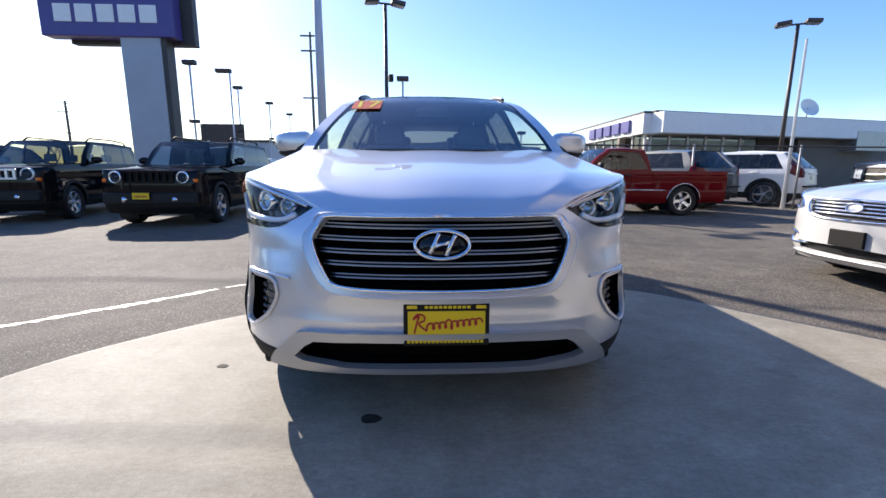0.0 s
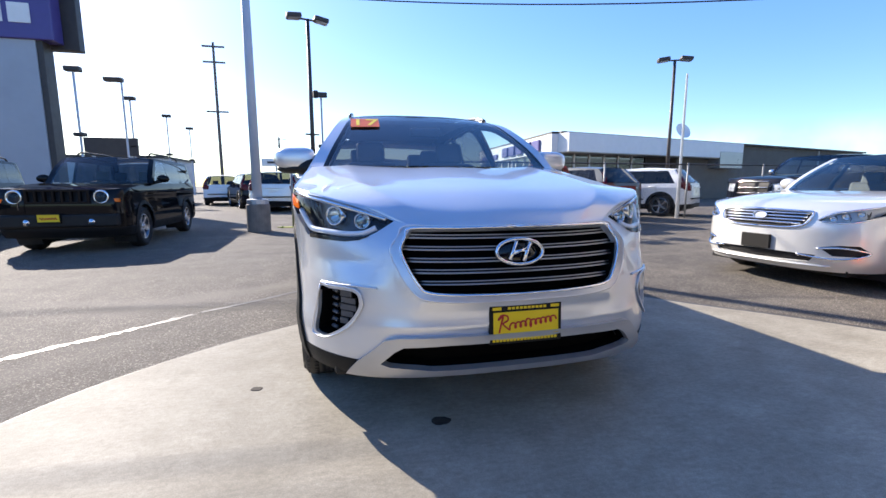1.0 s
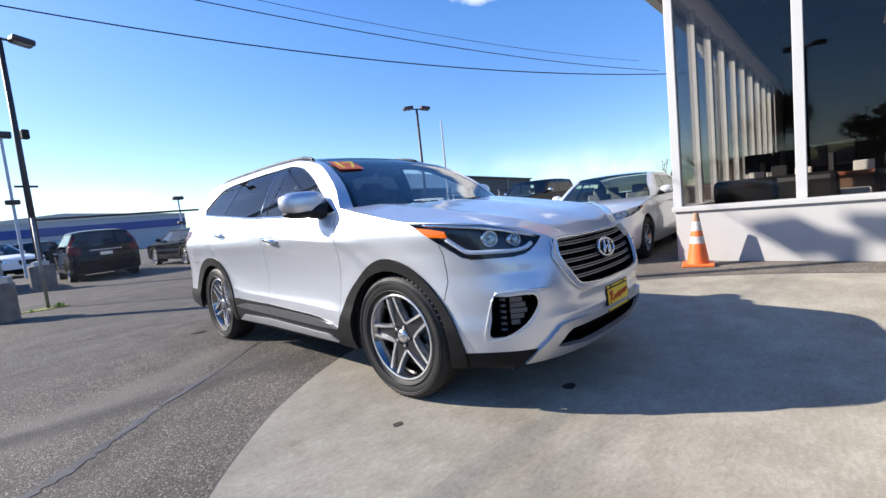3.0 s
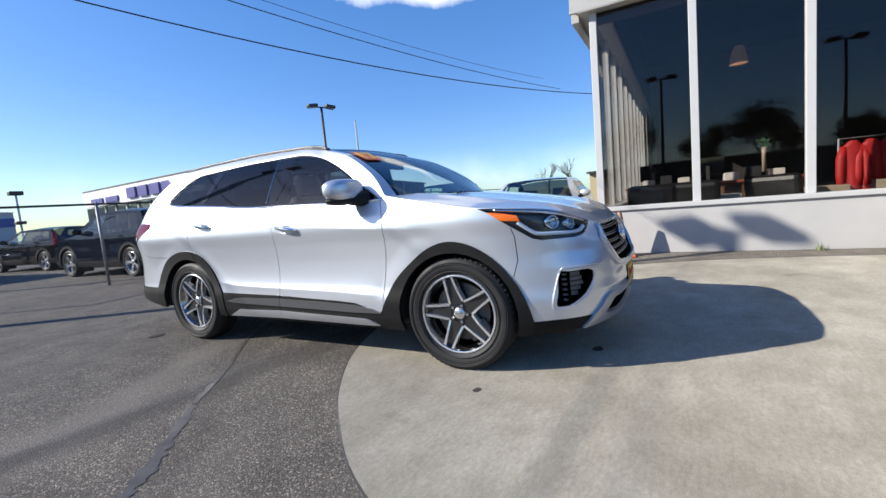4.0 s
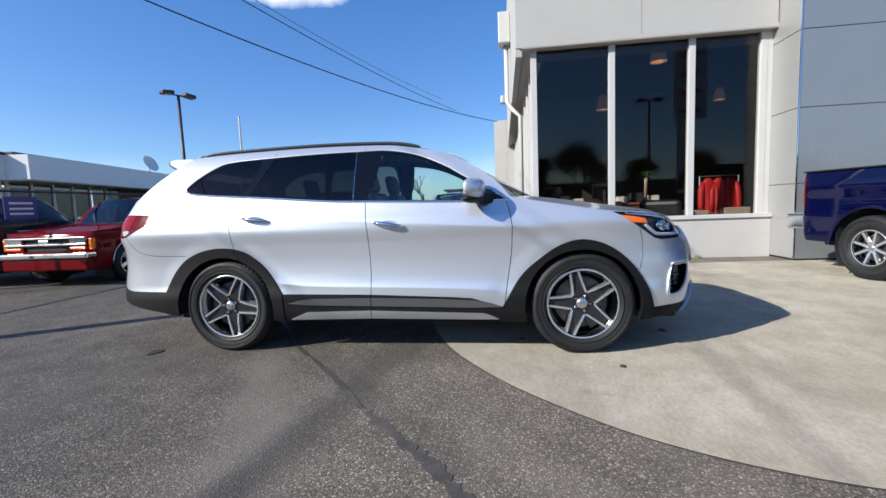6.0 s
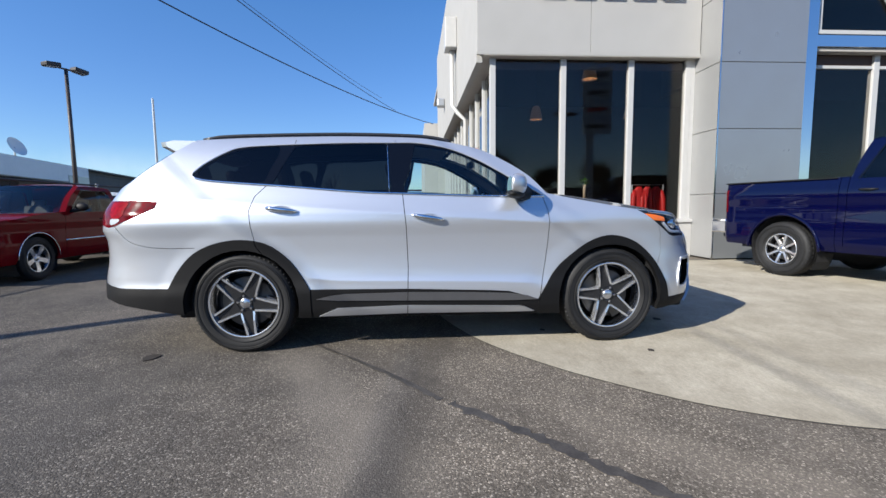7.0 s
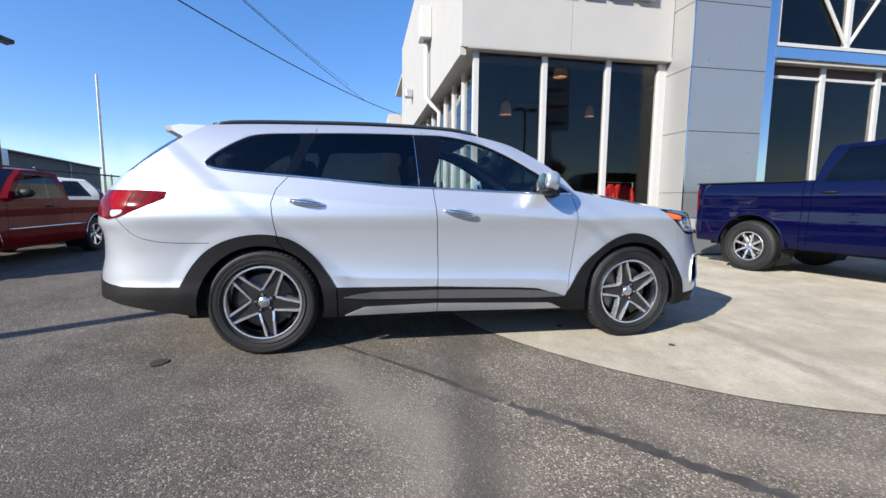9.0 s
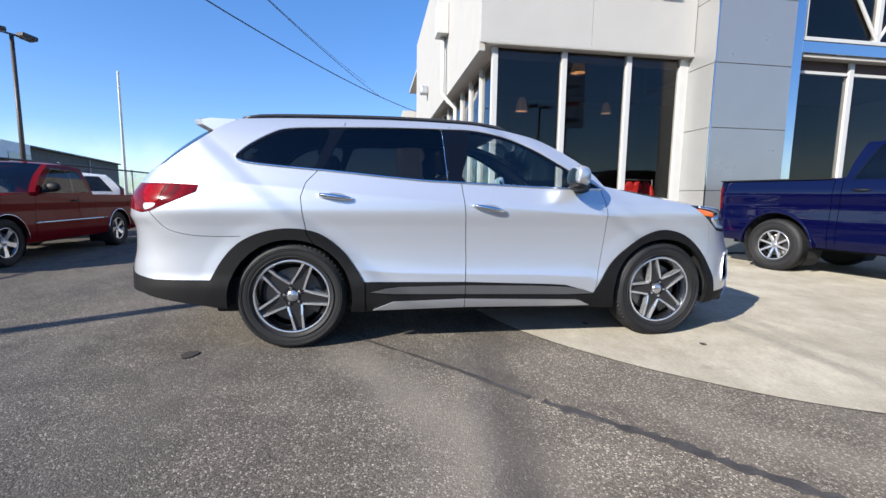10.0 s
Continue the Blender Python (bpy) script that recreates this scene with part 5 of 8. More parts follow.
# across the street behind the camera: what the windows mirror
for k, (x, y, h) in enumerate(((-42, -9, 9), (-44, -4, 7), (-47, 5, 10), (-45, -17, 7), (-52, -27, 9), (-50, 17, 8))):
    bare_tree(x, y, h, 40 + k, True)
st = thing("sign_pylon", "white stacked sign pylon across the lot", "sign", pose(-15.7, -10.4, 0, 0, 0, 20))
part("mast", boxed(-0.2, -0.25, 0, 0.2, 0.25, 10.2), SIGN_WHITE, st)
for k in range(4):
    z = 5.8 + k * 1.08
    part("panel", boxed(0.2, -1.3, z, 0.35, 0.5, z + 1.0, 0.02), SIGN_WHITE, st)
    part("panel_bar", boxed(0.351, -1.0, z + 0.38, 0.36, 0.2, z + 0.62), (POLE_DARK, SIGN_RED, POLE_DARK, POLE_DARK)[k], st)
twin_lamp(-12.5, -7.5, 6.5, POLE_DARK, 80)
twin_lamp(-13.5, -0.5, 6.5, POLE_DARK, 80)
far = thing("street_building", "low dark building across the street", "building", kind="structure")
part("wall", boxed(-52, -40, 0, -46, 20, 3.6), GREY_BLOCK, far)
out = [(-1.80 + 0.34 * (1 + 0.35 * noise.noise((math.cos(a) * 2, math.sin(a) * 2, 4.0))) * math.cos(a), 9.22 + 0.16 * (1 + 0.4 * noise.noise((math.cos(a) * 2, math.sin(a) * 2, 9.0))) * math.sin(a)) for a in np.linspace(0, 2 * math.pi, 41)[:-1]]
tagged(part("moss_patch", prism(bmesh.new(), out, 0.0, 0.012), MOSS), "yellow green moss patch round the fence post", "moss", kind="structure")
# weeds at the wall and at the post
for x, y, n, s in ((4.42, -2.95, 26, 0.10), (-1.6, 9.25, 60, 0.10), (-2.0, 9.1, 30, 0.06)):
    bm = bmesh.new()
    for _ in range(n):
        a, r = random.uniform(0, 6.28), random.uniform(0, s)
        b0 = Vector((x + r * math.cos(a), y + r * math.sin(a), 0))
        tip = b0 + Vector((random.uniform(-0.5, 0.5) * s, random.uniform(-0.5, 0.5) * s, random.uniform(0.4, 1.3) * s))
        w = Vector((-math.sin(a), math.cos(a), 0)) * s * 0.09
        bm.faces.new([bm.verts.new(q) for q in (b0 - w, b0 + w, tip)])
    tagged(part("weeds", bm, WEED if x > 4 else LEAF), "small green weeds growing from a joint", "weed", kind="stuff")
SUV_SIDE = curve((0.15, -0.09), (0.25, -0.03), (0.34, -0.004), (0.44, 0.0), (0.56, -0.016), (0.72, -0.022), (0.86, -0.014), (0.97, 0.0), (1.03, -0.008), (1.10, -0.035), (1.2, -0.078), (1.4, -0.185), (1.55, -0.28), (1.62, -0.335), (1.72, -0.44))
SUV_FRONT = curve((0.15, -0.2), (0.22, -0.09), (0.30, -0.025), (0.4, 0.0), (0.58, 0.0), (0.68, -0.015), (0.80, -0.055), (0.90, -0.12), (0.97, -0.19), (1.05, -0.32), (1.2, -0.6), (1.7, -1.2))
SUV_REAR = curve((0.15, -0.14), (0.25, -0.04), (0.36, 0.0), (0.55, 0.0), (0.7, -0.03), (0.85, -0.04), (0.95, -0.02), (1.05, -0.025), (1.15, -0.085), (1.3, -0.22), (1.5, -0.42), (1.7, -0.6))


SHOULDER = curve((-0.2, 0.925), (0.5, 0.955), (1.12, 1.0), (1.57, 1.03), (2.08, 1.072), (2.74, 1.122), (3.03, 1.147), (3.45, 1.170))
LOW_LINE = curve((0.5, 0.488), (0.95, 0.512), (1.6, 0.528), (2.09, 0.542), (2.4, 0.575))
GRILLE_HALF = curve((0.58, 0.38), (0.62, 0.41), (0.655, 0.447), (0.73, 0.495), (0.805, 0.528), (0.855, 0.503), (0.893, 0.472))


def ridge(d, width, edge=0.006):
    """A bump with a soft top and straight falling sides."""
    return np.exp(-(np.sqrt(d * d + edge * edge) - edge) / width)


def ramp(v, lo, hi):
    u = np.clip((v - lo) / (hi - lo), 0, 1)
    return u * u * (3 - 2 * u)


def suv_crease(x, y, z, nx, ny):
    """Lines pressed into the skin: the shoulder, the foot of the doors, the arches, and the folds of the nose and the tail."""
    side = 0.0075 * ridge(z - SHOULDER(y), 0.050) * ramp(y, -0.1, 0.5) * ramp(-y, -3.6, -3.2)
    side = side + 0.012 * ridge(z - LOW_LINE(y), 0.060) * ramp(y, 0.52, 0.70) * ramp(-y, -2.42, -2.22)
    for y0 in (0.0, 2.8):
        r = np.hypot(y - y0, (z - 0.365) * 1.02)
        side = side + 0.006 * (1 - ramp(r, 0.50, 0.62)) * ramp(z, 0.3, 0.5)
    front = 0.020 * np.where(z > 0.60, ridge(np.maximum(x - GRILLE_HALF(z), 0), 0.055, 0.010), ridge(np.maximum(np.hypot(np.maximum(x - 0.40, 0), 0.60 - z), 0), 0.040, 0.010))
    front = front + 0.016 * ridge(z - 0.505 + 0.02 * x, 0.045) * (1 - ramp(x, 0.50, 0.66))
    front = front + 0.014 * ridge(z - 0.655, 0.05) * ramp(x, 0.50, 0.62)
    front = front - 0.014 * ridge(z - 0.745 - 0.05 * (x - 0.7), 0.035, 0.02) * ramp(x, 0.55, 0.68)
    rear = 0.018 * ridge(z - 0.80 - 0.12 * ramp(y, 3.5, 3.75), 0.06, 0.01)
    return nx ** 2 * side + np.where(ny < 0, ny ** 2 * front, np.abs(ny) * rear * ramp(y, 3.2, 3.7))


SUV_SHELL = Shell(0.94, -0.93, 1.0, 3.0, 3.985, 0.8, 3.6, SUV_SIDE, SUV_FRONT, SUV_REAR, suv_crease)
# ---------------------------------------------------------------- the silver sport utility vehicle
SUV = thing("silver_suv", "metallic silver sport utility vehicle parked half on the concrete pad", "car", pose(0.02, 0, 0))


def build_suv():
    sh = SUV_SHELL
    X, Y, B = (lambda x, z: (sh.at_x(x), z)), (lambda y, z: (sh.at_y(y), z)), (lambda x, z: (sh.at_back(x), z))
    both = (-1, 1)
    # upper edges, from the nose to the tail
    nose = [X(0, 0.893), X(0.2, 0.893), X(0.44, 0.896), X(0.48, 0.903), X(0.532, 0.914)]
    tail = [Y(3.66, 1.285), B(0.84, 1.245), B(0.6, 1.20), B(0.3, 1.19), (sh.length, 1.19)]
    nose_s, tail_s = curve(*nose), curve(*tail)

    def nose_row(u):
        s = nose[-1][0] * u
        return sh.points(s, nose_s(s))

    def tail_row(u):
        s = tail[0][0] + (tail[-1][0] - tail[0][0]) * (1 - u)
        return sh.points(s, tail_s(s))
    hood = Deck(sh, [(-0.815, 0.893, *nose[-1]), (-0.77, 0.945, *X(0.72, 0.976)), (-0.60, 1.025, *Y(-0.47, 1.028)), (-0.36, 1.078, *Y(-0.20, 1.048)),
                     (-0.05, 1.132, *Y(0.10, 1.098)), (0.16, 1.163, *Y(0.36, 1.148)), (0.27, 1.174, *Y(0.50, 1.178))], 3.0, start=nose_row)
    screen = Deck(sh, [(0.27, 1.174, *Y(0.50, 1.178)), (0.50, 1.30, *Y(0.613, 1.308)), (0.74, 1.438, *Y(0.822, 1.452)), (0.99, 1.560, *Y(1.0, 1.540)), (1.17, 1.624, *Y(1.22, 1.598))], 2.6)
    roof = Deck(sh, [(1.17, 1.624, *Y(1.22, 1.598)), (1.5, 1.672, *Y(1.5, 1.640)), (2.1, 1.692, *Y(2.1, 1.655)), (2.8, 1.680, *Y(2.8, 1.640)), (3.34, 1.645, *Y(3.20, 1.618))], 2.6)
    hatch = Deck(sh, [(3.34, 1.645, *Y(3.20, 1.618)), (3.56, 1.55, *Y(3.335, 1.522)), (3.72, 1.40, *Y(3.50, 1.40)), (3.82, 1.19, *tail[0])], 2.4, end=tail_row)
    low_front = [X(0, 0.286), X(0.30, 0.286), X(0.45, 0.282), X(0.70, 0.272), Y(-0.56, 0.262), Y(-0.40, 0.252)]
    outline = [*nose, *hood.edge(30)[1:], *screen.edge(20)[1:], *roof.edge(20)[1:], *hatch.edge(16)[1:], *tail[1:],
               (sh.length, 0.44), B(0.6, 0.43), Y(3.77, 0.415), Y(3.697, 0.394), Y(3.24, 0.312), Y(2.35, 0.262), Y(0.39, 0.248), *low_front[::-1]]

    def arch(y0, r, n=22, drop=0.13):
        return [Y(y0 + r * math.cos(a), 0.365 + r * math.sin(a)) for a in np.linspace(-drop / r - 0.15, math.pi + drop / r + 0.15, n)]
    front_trim = rounded([Y(0.575, 0.37), Y(0.445, 0.588), Y(0.30, 0.721), Y(0.155, 0.815), Y(0.0, 0.852), Y(-0.17, 0.809), Y(-0.32, 0.696), Y(-0.443, 0.524), Y(-0.50, 0.347)], 4, False) + [Y(-0.50, 0.20), Y(0.575, 0.20)]
    rear_trim = rounded([Y(2.30, 0.475), Y(2.367, 0.588), Y(2.464, 0.716), Y(2.609, 0.822), Y(2.795, 0.856), Y(2.982, 0.829), Y(3.134, 0.755), Y(3.24, 0.64), Y(3.314, 0.508)], 4, False) + [Y(3.314, 0.2), Y(2.30, 0.2)]
    dlo_top = rounded([Y(3.17, 1.346), Y(3.098, 1.420), Y(2.959, 1.513), Y(2.827, 1.560), Y(2.506, 1.580), Y(2.08, 1.595), Y(1.685, 1.597), Y(1.462, 1.592), Y(1.232, 1.545), Y(1.017, 1.454), Y(0.843, 1.352), Y(0.70, 1.262), Y(0.52, 1.160)], 5, False)
    dlo_low = rounded([Y(0.52, 1.156), Y(0.76, 1.155), Y(1.2, 1.168), Y(1.59, 1.184), Y(1.92, 1.198), Y(2.48, 1.246), Y(2.875, 1.276), Y(3.08, 1.297), Y(3.155, 1.318)], 5, False)
    dlo = dlo_top + dlo_low
    rear_door = [Y(2.44, 1.62), Y(2.47, 1.459), Y(2.526, 1.415), Y(2.602, 1.267), Y(2.692, 1.169), Y(2.724, 1.07), Y(2.712, 0.952), Y(2.685, 0.809), Y(2.62, 0.72)]
    mid_door = [Y(1.66, 1.62), Y(1.625, 1.30), Y(1.605, 1.174), Y(1.582, 0.95), Y(1.572, 0.637), Y(1.583, 0.24)]
    front_door = [Y(0.535, 1.156), Y(0.505, 1.05), Y(0.494, 0.957), Y(0.50, 0.80), Y(0.515, 0.682), Y(0.545, 0.50), Y(0.565, 0.355)]
    head = [X(0.532, 0.910), X(0.62, 0.938), X(0.72, 0.970), Y(-0.62, 1.003), Y(-0.47, 1.022), Y(-0.32, 1.036), Y(-0.205, 1.042), Y(-0.27, 1.012), Y(-0.40, 0.922), Y(-0.52, 0.842), Y(-0.57, 0.830), X(0.72, 0.826), X(0.665, 0.834), X(0.60, 0.866)]
    tail_lamp = [Y(3.378, 1.140), Y(3.388, 1.095), Y(3.52, 1.035), Y(3.675, 0.968), Y(3.74, 0.955), B(0.70, 0.99), B(0.58, 1.06), B(0.56, 1.13), B(0.70, 1.150), Y(3.74, 1.148), Y(3.56, 1.150)]
    grille_in = [X(0, 0.884), X(0.25, 0.884), X(0.452, 0.884), X(0.474, 0.85), X(0.489, 0.805), X(0.46, 0.74), X(0.415, 0.668), X(0.385, 0.645), X(0.30, 0.633), X(0.15, 0.627), X(0, 0.625)]
    grille_out = [X(0, 0.890), X(0.25, 0.890), X(0.472, 0.893), X(0.503, 0.855), X(0.528, 0.805), X(0.495, 0.73), X(0.447, 0.655), X(0.40, 0.62), X(0.30, 0.606), X(0.15, 0.601), X(0, 0.60)]
    fog_out = rounded([Y(-0.655, 0.642), X(0.775, 0.644), X(0.66, 0.644), X(0.632, 0.60), X(0.640, 0.555), X(0.69, 0.48), X(0.765, 0.424), Y(-0.655, 0.416), Y(-0.605, 0.424), Y(-0.62, 0.52)], 3)
    fog_in = rounded([Y(-0.648, 0.630), X(0.765, 0.632), X(0.668, 0.632), X(0.644, 0.60), X(0.652, 0.556), X(0.700, 0.488), X(0.765, 0.436), Y(-0.660, 0.428), Y(-0.625, 0.438), Y(-0.637, 0.52)], 3)
    skid = [X(0, 0.462), X(0.30, 0.462), X(0.50, 0.459), X(0.545, 0.447), X(0.60, 0.395), X(0.655, 0.345), X(0.712, 0.272), X(0.712, 0.2), X(0, 0.2)]
    intake = [X(0, 0.427), X(0.30, 0.427), X(0.475, 0.420), X(0.51, 0.40), X(0.565, 0.345), X(0.53, 0.331), X(0.42, 0.322), X(0.37, 0.314), X(0.18, 0.314), X(0, 0.314)]
    low_black = [X(0.655, 0.347), Y(-0.62, 0.350), Y(-0.50, 0.345), Y(-0.48, 0.33), Y(-0.45, 0.15), X(0.60, 0.15)]
    sill = [Y(2.32, 0.480), Y(1.58, 0.470), Y(0.95, 0.445), Y(0.805, 0.435), Y(0.56, 0.365), Y(0.38, 0.15), Y(2.45, 0.15)]
    sill_line = [Y(2.242, 0.272), Y(2.10, 0.334), Y(1.586, 0.345), Y(0.72, 0.318), Y(0.68, 0.308), Y(0.605, 0.272), Y(0.8, 0.272), Y(1.586, 0.282)]
    sill_wedge = [Y(2.256, 0.405), Y(2.15, 0.430), Y(2.05, 0.441), Y(1.587, 0.445), Y(1.079, 0.434), Y(0.794, 0.420), Y(0.66, 0.398), Y(0.578, 0.368), Y(0.80, 0.365), Y(1.10, 0.372), Y(1.60, 0.382), Y(2.10, 0.392)]
    rear_low = [Y(3.25, 0.506), Y(3.60, 0.510), Y(3.68, 0.51), B(0.72, 0.54), B(0.5, 0.60), (sh.length, 0.60), (sh.length, 0.1), Y(3.2, 0.1)]
    gap = 0.0055
    bumper_seam = [Y(-0.40, 0.915), Y(-0.42, 0.86), Y(-0.43, 0.72), Y(-0.40, 0.62)]
    rear_seam = rounded([Y(3.12, 0.80), Y(3.30, 0.800), Y(3.45, 0.812), Y(3.58, 0.85), Y(3.66, 0.93), Y(3.69, 0.97)], 4, False)
    front_glass = rounded([Y(1.49, 1.572), Y(1.25, 1.530), Y(1.04, 1.442), Y(0.86, 1.338), Y(0.80, 1.296), Y(0.80, 1.172), Y(1.2, 1.180), Y(1.575, 1.194), Y(1.545, 1.38), Y(1.51, 1.555)], 4)
    rear_glass = rounded([Y(1.74, 1.578), Y(2.08, 1.577), Y(2.40, 1.568), Y(2.47, 1.50), Y(2.56, 1.30), Y(2.56, 1.265), Y(2.2, 1.236), Y(1.72, 1.204), Y(1.72, 1.35)], 4)
    quarter_glass = rounded([Y(2.56, 1.560), Y(2.82, 1.540), Y(2.95, 1.494), Y(3.075, 1.412), Y(3.13, 1.346), Y(3.06, 1.312), Y(2.875, 1.292), Y(2.66, 1.276), Y(2.61, 1.36)], 4)
    regions = [
        (None, arch(0.0, 0.415)), (None, arch(2.8, 0.415)),
        ("front_glass", front_glass), ("rear_glass", rear_glass), ("quarter_glass", quarter_glass), ("window_surround", dlo),
        (None, stroke(rear_door, gap)), (None, stroke(mid_door, gap)), (None, stroke(front_door, gap)), (None, stroke(bumper_seam, gap)), (None, stroke(rear_seam, gap * 0.8)),
        ("headlight", head), ("tail_light", tail_lamp), ("grille_hole", grille_in), ("grille_frame", grille_out),
        ("fog_hole", fog_in), ("fog_frame", fog_out), ("intake_hole", intake), ("skid_trim", skid),
        ("sill_wedge", sill_wedge), ("sill_strip", sill_line), ("front_arch_trim", front_trim), ("rear_arch_trim", rear_trim), ("sill", sill), ("lower_corner", low_black), ("rear_lower", rear_low),
        ("front_door", front_door + mid_door[::-1]), ("rear_door", mid_door + [Y(2.32, 0.24), Y(2.45, 0.60)] + rear_door[::-1]),
        ("front_bumper", [(0, 0.892), X(0.532, 0.909), *[p for p in head[8:0:-1]][::-1][:1], X(0.60, 0.86), X(0.665, 0.83), Y(-0.57, 0.829), Y(-0.40, 0.918), *bumper_seam[1:], Y(-0.55, 0.2), (0, 0.2)]),
        ("rear_bumper", rear_seam + [B(0.72, 0.97), B(0.66, 0.78), (sh.length, 0.75), (sh.length, 0.1), Y(3.0, 0.1)]),
        ("fender", [*front_door[::-1], Y(0.5, 1.3), Y(-0.8, 1.3), Y(-0.8, 0.2), Y(0.5, 0.2)]),
        ("tailgate", [B(0.70, 1.4), (sh.length, 1.4), (sh.length, 0.6), B(0.66, 0.6)]),
    ]
    folds = [[Y(y, float(line(y)) + dz) for y in np.linspace(lo, hi, 110)] for line, lo, hi in ((SHOULDER, 0.0, 3.3), (LOW_LINE, 0.60, 2.28)) for dz in (-0.016, -0.006, 0.0, 0.006, 0.016)]
    v, got = cut_skin(outline, regions, 0.021, folds)
    look_of = {"front_glass": GLASS_CAR, "rear_glass": GLASS_DARK, "quarter_glass": GLASS_DARK, "window_surround": PIANO, "headlight": LENS, "tail_light": RED_LENS,
               "grille_frame": SATIN, "fog_frame": SATIN, "skid_trim": SKID, "sill_strip": SKID, "sill_wedge": SILL_SHEEN, "front_arch_trim": CLADDING, "rear_arch_trim": CLADDING, "sill": CLADDING, "lower_corner": CLADDING, "rear_lower": CLADDING}
    plain = {"rest": "quarter_panel", "front_glass": "window", "rear_glass": "window", "quarter_glass": "window", "front_arch_trim": "wheel_arch_trim", "rear_arch_trim": "wheel_arch_trim",
             "rear_lower": "lower_bumper", "grille_frame": "grille_surround", "fog_frame": "fog_lamp_bezel"}
    words = {"front_glass": "lightly tinted side window", "rear_glass": "dark privacy glass", "quarter_glass": "dark privacy glass", "window_surround": "gloss black window pillar", "headlight": "clear headlight lens",
             "tail_light": "red tail light lens", "grille_frame": "satin silver grille surround", "skid_trim": "satin silver lower trim", "sill_strip": "satin silver sill strip", "sill_wedge": "grey moulded sill insert", "sill": "black sill cladding",
             "front_arch_trim": "black plastic arch cladding", "rear_arch_trim": "black plastic arch cladding", "lower_corner": "black lower corner", "rear_lower": "black lower bumper", "fog_frame": "satin silver bezel"}
    off = {"front_glass": -0.004, "rear_glass": -0.004, "quarter_glass": -0.004, "window_surround": -0.002, "front_arch_trim": 0.012, "rear_arch_trim": 0.012, "sill": 0.006, "sill_strip": 0.018, "sill_wedge": 0.015, "fog_frame": 0.006,
           "grille_frame": 0.016, "skid_trim": 0.020, "lower_corner": 0.002, "rear_lower": 0.006, "tail_light": 0.004, "headlight": 0.002}
    whole = {"grille_frame", "front_bumper", "rear_bumper", "tailgate", "skid_trim", "rear_lower"}
    made = {}
    for name, tris in got.items():
        if name.endswith("_hole"):
            continue
        mat, o = look_of.get(name, SILVER), off.get(name, 0.0)
        lip = 0.0 if mat in (GLASS_CAR, GLASS_DARK, LENS) else 0.03 if "trim" in name or name == "grille_frame" else 0.016
        for sides in ((both,) if name in whole else ((-1,), (1,))):
            me = skin_mesh(plain.get(name, name), sh, v, tris, mat, o, lip, sides)
            if me:
                made[name, sides] = part(plain.get(name, name), me, mat, SUV, words.get(name, ""))
    # linings behind the openings
    back = skin_mesh("inner_body", sh, *(lambda w: (w[0], w[1]["rest"]))(cut_skin([p for p in outline], [(None, arch(0.0, 0.43)), (None, arch(2.8, 0.43)), (None, dlo), (None, head), (None, grille_out), (None, fog_out), (None, intake)], 0.09)), CABIN, -0.045, 0, both)
    part("inner_body", back, CABIN, SUV, "dark inner body")
    for key, depth, mat in (("grille_hole", -0.075, VOID), ("fog_hole", -0.09, VOID), ("intake_hole", -0.07, VOID)):
        for sides in (((-1,), (1,)) if key == "fog_hole" else (both,)):
            me = skin_mesh("opening_lining", sh, v, got[key], mat, depth, 0, sides)
            lining = part("grille_backing" if key == "grille_hole" else "lamp_recess" if key == "fog_hole" else "intake_mesh", me, mat, SUV)
            rim = skin_mesh("opening_rim", sh, v, got[key], mat, 0.0, 0.09, sides)
            bm = bmesh.new()
            bm.from_mesh(rim)
            bmesh.ops.delete(bm, geom=[f for f in bm.faces if len(f.verts) == 3], context="FACES")
            part("opening_rim", bm, mat, lining)
    # bonnet, screen, roof, tail glass
    crease = lambda u, t: 0.016 * ridge(np.abs(u) - 0.60 - 0.12 * t, 0.10, 0.02) * np.minimum(1, t * 4) * (1 - 0.4 * t) - 0.006 * ridge(np.abs(u) - 0.30, 0.14, 0.08) * np.minimum(1, t * 4)
    part("bonnet", hood.mesh("bonnet", SILVER, -0.985, 0.985, 0.0, 0.985, 96, 48, 0, 0.02, crease), SILVER, SUV)
    part("scuttle", hood.mesh("scuttle", MATTE_BLACK, -0.97, 0.97, 0.95, 1.0, 24, 3, -0.02), MATTE_BLACK, SUV, "black plastic scuttle")
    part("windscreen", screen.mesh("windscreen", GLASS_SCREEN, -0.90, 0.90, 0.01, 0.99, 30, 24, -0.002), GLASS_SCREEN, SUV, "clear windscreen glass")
    for sd in both:
        part("a_pillar", screen.mesh("a_pillar", SILVER, min(sd * 0.905, sd), max(sd * 0.905, sd), 0, 1, 4, 24, 0, 0.02), SILVER, SUV)
        part("windscreen_edge", screen.mesh("windscreen_edge", PIANO, min(sd * 0.87, sd * 0.905), max(sd * 0.87, sd * 0.905), 0.0, 1, 3, 24, -0.001), PIANO, SUV)
    part("windscreen_header", screen.mesh("windscreen_header", PIANO, -0.905, 0.905, 0.955, 1.0, 24, 3, -0.001), PIANO, SUV)
    part("roof_glass", roof.mesh("roof_glass", PIANO, -0.80, 0.80, 0, 0.62, 24, 20, 0.001), PIANO, SUV, "dark panoramic roof glass")
    part("roof", roof.mesh("roof", SILVER, -0.80, 0.80, 0.62, 1.0, 24, 14), SILVER, SUV)
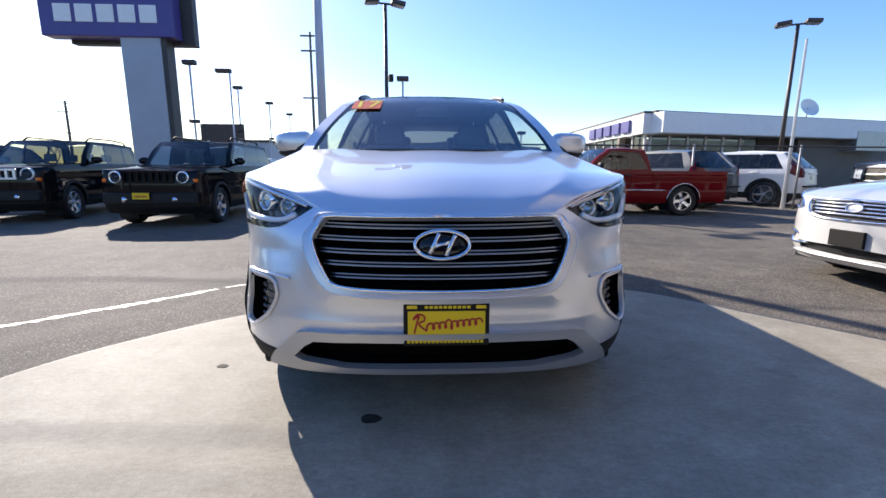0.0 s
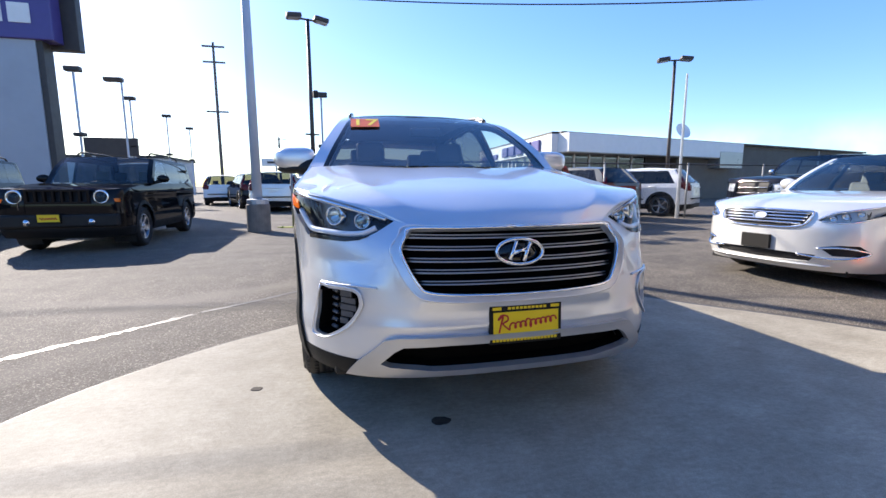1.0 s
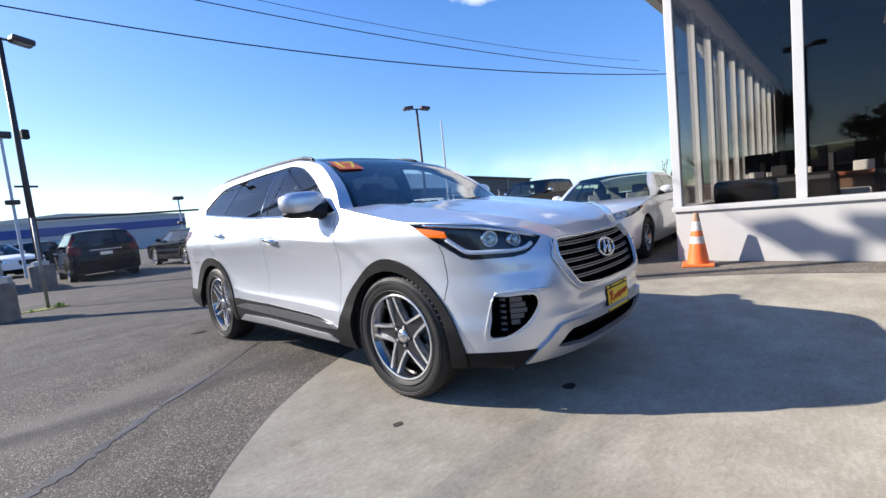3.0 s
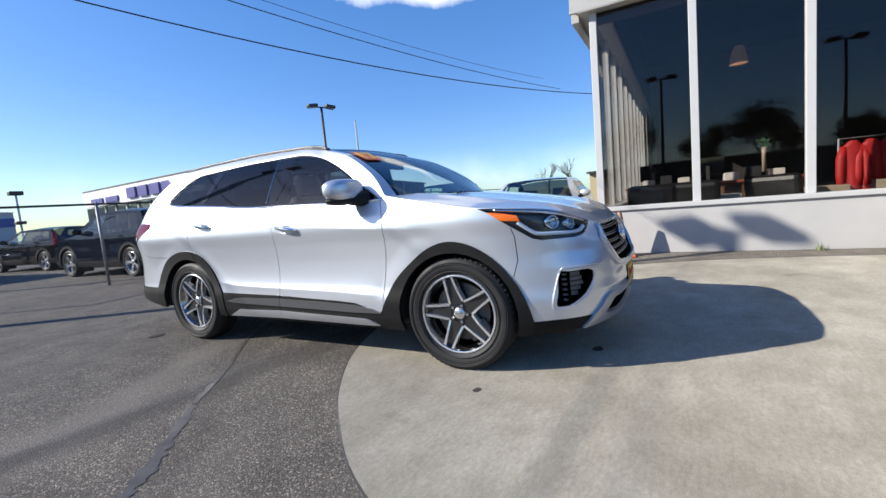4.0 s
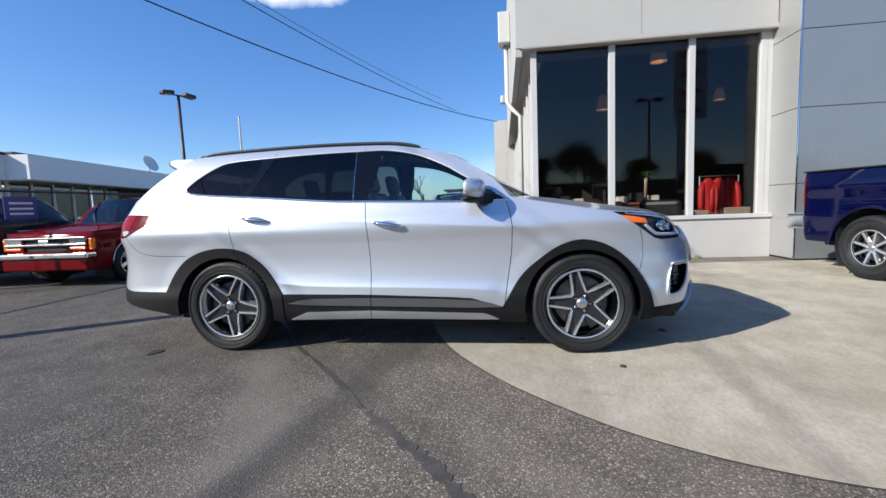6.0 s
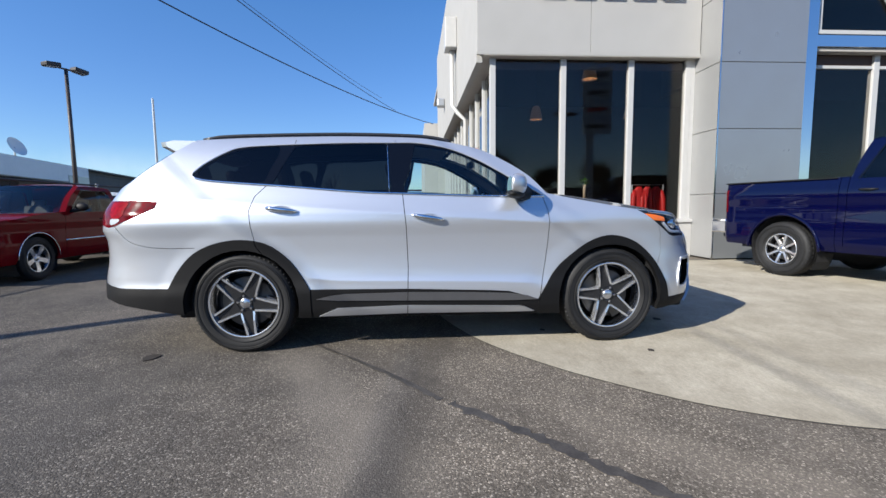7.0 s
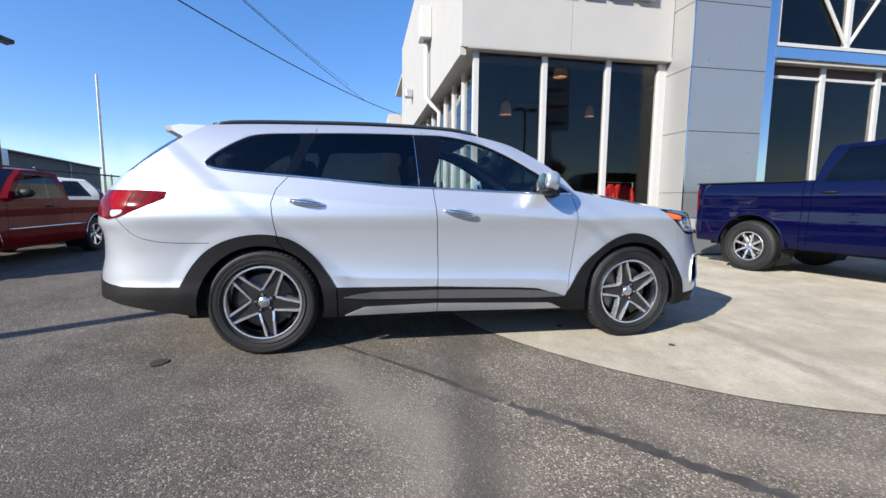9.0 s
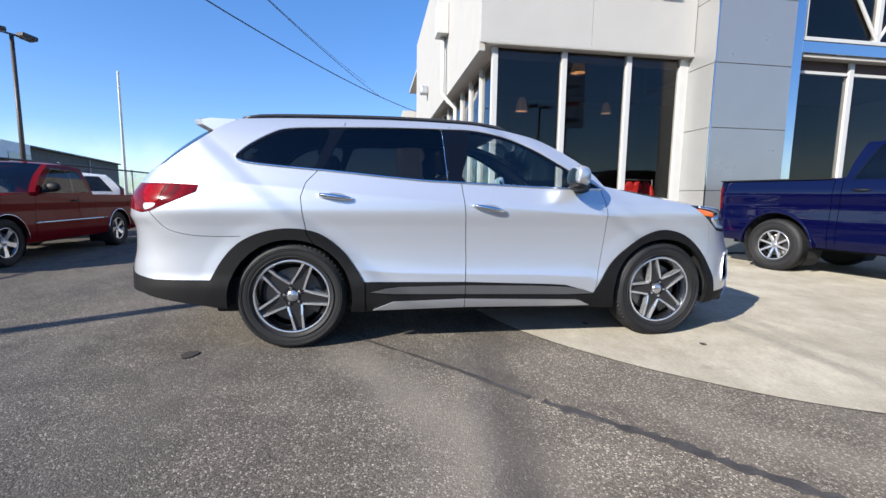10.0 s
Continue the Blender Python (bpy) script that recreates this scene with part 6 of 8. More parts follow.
    for sd in both:
        part("roof_side", roof.mesh("roof_side", SILVER, min(sd * 0.80, sd), max(sd * 0.80, sd), 0, 1, 8, 30), SILVER, SUV)
        ts = np.linspace(0.0, 0.97, 26)
        rail = roof.points(np.full(26, sd * 0.93), ts)
        lift = np.minimum(1, np.minimum((ts + 0.02) / 0.07, (0.99 - ts) / 0.10)) ** 0.7 * 0.024
        part("roof_rail", strip_mesh("roof_rail", (rail + np.stack([0 * lift, 0 * lift, lift - 0.004], 1)).tolist(), None, 0.0105, RAIL_DARK, 8), RAIL_DARK, SUV, "dark roof rail")
        part("rail_foot", strip_mesh("rail_foot", (rail + np.stack([0 * lift, 0 * lift, lift * 0.3], 1)).tolist(), None, 0.009, PIANO, 6), PIANO, SUV)
    part("rear_window", hatch.mesh("rear_window", GLASS_DARK, -0.93, 0.93, 0.05, 0.98, 24, 16, 0.0), GLASS_DARK, SUV, "dark rear window glass")
    for sd in both:
        part("d_pillar", hatch.mesh("d_pillar", PIANO, min(sd * 0.93, sd), max(sd * 0.93, sd), 0, 1, 4, 16, 0, 0.02), PIANO, SUV, "gloss black rear pillar")
    # roof spoiler
    ys = [(-0.62, 3.43), (-0.56, 3.50), (-0.3, 3.545), (0, 3.555), (0.3, 3.545), (0.56, 3.50), (0.62, 3.43)]
    bm = bmesh.new()
    rows = []
    for x, y in ys:
        zr = 1.632 - 0.03 * (abs(x) / 0.62) ** 2
        rows.append([bm.verts.new(p) for p in ((x, 3.20, zr + 0.010), (x, y - 0.06, zr + 0.014), (x, y, zr + 0.002), (x, y - 0.008, zr - 0.034), (x, y - 0.10, zr - 0.085), (x, 3.24, zr - 0.05))])
    for a, b in zip(rows, rows[1:]):
        for i in range(6):
            bm.faces.new((a[i], a[(i + 1) % 6], b[(i + 1) % 6], b[i]))
    bm.faces.new(rows[0][::-1])
    bm.faces.new(rows[-1])
    bmesh.ops.recalc_face_normals(bm, faces=bm.faces)
    part("roof_spoiler", bm, SILVER, SUV)
    # bright window line
    for sd in both:
        for line, r in ((dlo_top, 0.007), (dlo_low, 0.009)):
            p = sh.points([q[0] for q in line], [q[1] for q in line], 0.002) * (sd, 1, 1)
            part("window_trim", strip_mesh("window_trim", p.tolist(), None, r, CHROME if r > 0.007 else SATIN, 6), CHROME, SUV, "bright window trim")
        line = [Y(1.705 + 0.02 * k / 8, 1.20 + 0.39 * k / 8) for k in range(9)]
        p = sh.points([q[0] for q in line], [q[1] for q in line], 0.001) * (sd, 1, 1)
        part("pillar_trim", strip_mesh("pillar_trim", p.tolist(), None, 0.003, CHROME, 5), CHROME, SUV)
    for line, r, o, mat in ((grille_in, 0.006, 0.014, CHROME), (grille_out, 0.005, 0.012, SATIN)):
        line = rounded(line, 4, False)
        pts = sh.points([q[0] for q in line], [q[1] for q in line], o)
        part("grille_bead", strip_mesh("grille_bead", np.concatenate([pts, (pts * (-1, 1, 1))[::-1][1:]]).tolist(), None, r, mat, 8), mat, SUV, "bright grille edge")
    for sd in both:
        pts = sh.points([q[0] for q in fog_out], [q[1] for q in fog_out], 0.006) * (sd, 1, 1)
        part("fog_bezel_edge", strip_mesh("fog_bezel_edge", pts.tolist() + [pts[0].tolist()], None, 0.0045, SATIN, 8), SATIN, SUV, "satin silver lamp bezel edge")
    # grille bars in pairs
    for k, z in enumerate((0.845, 0.800, 0.755, 0.712, 0.668)):
        half = float(np.interp(z, [0.64, 0.668, 0.74, 0.805, 0.85, 0.884], [0.38, 0.415, 0.46, 0.489, 0.474, 0.452])) + 0.004
        for dz, r in ((0.0065, 0.0026), (-0.0060, 0.0038)):
            xs = np.linspace(0, half, 16)
            p = sh.points([sh.at_x(x) for x in xs], np.full(16, z + dz) - 0.012 * (xs / 0.49) ** 2 * -0.6, -0.022)
            q = np.concatenate([(p * (-1, 1, 1))[::-1], p[1:]])
            part("grille_bar", strip_mesh("grille_bar", q.tolist(), None, r, GRILLE_BAR, 6), GRILLE_BAR, SUV, "slim satin grille bar")
        p = sh.points([sh.at_x(x) for x in xs], np.full(16, z) + 0.007 * (xs / 0.49) ** 2, -0.034)
        q = np.concatenate([(p * (-1, 1, 1))[::-1], p[1:]])
        part("grille_slat", strip_mesh("grille_slat", q.tolist(), None, 0.009, MATTE_BLACK, 6), MATTE_BLACK, SUV)
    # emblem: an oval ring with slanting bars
    m = pose(0, -0.905, 0.787, 90 - 14)
    badge = part("badge", lathe(bmesh.new(), [(0.0, -0.010), (0.90, -0.010), (1.0, -0.018)], 40, "z", m=m @ Matrix.Diagonal((0.104, 0.056, 1, 1))), PIANO, SUV, "oval chrome badge", True)
    ring = [(m @ Vector((0.100 * math.cos(a), 0.052 * math.sin(a), 0))) for a in np.linspace(0, 2 * math.pi, 49)]
    part("badge_ring", tube(bmesh.new(), ring, 0.0075, 10, False), CHROME, badge, smooth=True)
    for x in (-0.030, 0.030):
        part("badge_bar", tube(bmesh.new(), [m @ Vector((x - 0.016, -0.040 + 0.008 * (x < 0), 0)), m @ Vector((x, 0, 0.004)), m @ Vector((x + 0.018, 0.040 - 0.006 * (x > 0), 0))], [0.010, 0.008, 0.010], 8), CHROME, badge, smooth=True)
    part("badge_bar", tube(bmesh.new(), [m @ Vector((-0.028, -0.006, 0.002)), m @ Vector((0.0, 0.002, 0.005)), m @ Vector((0.028, 0.008, 0.002))], [0.010, 0.006, 0.010], 8), CHROME, badge, smooth=True)
    # number plate with its frame; writing as bars
    m = pose(0.015, -0.945, 0.497, 90 - 3)
    plate = part("number_plate", box(bmesh.new(), -0.158, -0.080, -0.012, 0.158, 0.080, 0.006, 0.004, m), PLATE_BLACK, SUV, "black dealer plate frame")
    part("plate_face", box(bmesh.new(), -0.142, -0.046, 0.0065, 0.142, 0.052, 0.0085, m=m), PLATE_YELLOW, plate, "yellow plate card")
    for x0, x1, y0, y1, mat in (*[(x, x + 0.0125, 0.0615, 0.0715, PLATE_YELLOW) for x in np.arange(-0.080, 0.075, 0.0172)], *[(x, x + 0.0105, -0.0685, -0.0575, PLATE_YELLOW) for x in np.arange(-0.145, 0.138, 0.0150)], (-0.145, -0.108, 0.061, 0.073, PLATE_YELLOW), (0.108, 0.145, 0.061, 0.073, PLATE_YELLOW)):
        part("frame_lettering", box(bmesh.new(), x0, y0, 0.0065, x1, y1, 0.0078, m=m), mat, plate)
    big = [(-0.118, -0.030), (-0.110, 0.004), (-0.102, 0.034), (-0.122, 0.022), (-0.108, 0.040), (-0.084, 0.036), (-0.082, 0.018), (-0.102, 0.006), (-0.088, -0.010), (-0.072, -0.022)]
    loops = [(-0.070 + 0.195 * k / 150 - 0.0075 * math.sin(2 * math.pi * k / 17), -0.006 + 0.020 * k / 150 - (0.0115 + 0.007 * (54 < k < 72)) * math.cos(2 * math.pi * k / 17)) for k in range(151)]
    for stroke_pts in (rounded(big, 6, False), loops):
        part("red_script", tube(bmesh.new(), [m @ Vector((x, y, 0.0095)) for x, y in stroke_pts], 0.0036, 6), SCRIPT_RED, plate, "red flowing stroke")
    # fog lamps: stacked lights
    for sd in both:
        for k in range(6):
            z = 0.612 - k * 0.031
            p = sh.points(np.array([sh.at_y(-0.675), sh.at_x(0.765)]), np.array([z, z - 0.004]), -0.045) * (sd, 1, 1)
            part("daytime_lamp", tube(bmesh.new(), p.tolist(), 0.0085, 8), LAMP_SHADE, SUV, "small stacked lamp", True)
        for k, (xa, xb) in enumerate(((0.75, 0.700), (0.75, 0.685), (0.75, 0.680), (0.75, 0.695), (0.75, 0.715))):
            z = 0.606 - k * 0.029
            poly = [X(xa, z + 0.012), X(xb, z + 0.012), X(xb, z - 0.012), X(xa, z - 0.012)]
            vf, gf = cut_skin(poly, [], 0.03)
            part("lamp_facet", skin_mesh("lamp_facet", sh, vf, gf["rest"], LAMP_SHADE, -0.038 - 0.004 * (k % 2), 0.008, (sd,)), LAMP_SHADE, SUV, "dark grey lamp reflector")
        p = sh.points(np.array([sh.at_x(0.735)]), np.array([0.555]), -0.04)[0] * (sd, 1, 1)
        part("fog_lamp", lathe(bmesh.new(), [(0, 0.0), (0.024, 0.002), (0.030, 0.01), (0.033, 0.03)], 20, "y", m=Matrix.Translation(p) @ pose(0, 0, 0, 0, 0, sd * 30)), LENS, SUV, smooth=True)
        line = rounded([X(0.575, 0.652), X(0.64, 0.656), X(0.72, 0.655), Y(-0.66, 0.652)], 5, False)
        p = sh.points([q[0] for q in line], [q[1] for q in line], 0.004) * (sd, 1, 1)
        part("crease_trim", strip_mesh("crease_trim", p.tolist(), None, 0.005, SATIN, 6), SATIN, SUV)
        # headlight innards
        housing = skin_mesh("lamp_housing", sh, v, got["headlight"], LAMP_DARK, -0.075, 0, (sd,))
        lamp = part("lamp_housing", housing, LAMP_DARK, SUV, "dark headlight housing")
        rim = skin_mesh("lamp_rim", sh, v, got["headlight"], LAMP_DARK, 0.0, 0.08, (sd,))
        bm = bmesh.new()
        bm.from_mesh(rim)
        bmesh.ops.delete(bm, geom=[f for f in bm.faces if len(f.verts) == 3], context="FACES")
        part("lamp_rim", bm, LAMP_DARK, lamp)
        for x, z, r, turn in ((0.690, 0.906, 0.030, 24), (0.800, 0.926, 0.036, 36)):
            p = sh.points(np.array([sh.at_x(x)]), np.array([z]), -0.04)[0] * (sd, 1, 1)
            mm = Matrix.Translation(p) @ pose(0, 0, 0, 0, 0, sd * turn)
            part("projector", lathe(bmesh.new(), [(0.0, -0.012), (r * 0.5, -0.010), (r * 0.85, -0.001), (r * 0.9, 0.012)], 24, "y", m=mm), GLASS_CAR, lamp, "glass projector lens", True)
            part("projector_ring", lathe(bmesh.new(), [(r * 0.92, 0.012), (r * 0.98, -0.006), (r * 1.12, -0.008), (r * 1.3, 0.03)], 24, "y", m=mm), REFLECTOR, lamp, smooth=True)
            part("projector_bowl", lathe(bmesh.new(), [(r * 0.9, 0.014), (r * 0.5, 0.03), (0.0, 0.036)], 24, "y", m=mm), REFLECTOR, lamp, smooth=True)
        for line, r, mat, o in (([X(0.610, 0.882), X(0.655, 0.862), X(0.72, 0.856), X(0.808, 0.862), Y(-0.56, 0.868), Y(-0.52, 0.885), Y(-0.44, 0.945)], 0.0125, GUIDE, -0.012), ([X(0.57, 0.914), X(0.70, 0.949), X(0.815, 0.985), Y(-0.475, 1.008), Y(-0.30, 1.026)], 0.0095, REFLECTOR, -0.012)):
            line = rounded(line, 5, False)
            p = sh.points([q[0] for q in line], [q[1] for q in line], o) * (sd, 1, 1)
            part("light_guide", strip_mesh("light_guide", p.tolist(), None, r, mat, 6), mat, lamp, "bright light guide")
        mask = [X(0.625, 0.853), X(0.72, 0.842), X(0.81, 0.846), Y(-0.56, 0.850), Y(-0.56, 0.832), X(0.72, 0.828), X(0.665, 0.836)]
        vm, gm = cut_skin(mask, [], 0.03)
        part("lamp_mask", skin_mesh("lamp_mask", sh, vm, gm["rest"], LAMP_BLACK, 0.005, 0.006, (sd,)), LAMP_BLACK, lamp, "black lower lamp edge")
        amber = [Y(-0.44, 0.986), Y(-0.36, 1.003), Y(-0.262, 1.016), Y(-0.345, 0.962), Y(-0.455, 0.951)]
        va, ga = cut_skin(amber, [], 0.03)
        part("side_marker", skin_mesh("side_marker", sh, va, ga["rest"], AMBER, 0.004, 0.006, (sd,)), AMBER, lamp, "amber side marker")
        for name, poly, mat, words_ in (("tail_light_core", [Y(3.753, 1.132), Y(3.67, 1.136), Y(3.598, 1.134), Y(3.612, 1.09), Y(3.628, 1.03), Y(3.716, 1.026)], RED_BRIGHT, "bright red inner lens"),
                                        ("reversing_lens", [Y(3.722, 1.014), Y(3.66, 1.018), Y(3.640, 1.013), Y(3.655, 0.992), Y(3.712, 0.974)], LAMP_GREY, "clear reversing lens")):
            vt, gt = cut_skin(rounded(poly, 3), [], 0.03)
            part(name, skin_mesh(name, sh, vt, gt["rest"], mat, 0.0065, 0.004, (sd,)), mat, made.get(("tail_light", (sd,))), words_)
        # door handles and mirror
        for y0, y1, z0, z1 in ((2.615, 2.375, 1.088, 1.060), (1.535, 1.295, 1.024, 0.986)):
            ts = np.linspace(0, 1, 9)
            lift = 0.030 * np.sin(np.pi * ts) ** 0.5 + 0.006
            p = sh.points([sh.at_y(y0 + (y1 - y0) * a) for a in ts], z0 + (z1 - z0) * ts, 0.0)
            p = (p + np.stack([lift, 0 * lift, 0 * lift], 1)) * (sd, 1, 1)
            handle = part("door_handle", tube(bmesh.new(), p.tolist(), [0.008, 0.014, 0.016, 0.017, 0.017, 0.017, 0.016, 0.014, 0.008], 10), CHROME, made.get(("rear_door" if y0 > 2 else "front_door", (sd,))), "chrome door handle", True)
            pc = sh.points([sh.at_y((y0 + y1) / 2)], [(z0 + z1) / 2 - 0.006], -0.002)[0] * (sd, 1, 1)
            part("handle_recess", lathe(bmesh.new(), [(0.0, 0.0), (0.9, 0.0015), (1.0, 0.003)], 24, "x", m=Matrix.Translation(pc) @ Matrix.Diagonal((sd, 0.085, 0.034, 1))), SATIN, handle, smooth=True)
        mir = bmesh.new()
        bmesh.ops.create_uvsphere(mir, u_segments=28, v_segments=18, radius=1.0)
        for q in mir.verts:
            x, y, z = q.co
            q.co = (sd * (1.005 + 0.128 * np.sign(x) * abs(x) ** 0.62 * (1 if x > 0 else 1.25)), 0.765 + 0.075 * (y if y < 0 else 0.55 * y) + 0.045 * x, 1.240 + 0.080 * np.sign(z) * abs(z) ** 0.62 * (1.0 - 0.22 * x) + 0.008 * x)
        mirror = part("door_mirror", mir, SILVER, SUV, "silver door mirror", True)
        low = bmesh.new()
        bmesh.ops.create_uvsphere(low, u_segments=20, v_segments=12, radius=1.0)
        for q in low.verts:
            x, y, z = q.co
            q.co = (sd * (0.995 + 0.118 * x), 0.768 + 0.070 * y + 0.04 * x, 1.172 + 0.035 * z)
        part("mirror_base", low, MATTE_BLACK, mirror, "black mirror underside", True)
        part("mirror_arm", tube(bmesh.new(), [(sd * 0.845, 0.66, 1.175), (sd * 0.92, 0.72, 1.175), (sd * 0.98, 0.76, 1.18)], [0.065, 0.05, 0.04], 10), MATTE_BLACK, mirror, smooth=True)
        part("mirror_glass", lathe(bmesh.new(), [(0, 0), (1, 0)], 24, "y", m=Matrix.Translation((sd * 1.0, 0.812, 1.235)) @ Matrix.Diagonal((0.10, 1, 0.066, 1))), REFLECTOR, mirror)
    # wheel housings
    for y in (0.0, 2.8):
        for sd in both:
            bm = bmesh.new()
            ring = [(0.43 * math.cos(a), 0.43 * math.sin(a)) for a in np.linspace(-0.12, math.pi + 0.12, 25)]
            a = [bm.verts.new((sd * 0.90, y + c, 0.365 + s)) for c, s in ring]
            b = [bm.verts.new((sd * 0.58, y + c, 0.365 + s)) for c, s in ring]
            for i in range(24):
                bm.faces.new((a[i], a[i + 1], b[i + 1], b[i]))
            bm.faces.new(b)
            part("wheel_housing", bm, CABIN, SUV)
    wm = wheel_meshes(0.377, 0.235, 0.258)
    put_wheel(SUV, wm, -0.80, 0, 0.375, 58, 2)
    put_wheel(SUV, wm, -0.80, 2.8, 0.375, 26)
    put_wheel(SUV, wm, 0.80, 0, 0.375, 26, 2, True)
    put_wheel(SUV, wm, 0.80, 2.8, 0.375, 10, 0, True)
    # floor, seats, dash and wheel inside
    part("underbody", boxed(-0.75, -0.70, 0.24, 0.75, 3.35, 0.32, 0.02), MATTE_BLACK, SUV)
    part("cabin_floor", boxed(-0.80, 0.3, 0.32, 0.80, 3.30, 0.5), CABIN, SUV)
    part("engine_bay", boxed(-0.6, -0.55, 0.30, 0.6, 0.35, 0.85), CABIN, SUV)
    part("dashboard", boxed(-0.76, 0.38, 0.75, 0.76, 0.85, 1.10, 0.06), CABIN, SUV)
    ringp = [Matrix.Translation((0.38, 0.98, 1.03)) @ pose(0, 0, 0, 65) @ Vector((0.185 * math.cos(a), 0.185 * math.sin(a), 0)) for a in np.linspace(0, 2 * math.pi, 33)]
    part("steering_wheel", tube(bmesh.new(), ringp, 0.016, 8, False), CABIN, SUV, smooth=True)
    for x, y in ((-0.38, 1.45), (0.38, 1.45), (-0.40, 2.35), (0.40, 2.35), (-0.36, 3.05), (0.36, 3.05)):
        seat = part("seat", boxed(x - 0.25, y - 0.42, 0.5, x + 0.25, y + 0.12, 0.72, 0.06), SEAT, SUV)
        part("seat_back", box(bmesh.new(), -0.24, -0.06, 0, 0.24, 0.06, 0.60, 0.05, Matrix.Translation((x, y + 0.08, 0.68)) @ pose(0, 0, 0, -14)), SEAT, seat)
        part("headrest", box(bmesh.new(), -0.13, -0.045, 0.60, 0.13, 0.045, 0.80, 0.04, Matrix.Translation((x, y + 0.08, 0.68)) @ pose(0, 0, 0, -14)), SEAT, seat)
    part("headliner", roof.mesh("headliner", HEADLINER, -0.9, 0.9, 0.02, 0.98, 16, 14, -0.04), HEADLINER, SUV, "pale grey headliner")
    part("rear_view_mirror", box(bmesh.new(), -0.12, -0.02, -0.035, 0.12, 0.02, 0.035, 0.012, pose(0, 0.98, 1.47)), CABIN, SUV)
    # year sticker on the screen
    u, t = np.array([-0.70]), np.array([0.66])
    p, pu, pt = screen.points(u, t)[0], screen.points(u + 0.03, t)[0], screen.points(u, t + 0.03)[0]
    ax, ay = Vector(pu - p).normalized(), Vector(pt - p).normalized()
    nz = ax.cross(ay).normalized()
    ay = nz.cross(ax)
    m = Matrix((ax, ay, nz)).transposed().to_4x4()
    m.translation = Vector(p) + nz * 0.006
    sticker = part("year_sticker", box(bmesh.new(), -0.105, -0.095, 0, 0.105, 0.095, 0.001, m=m), STICKER_RED, SUV, "orange year sticker")
    for k, digit in enumerate("17"):
        txt = bpy.data.curves.new("year", "FONT")
        txt.body, txt.size, txt.align_x, txt.align_y, txt.extrude, txt.offset = digit, 0.20, "CENTER", "CENTER", 0.0008, 0.003
        ob = new("sticker_digit", txt)
        ob.data.materials.append(STICKER_YELLOW)
        bpy.context.view_layer.update()
        me = bpy.data.meshes.new_from_object(ob.evaluated_get(bpy.context.evaluated_depsgraph_get()))
        bpy.data.objects.remove(ob)
        d = part("sticker_digit", me, None, sticker, f"yellow digit {digit}")
        d.matrix_local = m @ pose(-0.052 + 0.104 * k, 0, 0.002)


VOID = material("deep_black_plastic", (0.003, 0.003, 0.003), 0.8, spec=0.03)
# black sill plastic; the light it catches is put into a grey base
SILL_SHEEN = material("sill_plastic_sheen", (0.075, 0.075, 0.078), 0.38, spec=0.5, vary=0.1, scale=12)
RAIL_DARK = material("dark_rail", (0.03, 0.03, 0.032), 0.35)
STICKER_RED = material("sticker_red", (0.75, 0.13, 0.02), 0.4)
STICKER_YELLOW = material("sticker_yellow", (0.95, 0.72, 0.05), 0.4)
build_suv()
# ---------------------------------------------------------------- the other vehicles


def arch_poly(sh, y0, r, zc, grow=0.0):
    return [(sh.at_y(y0 + r * math.cos(a)), zc + r * math.sin(a)) for a in np.linspace(-0.9, math.pi + 0.9, 24)]


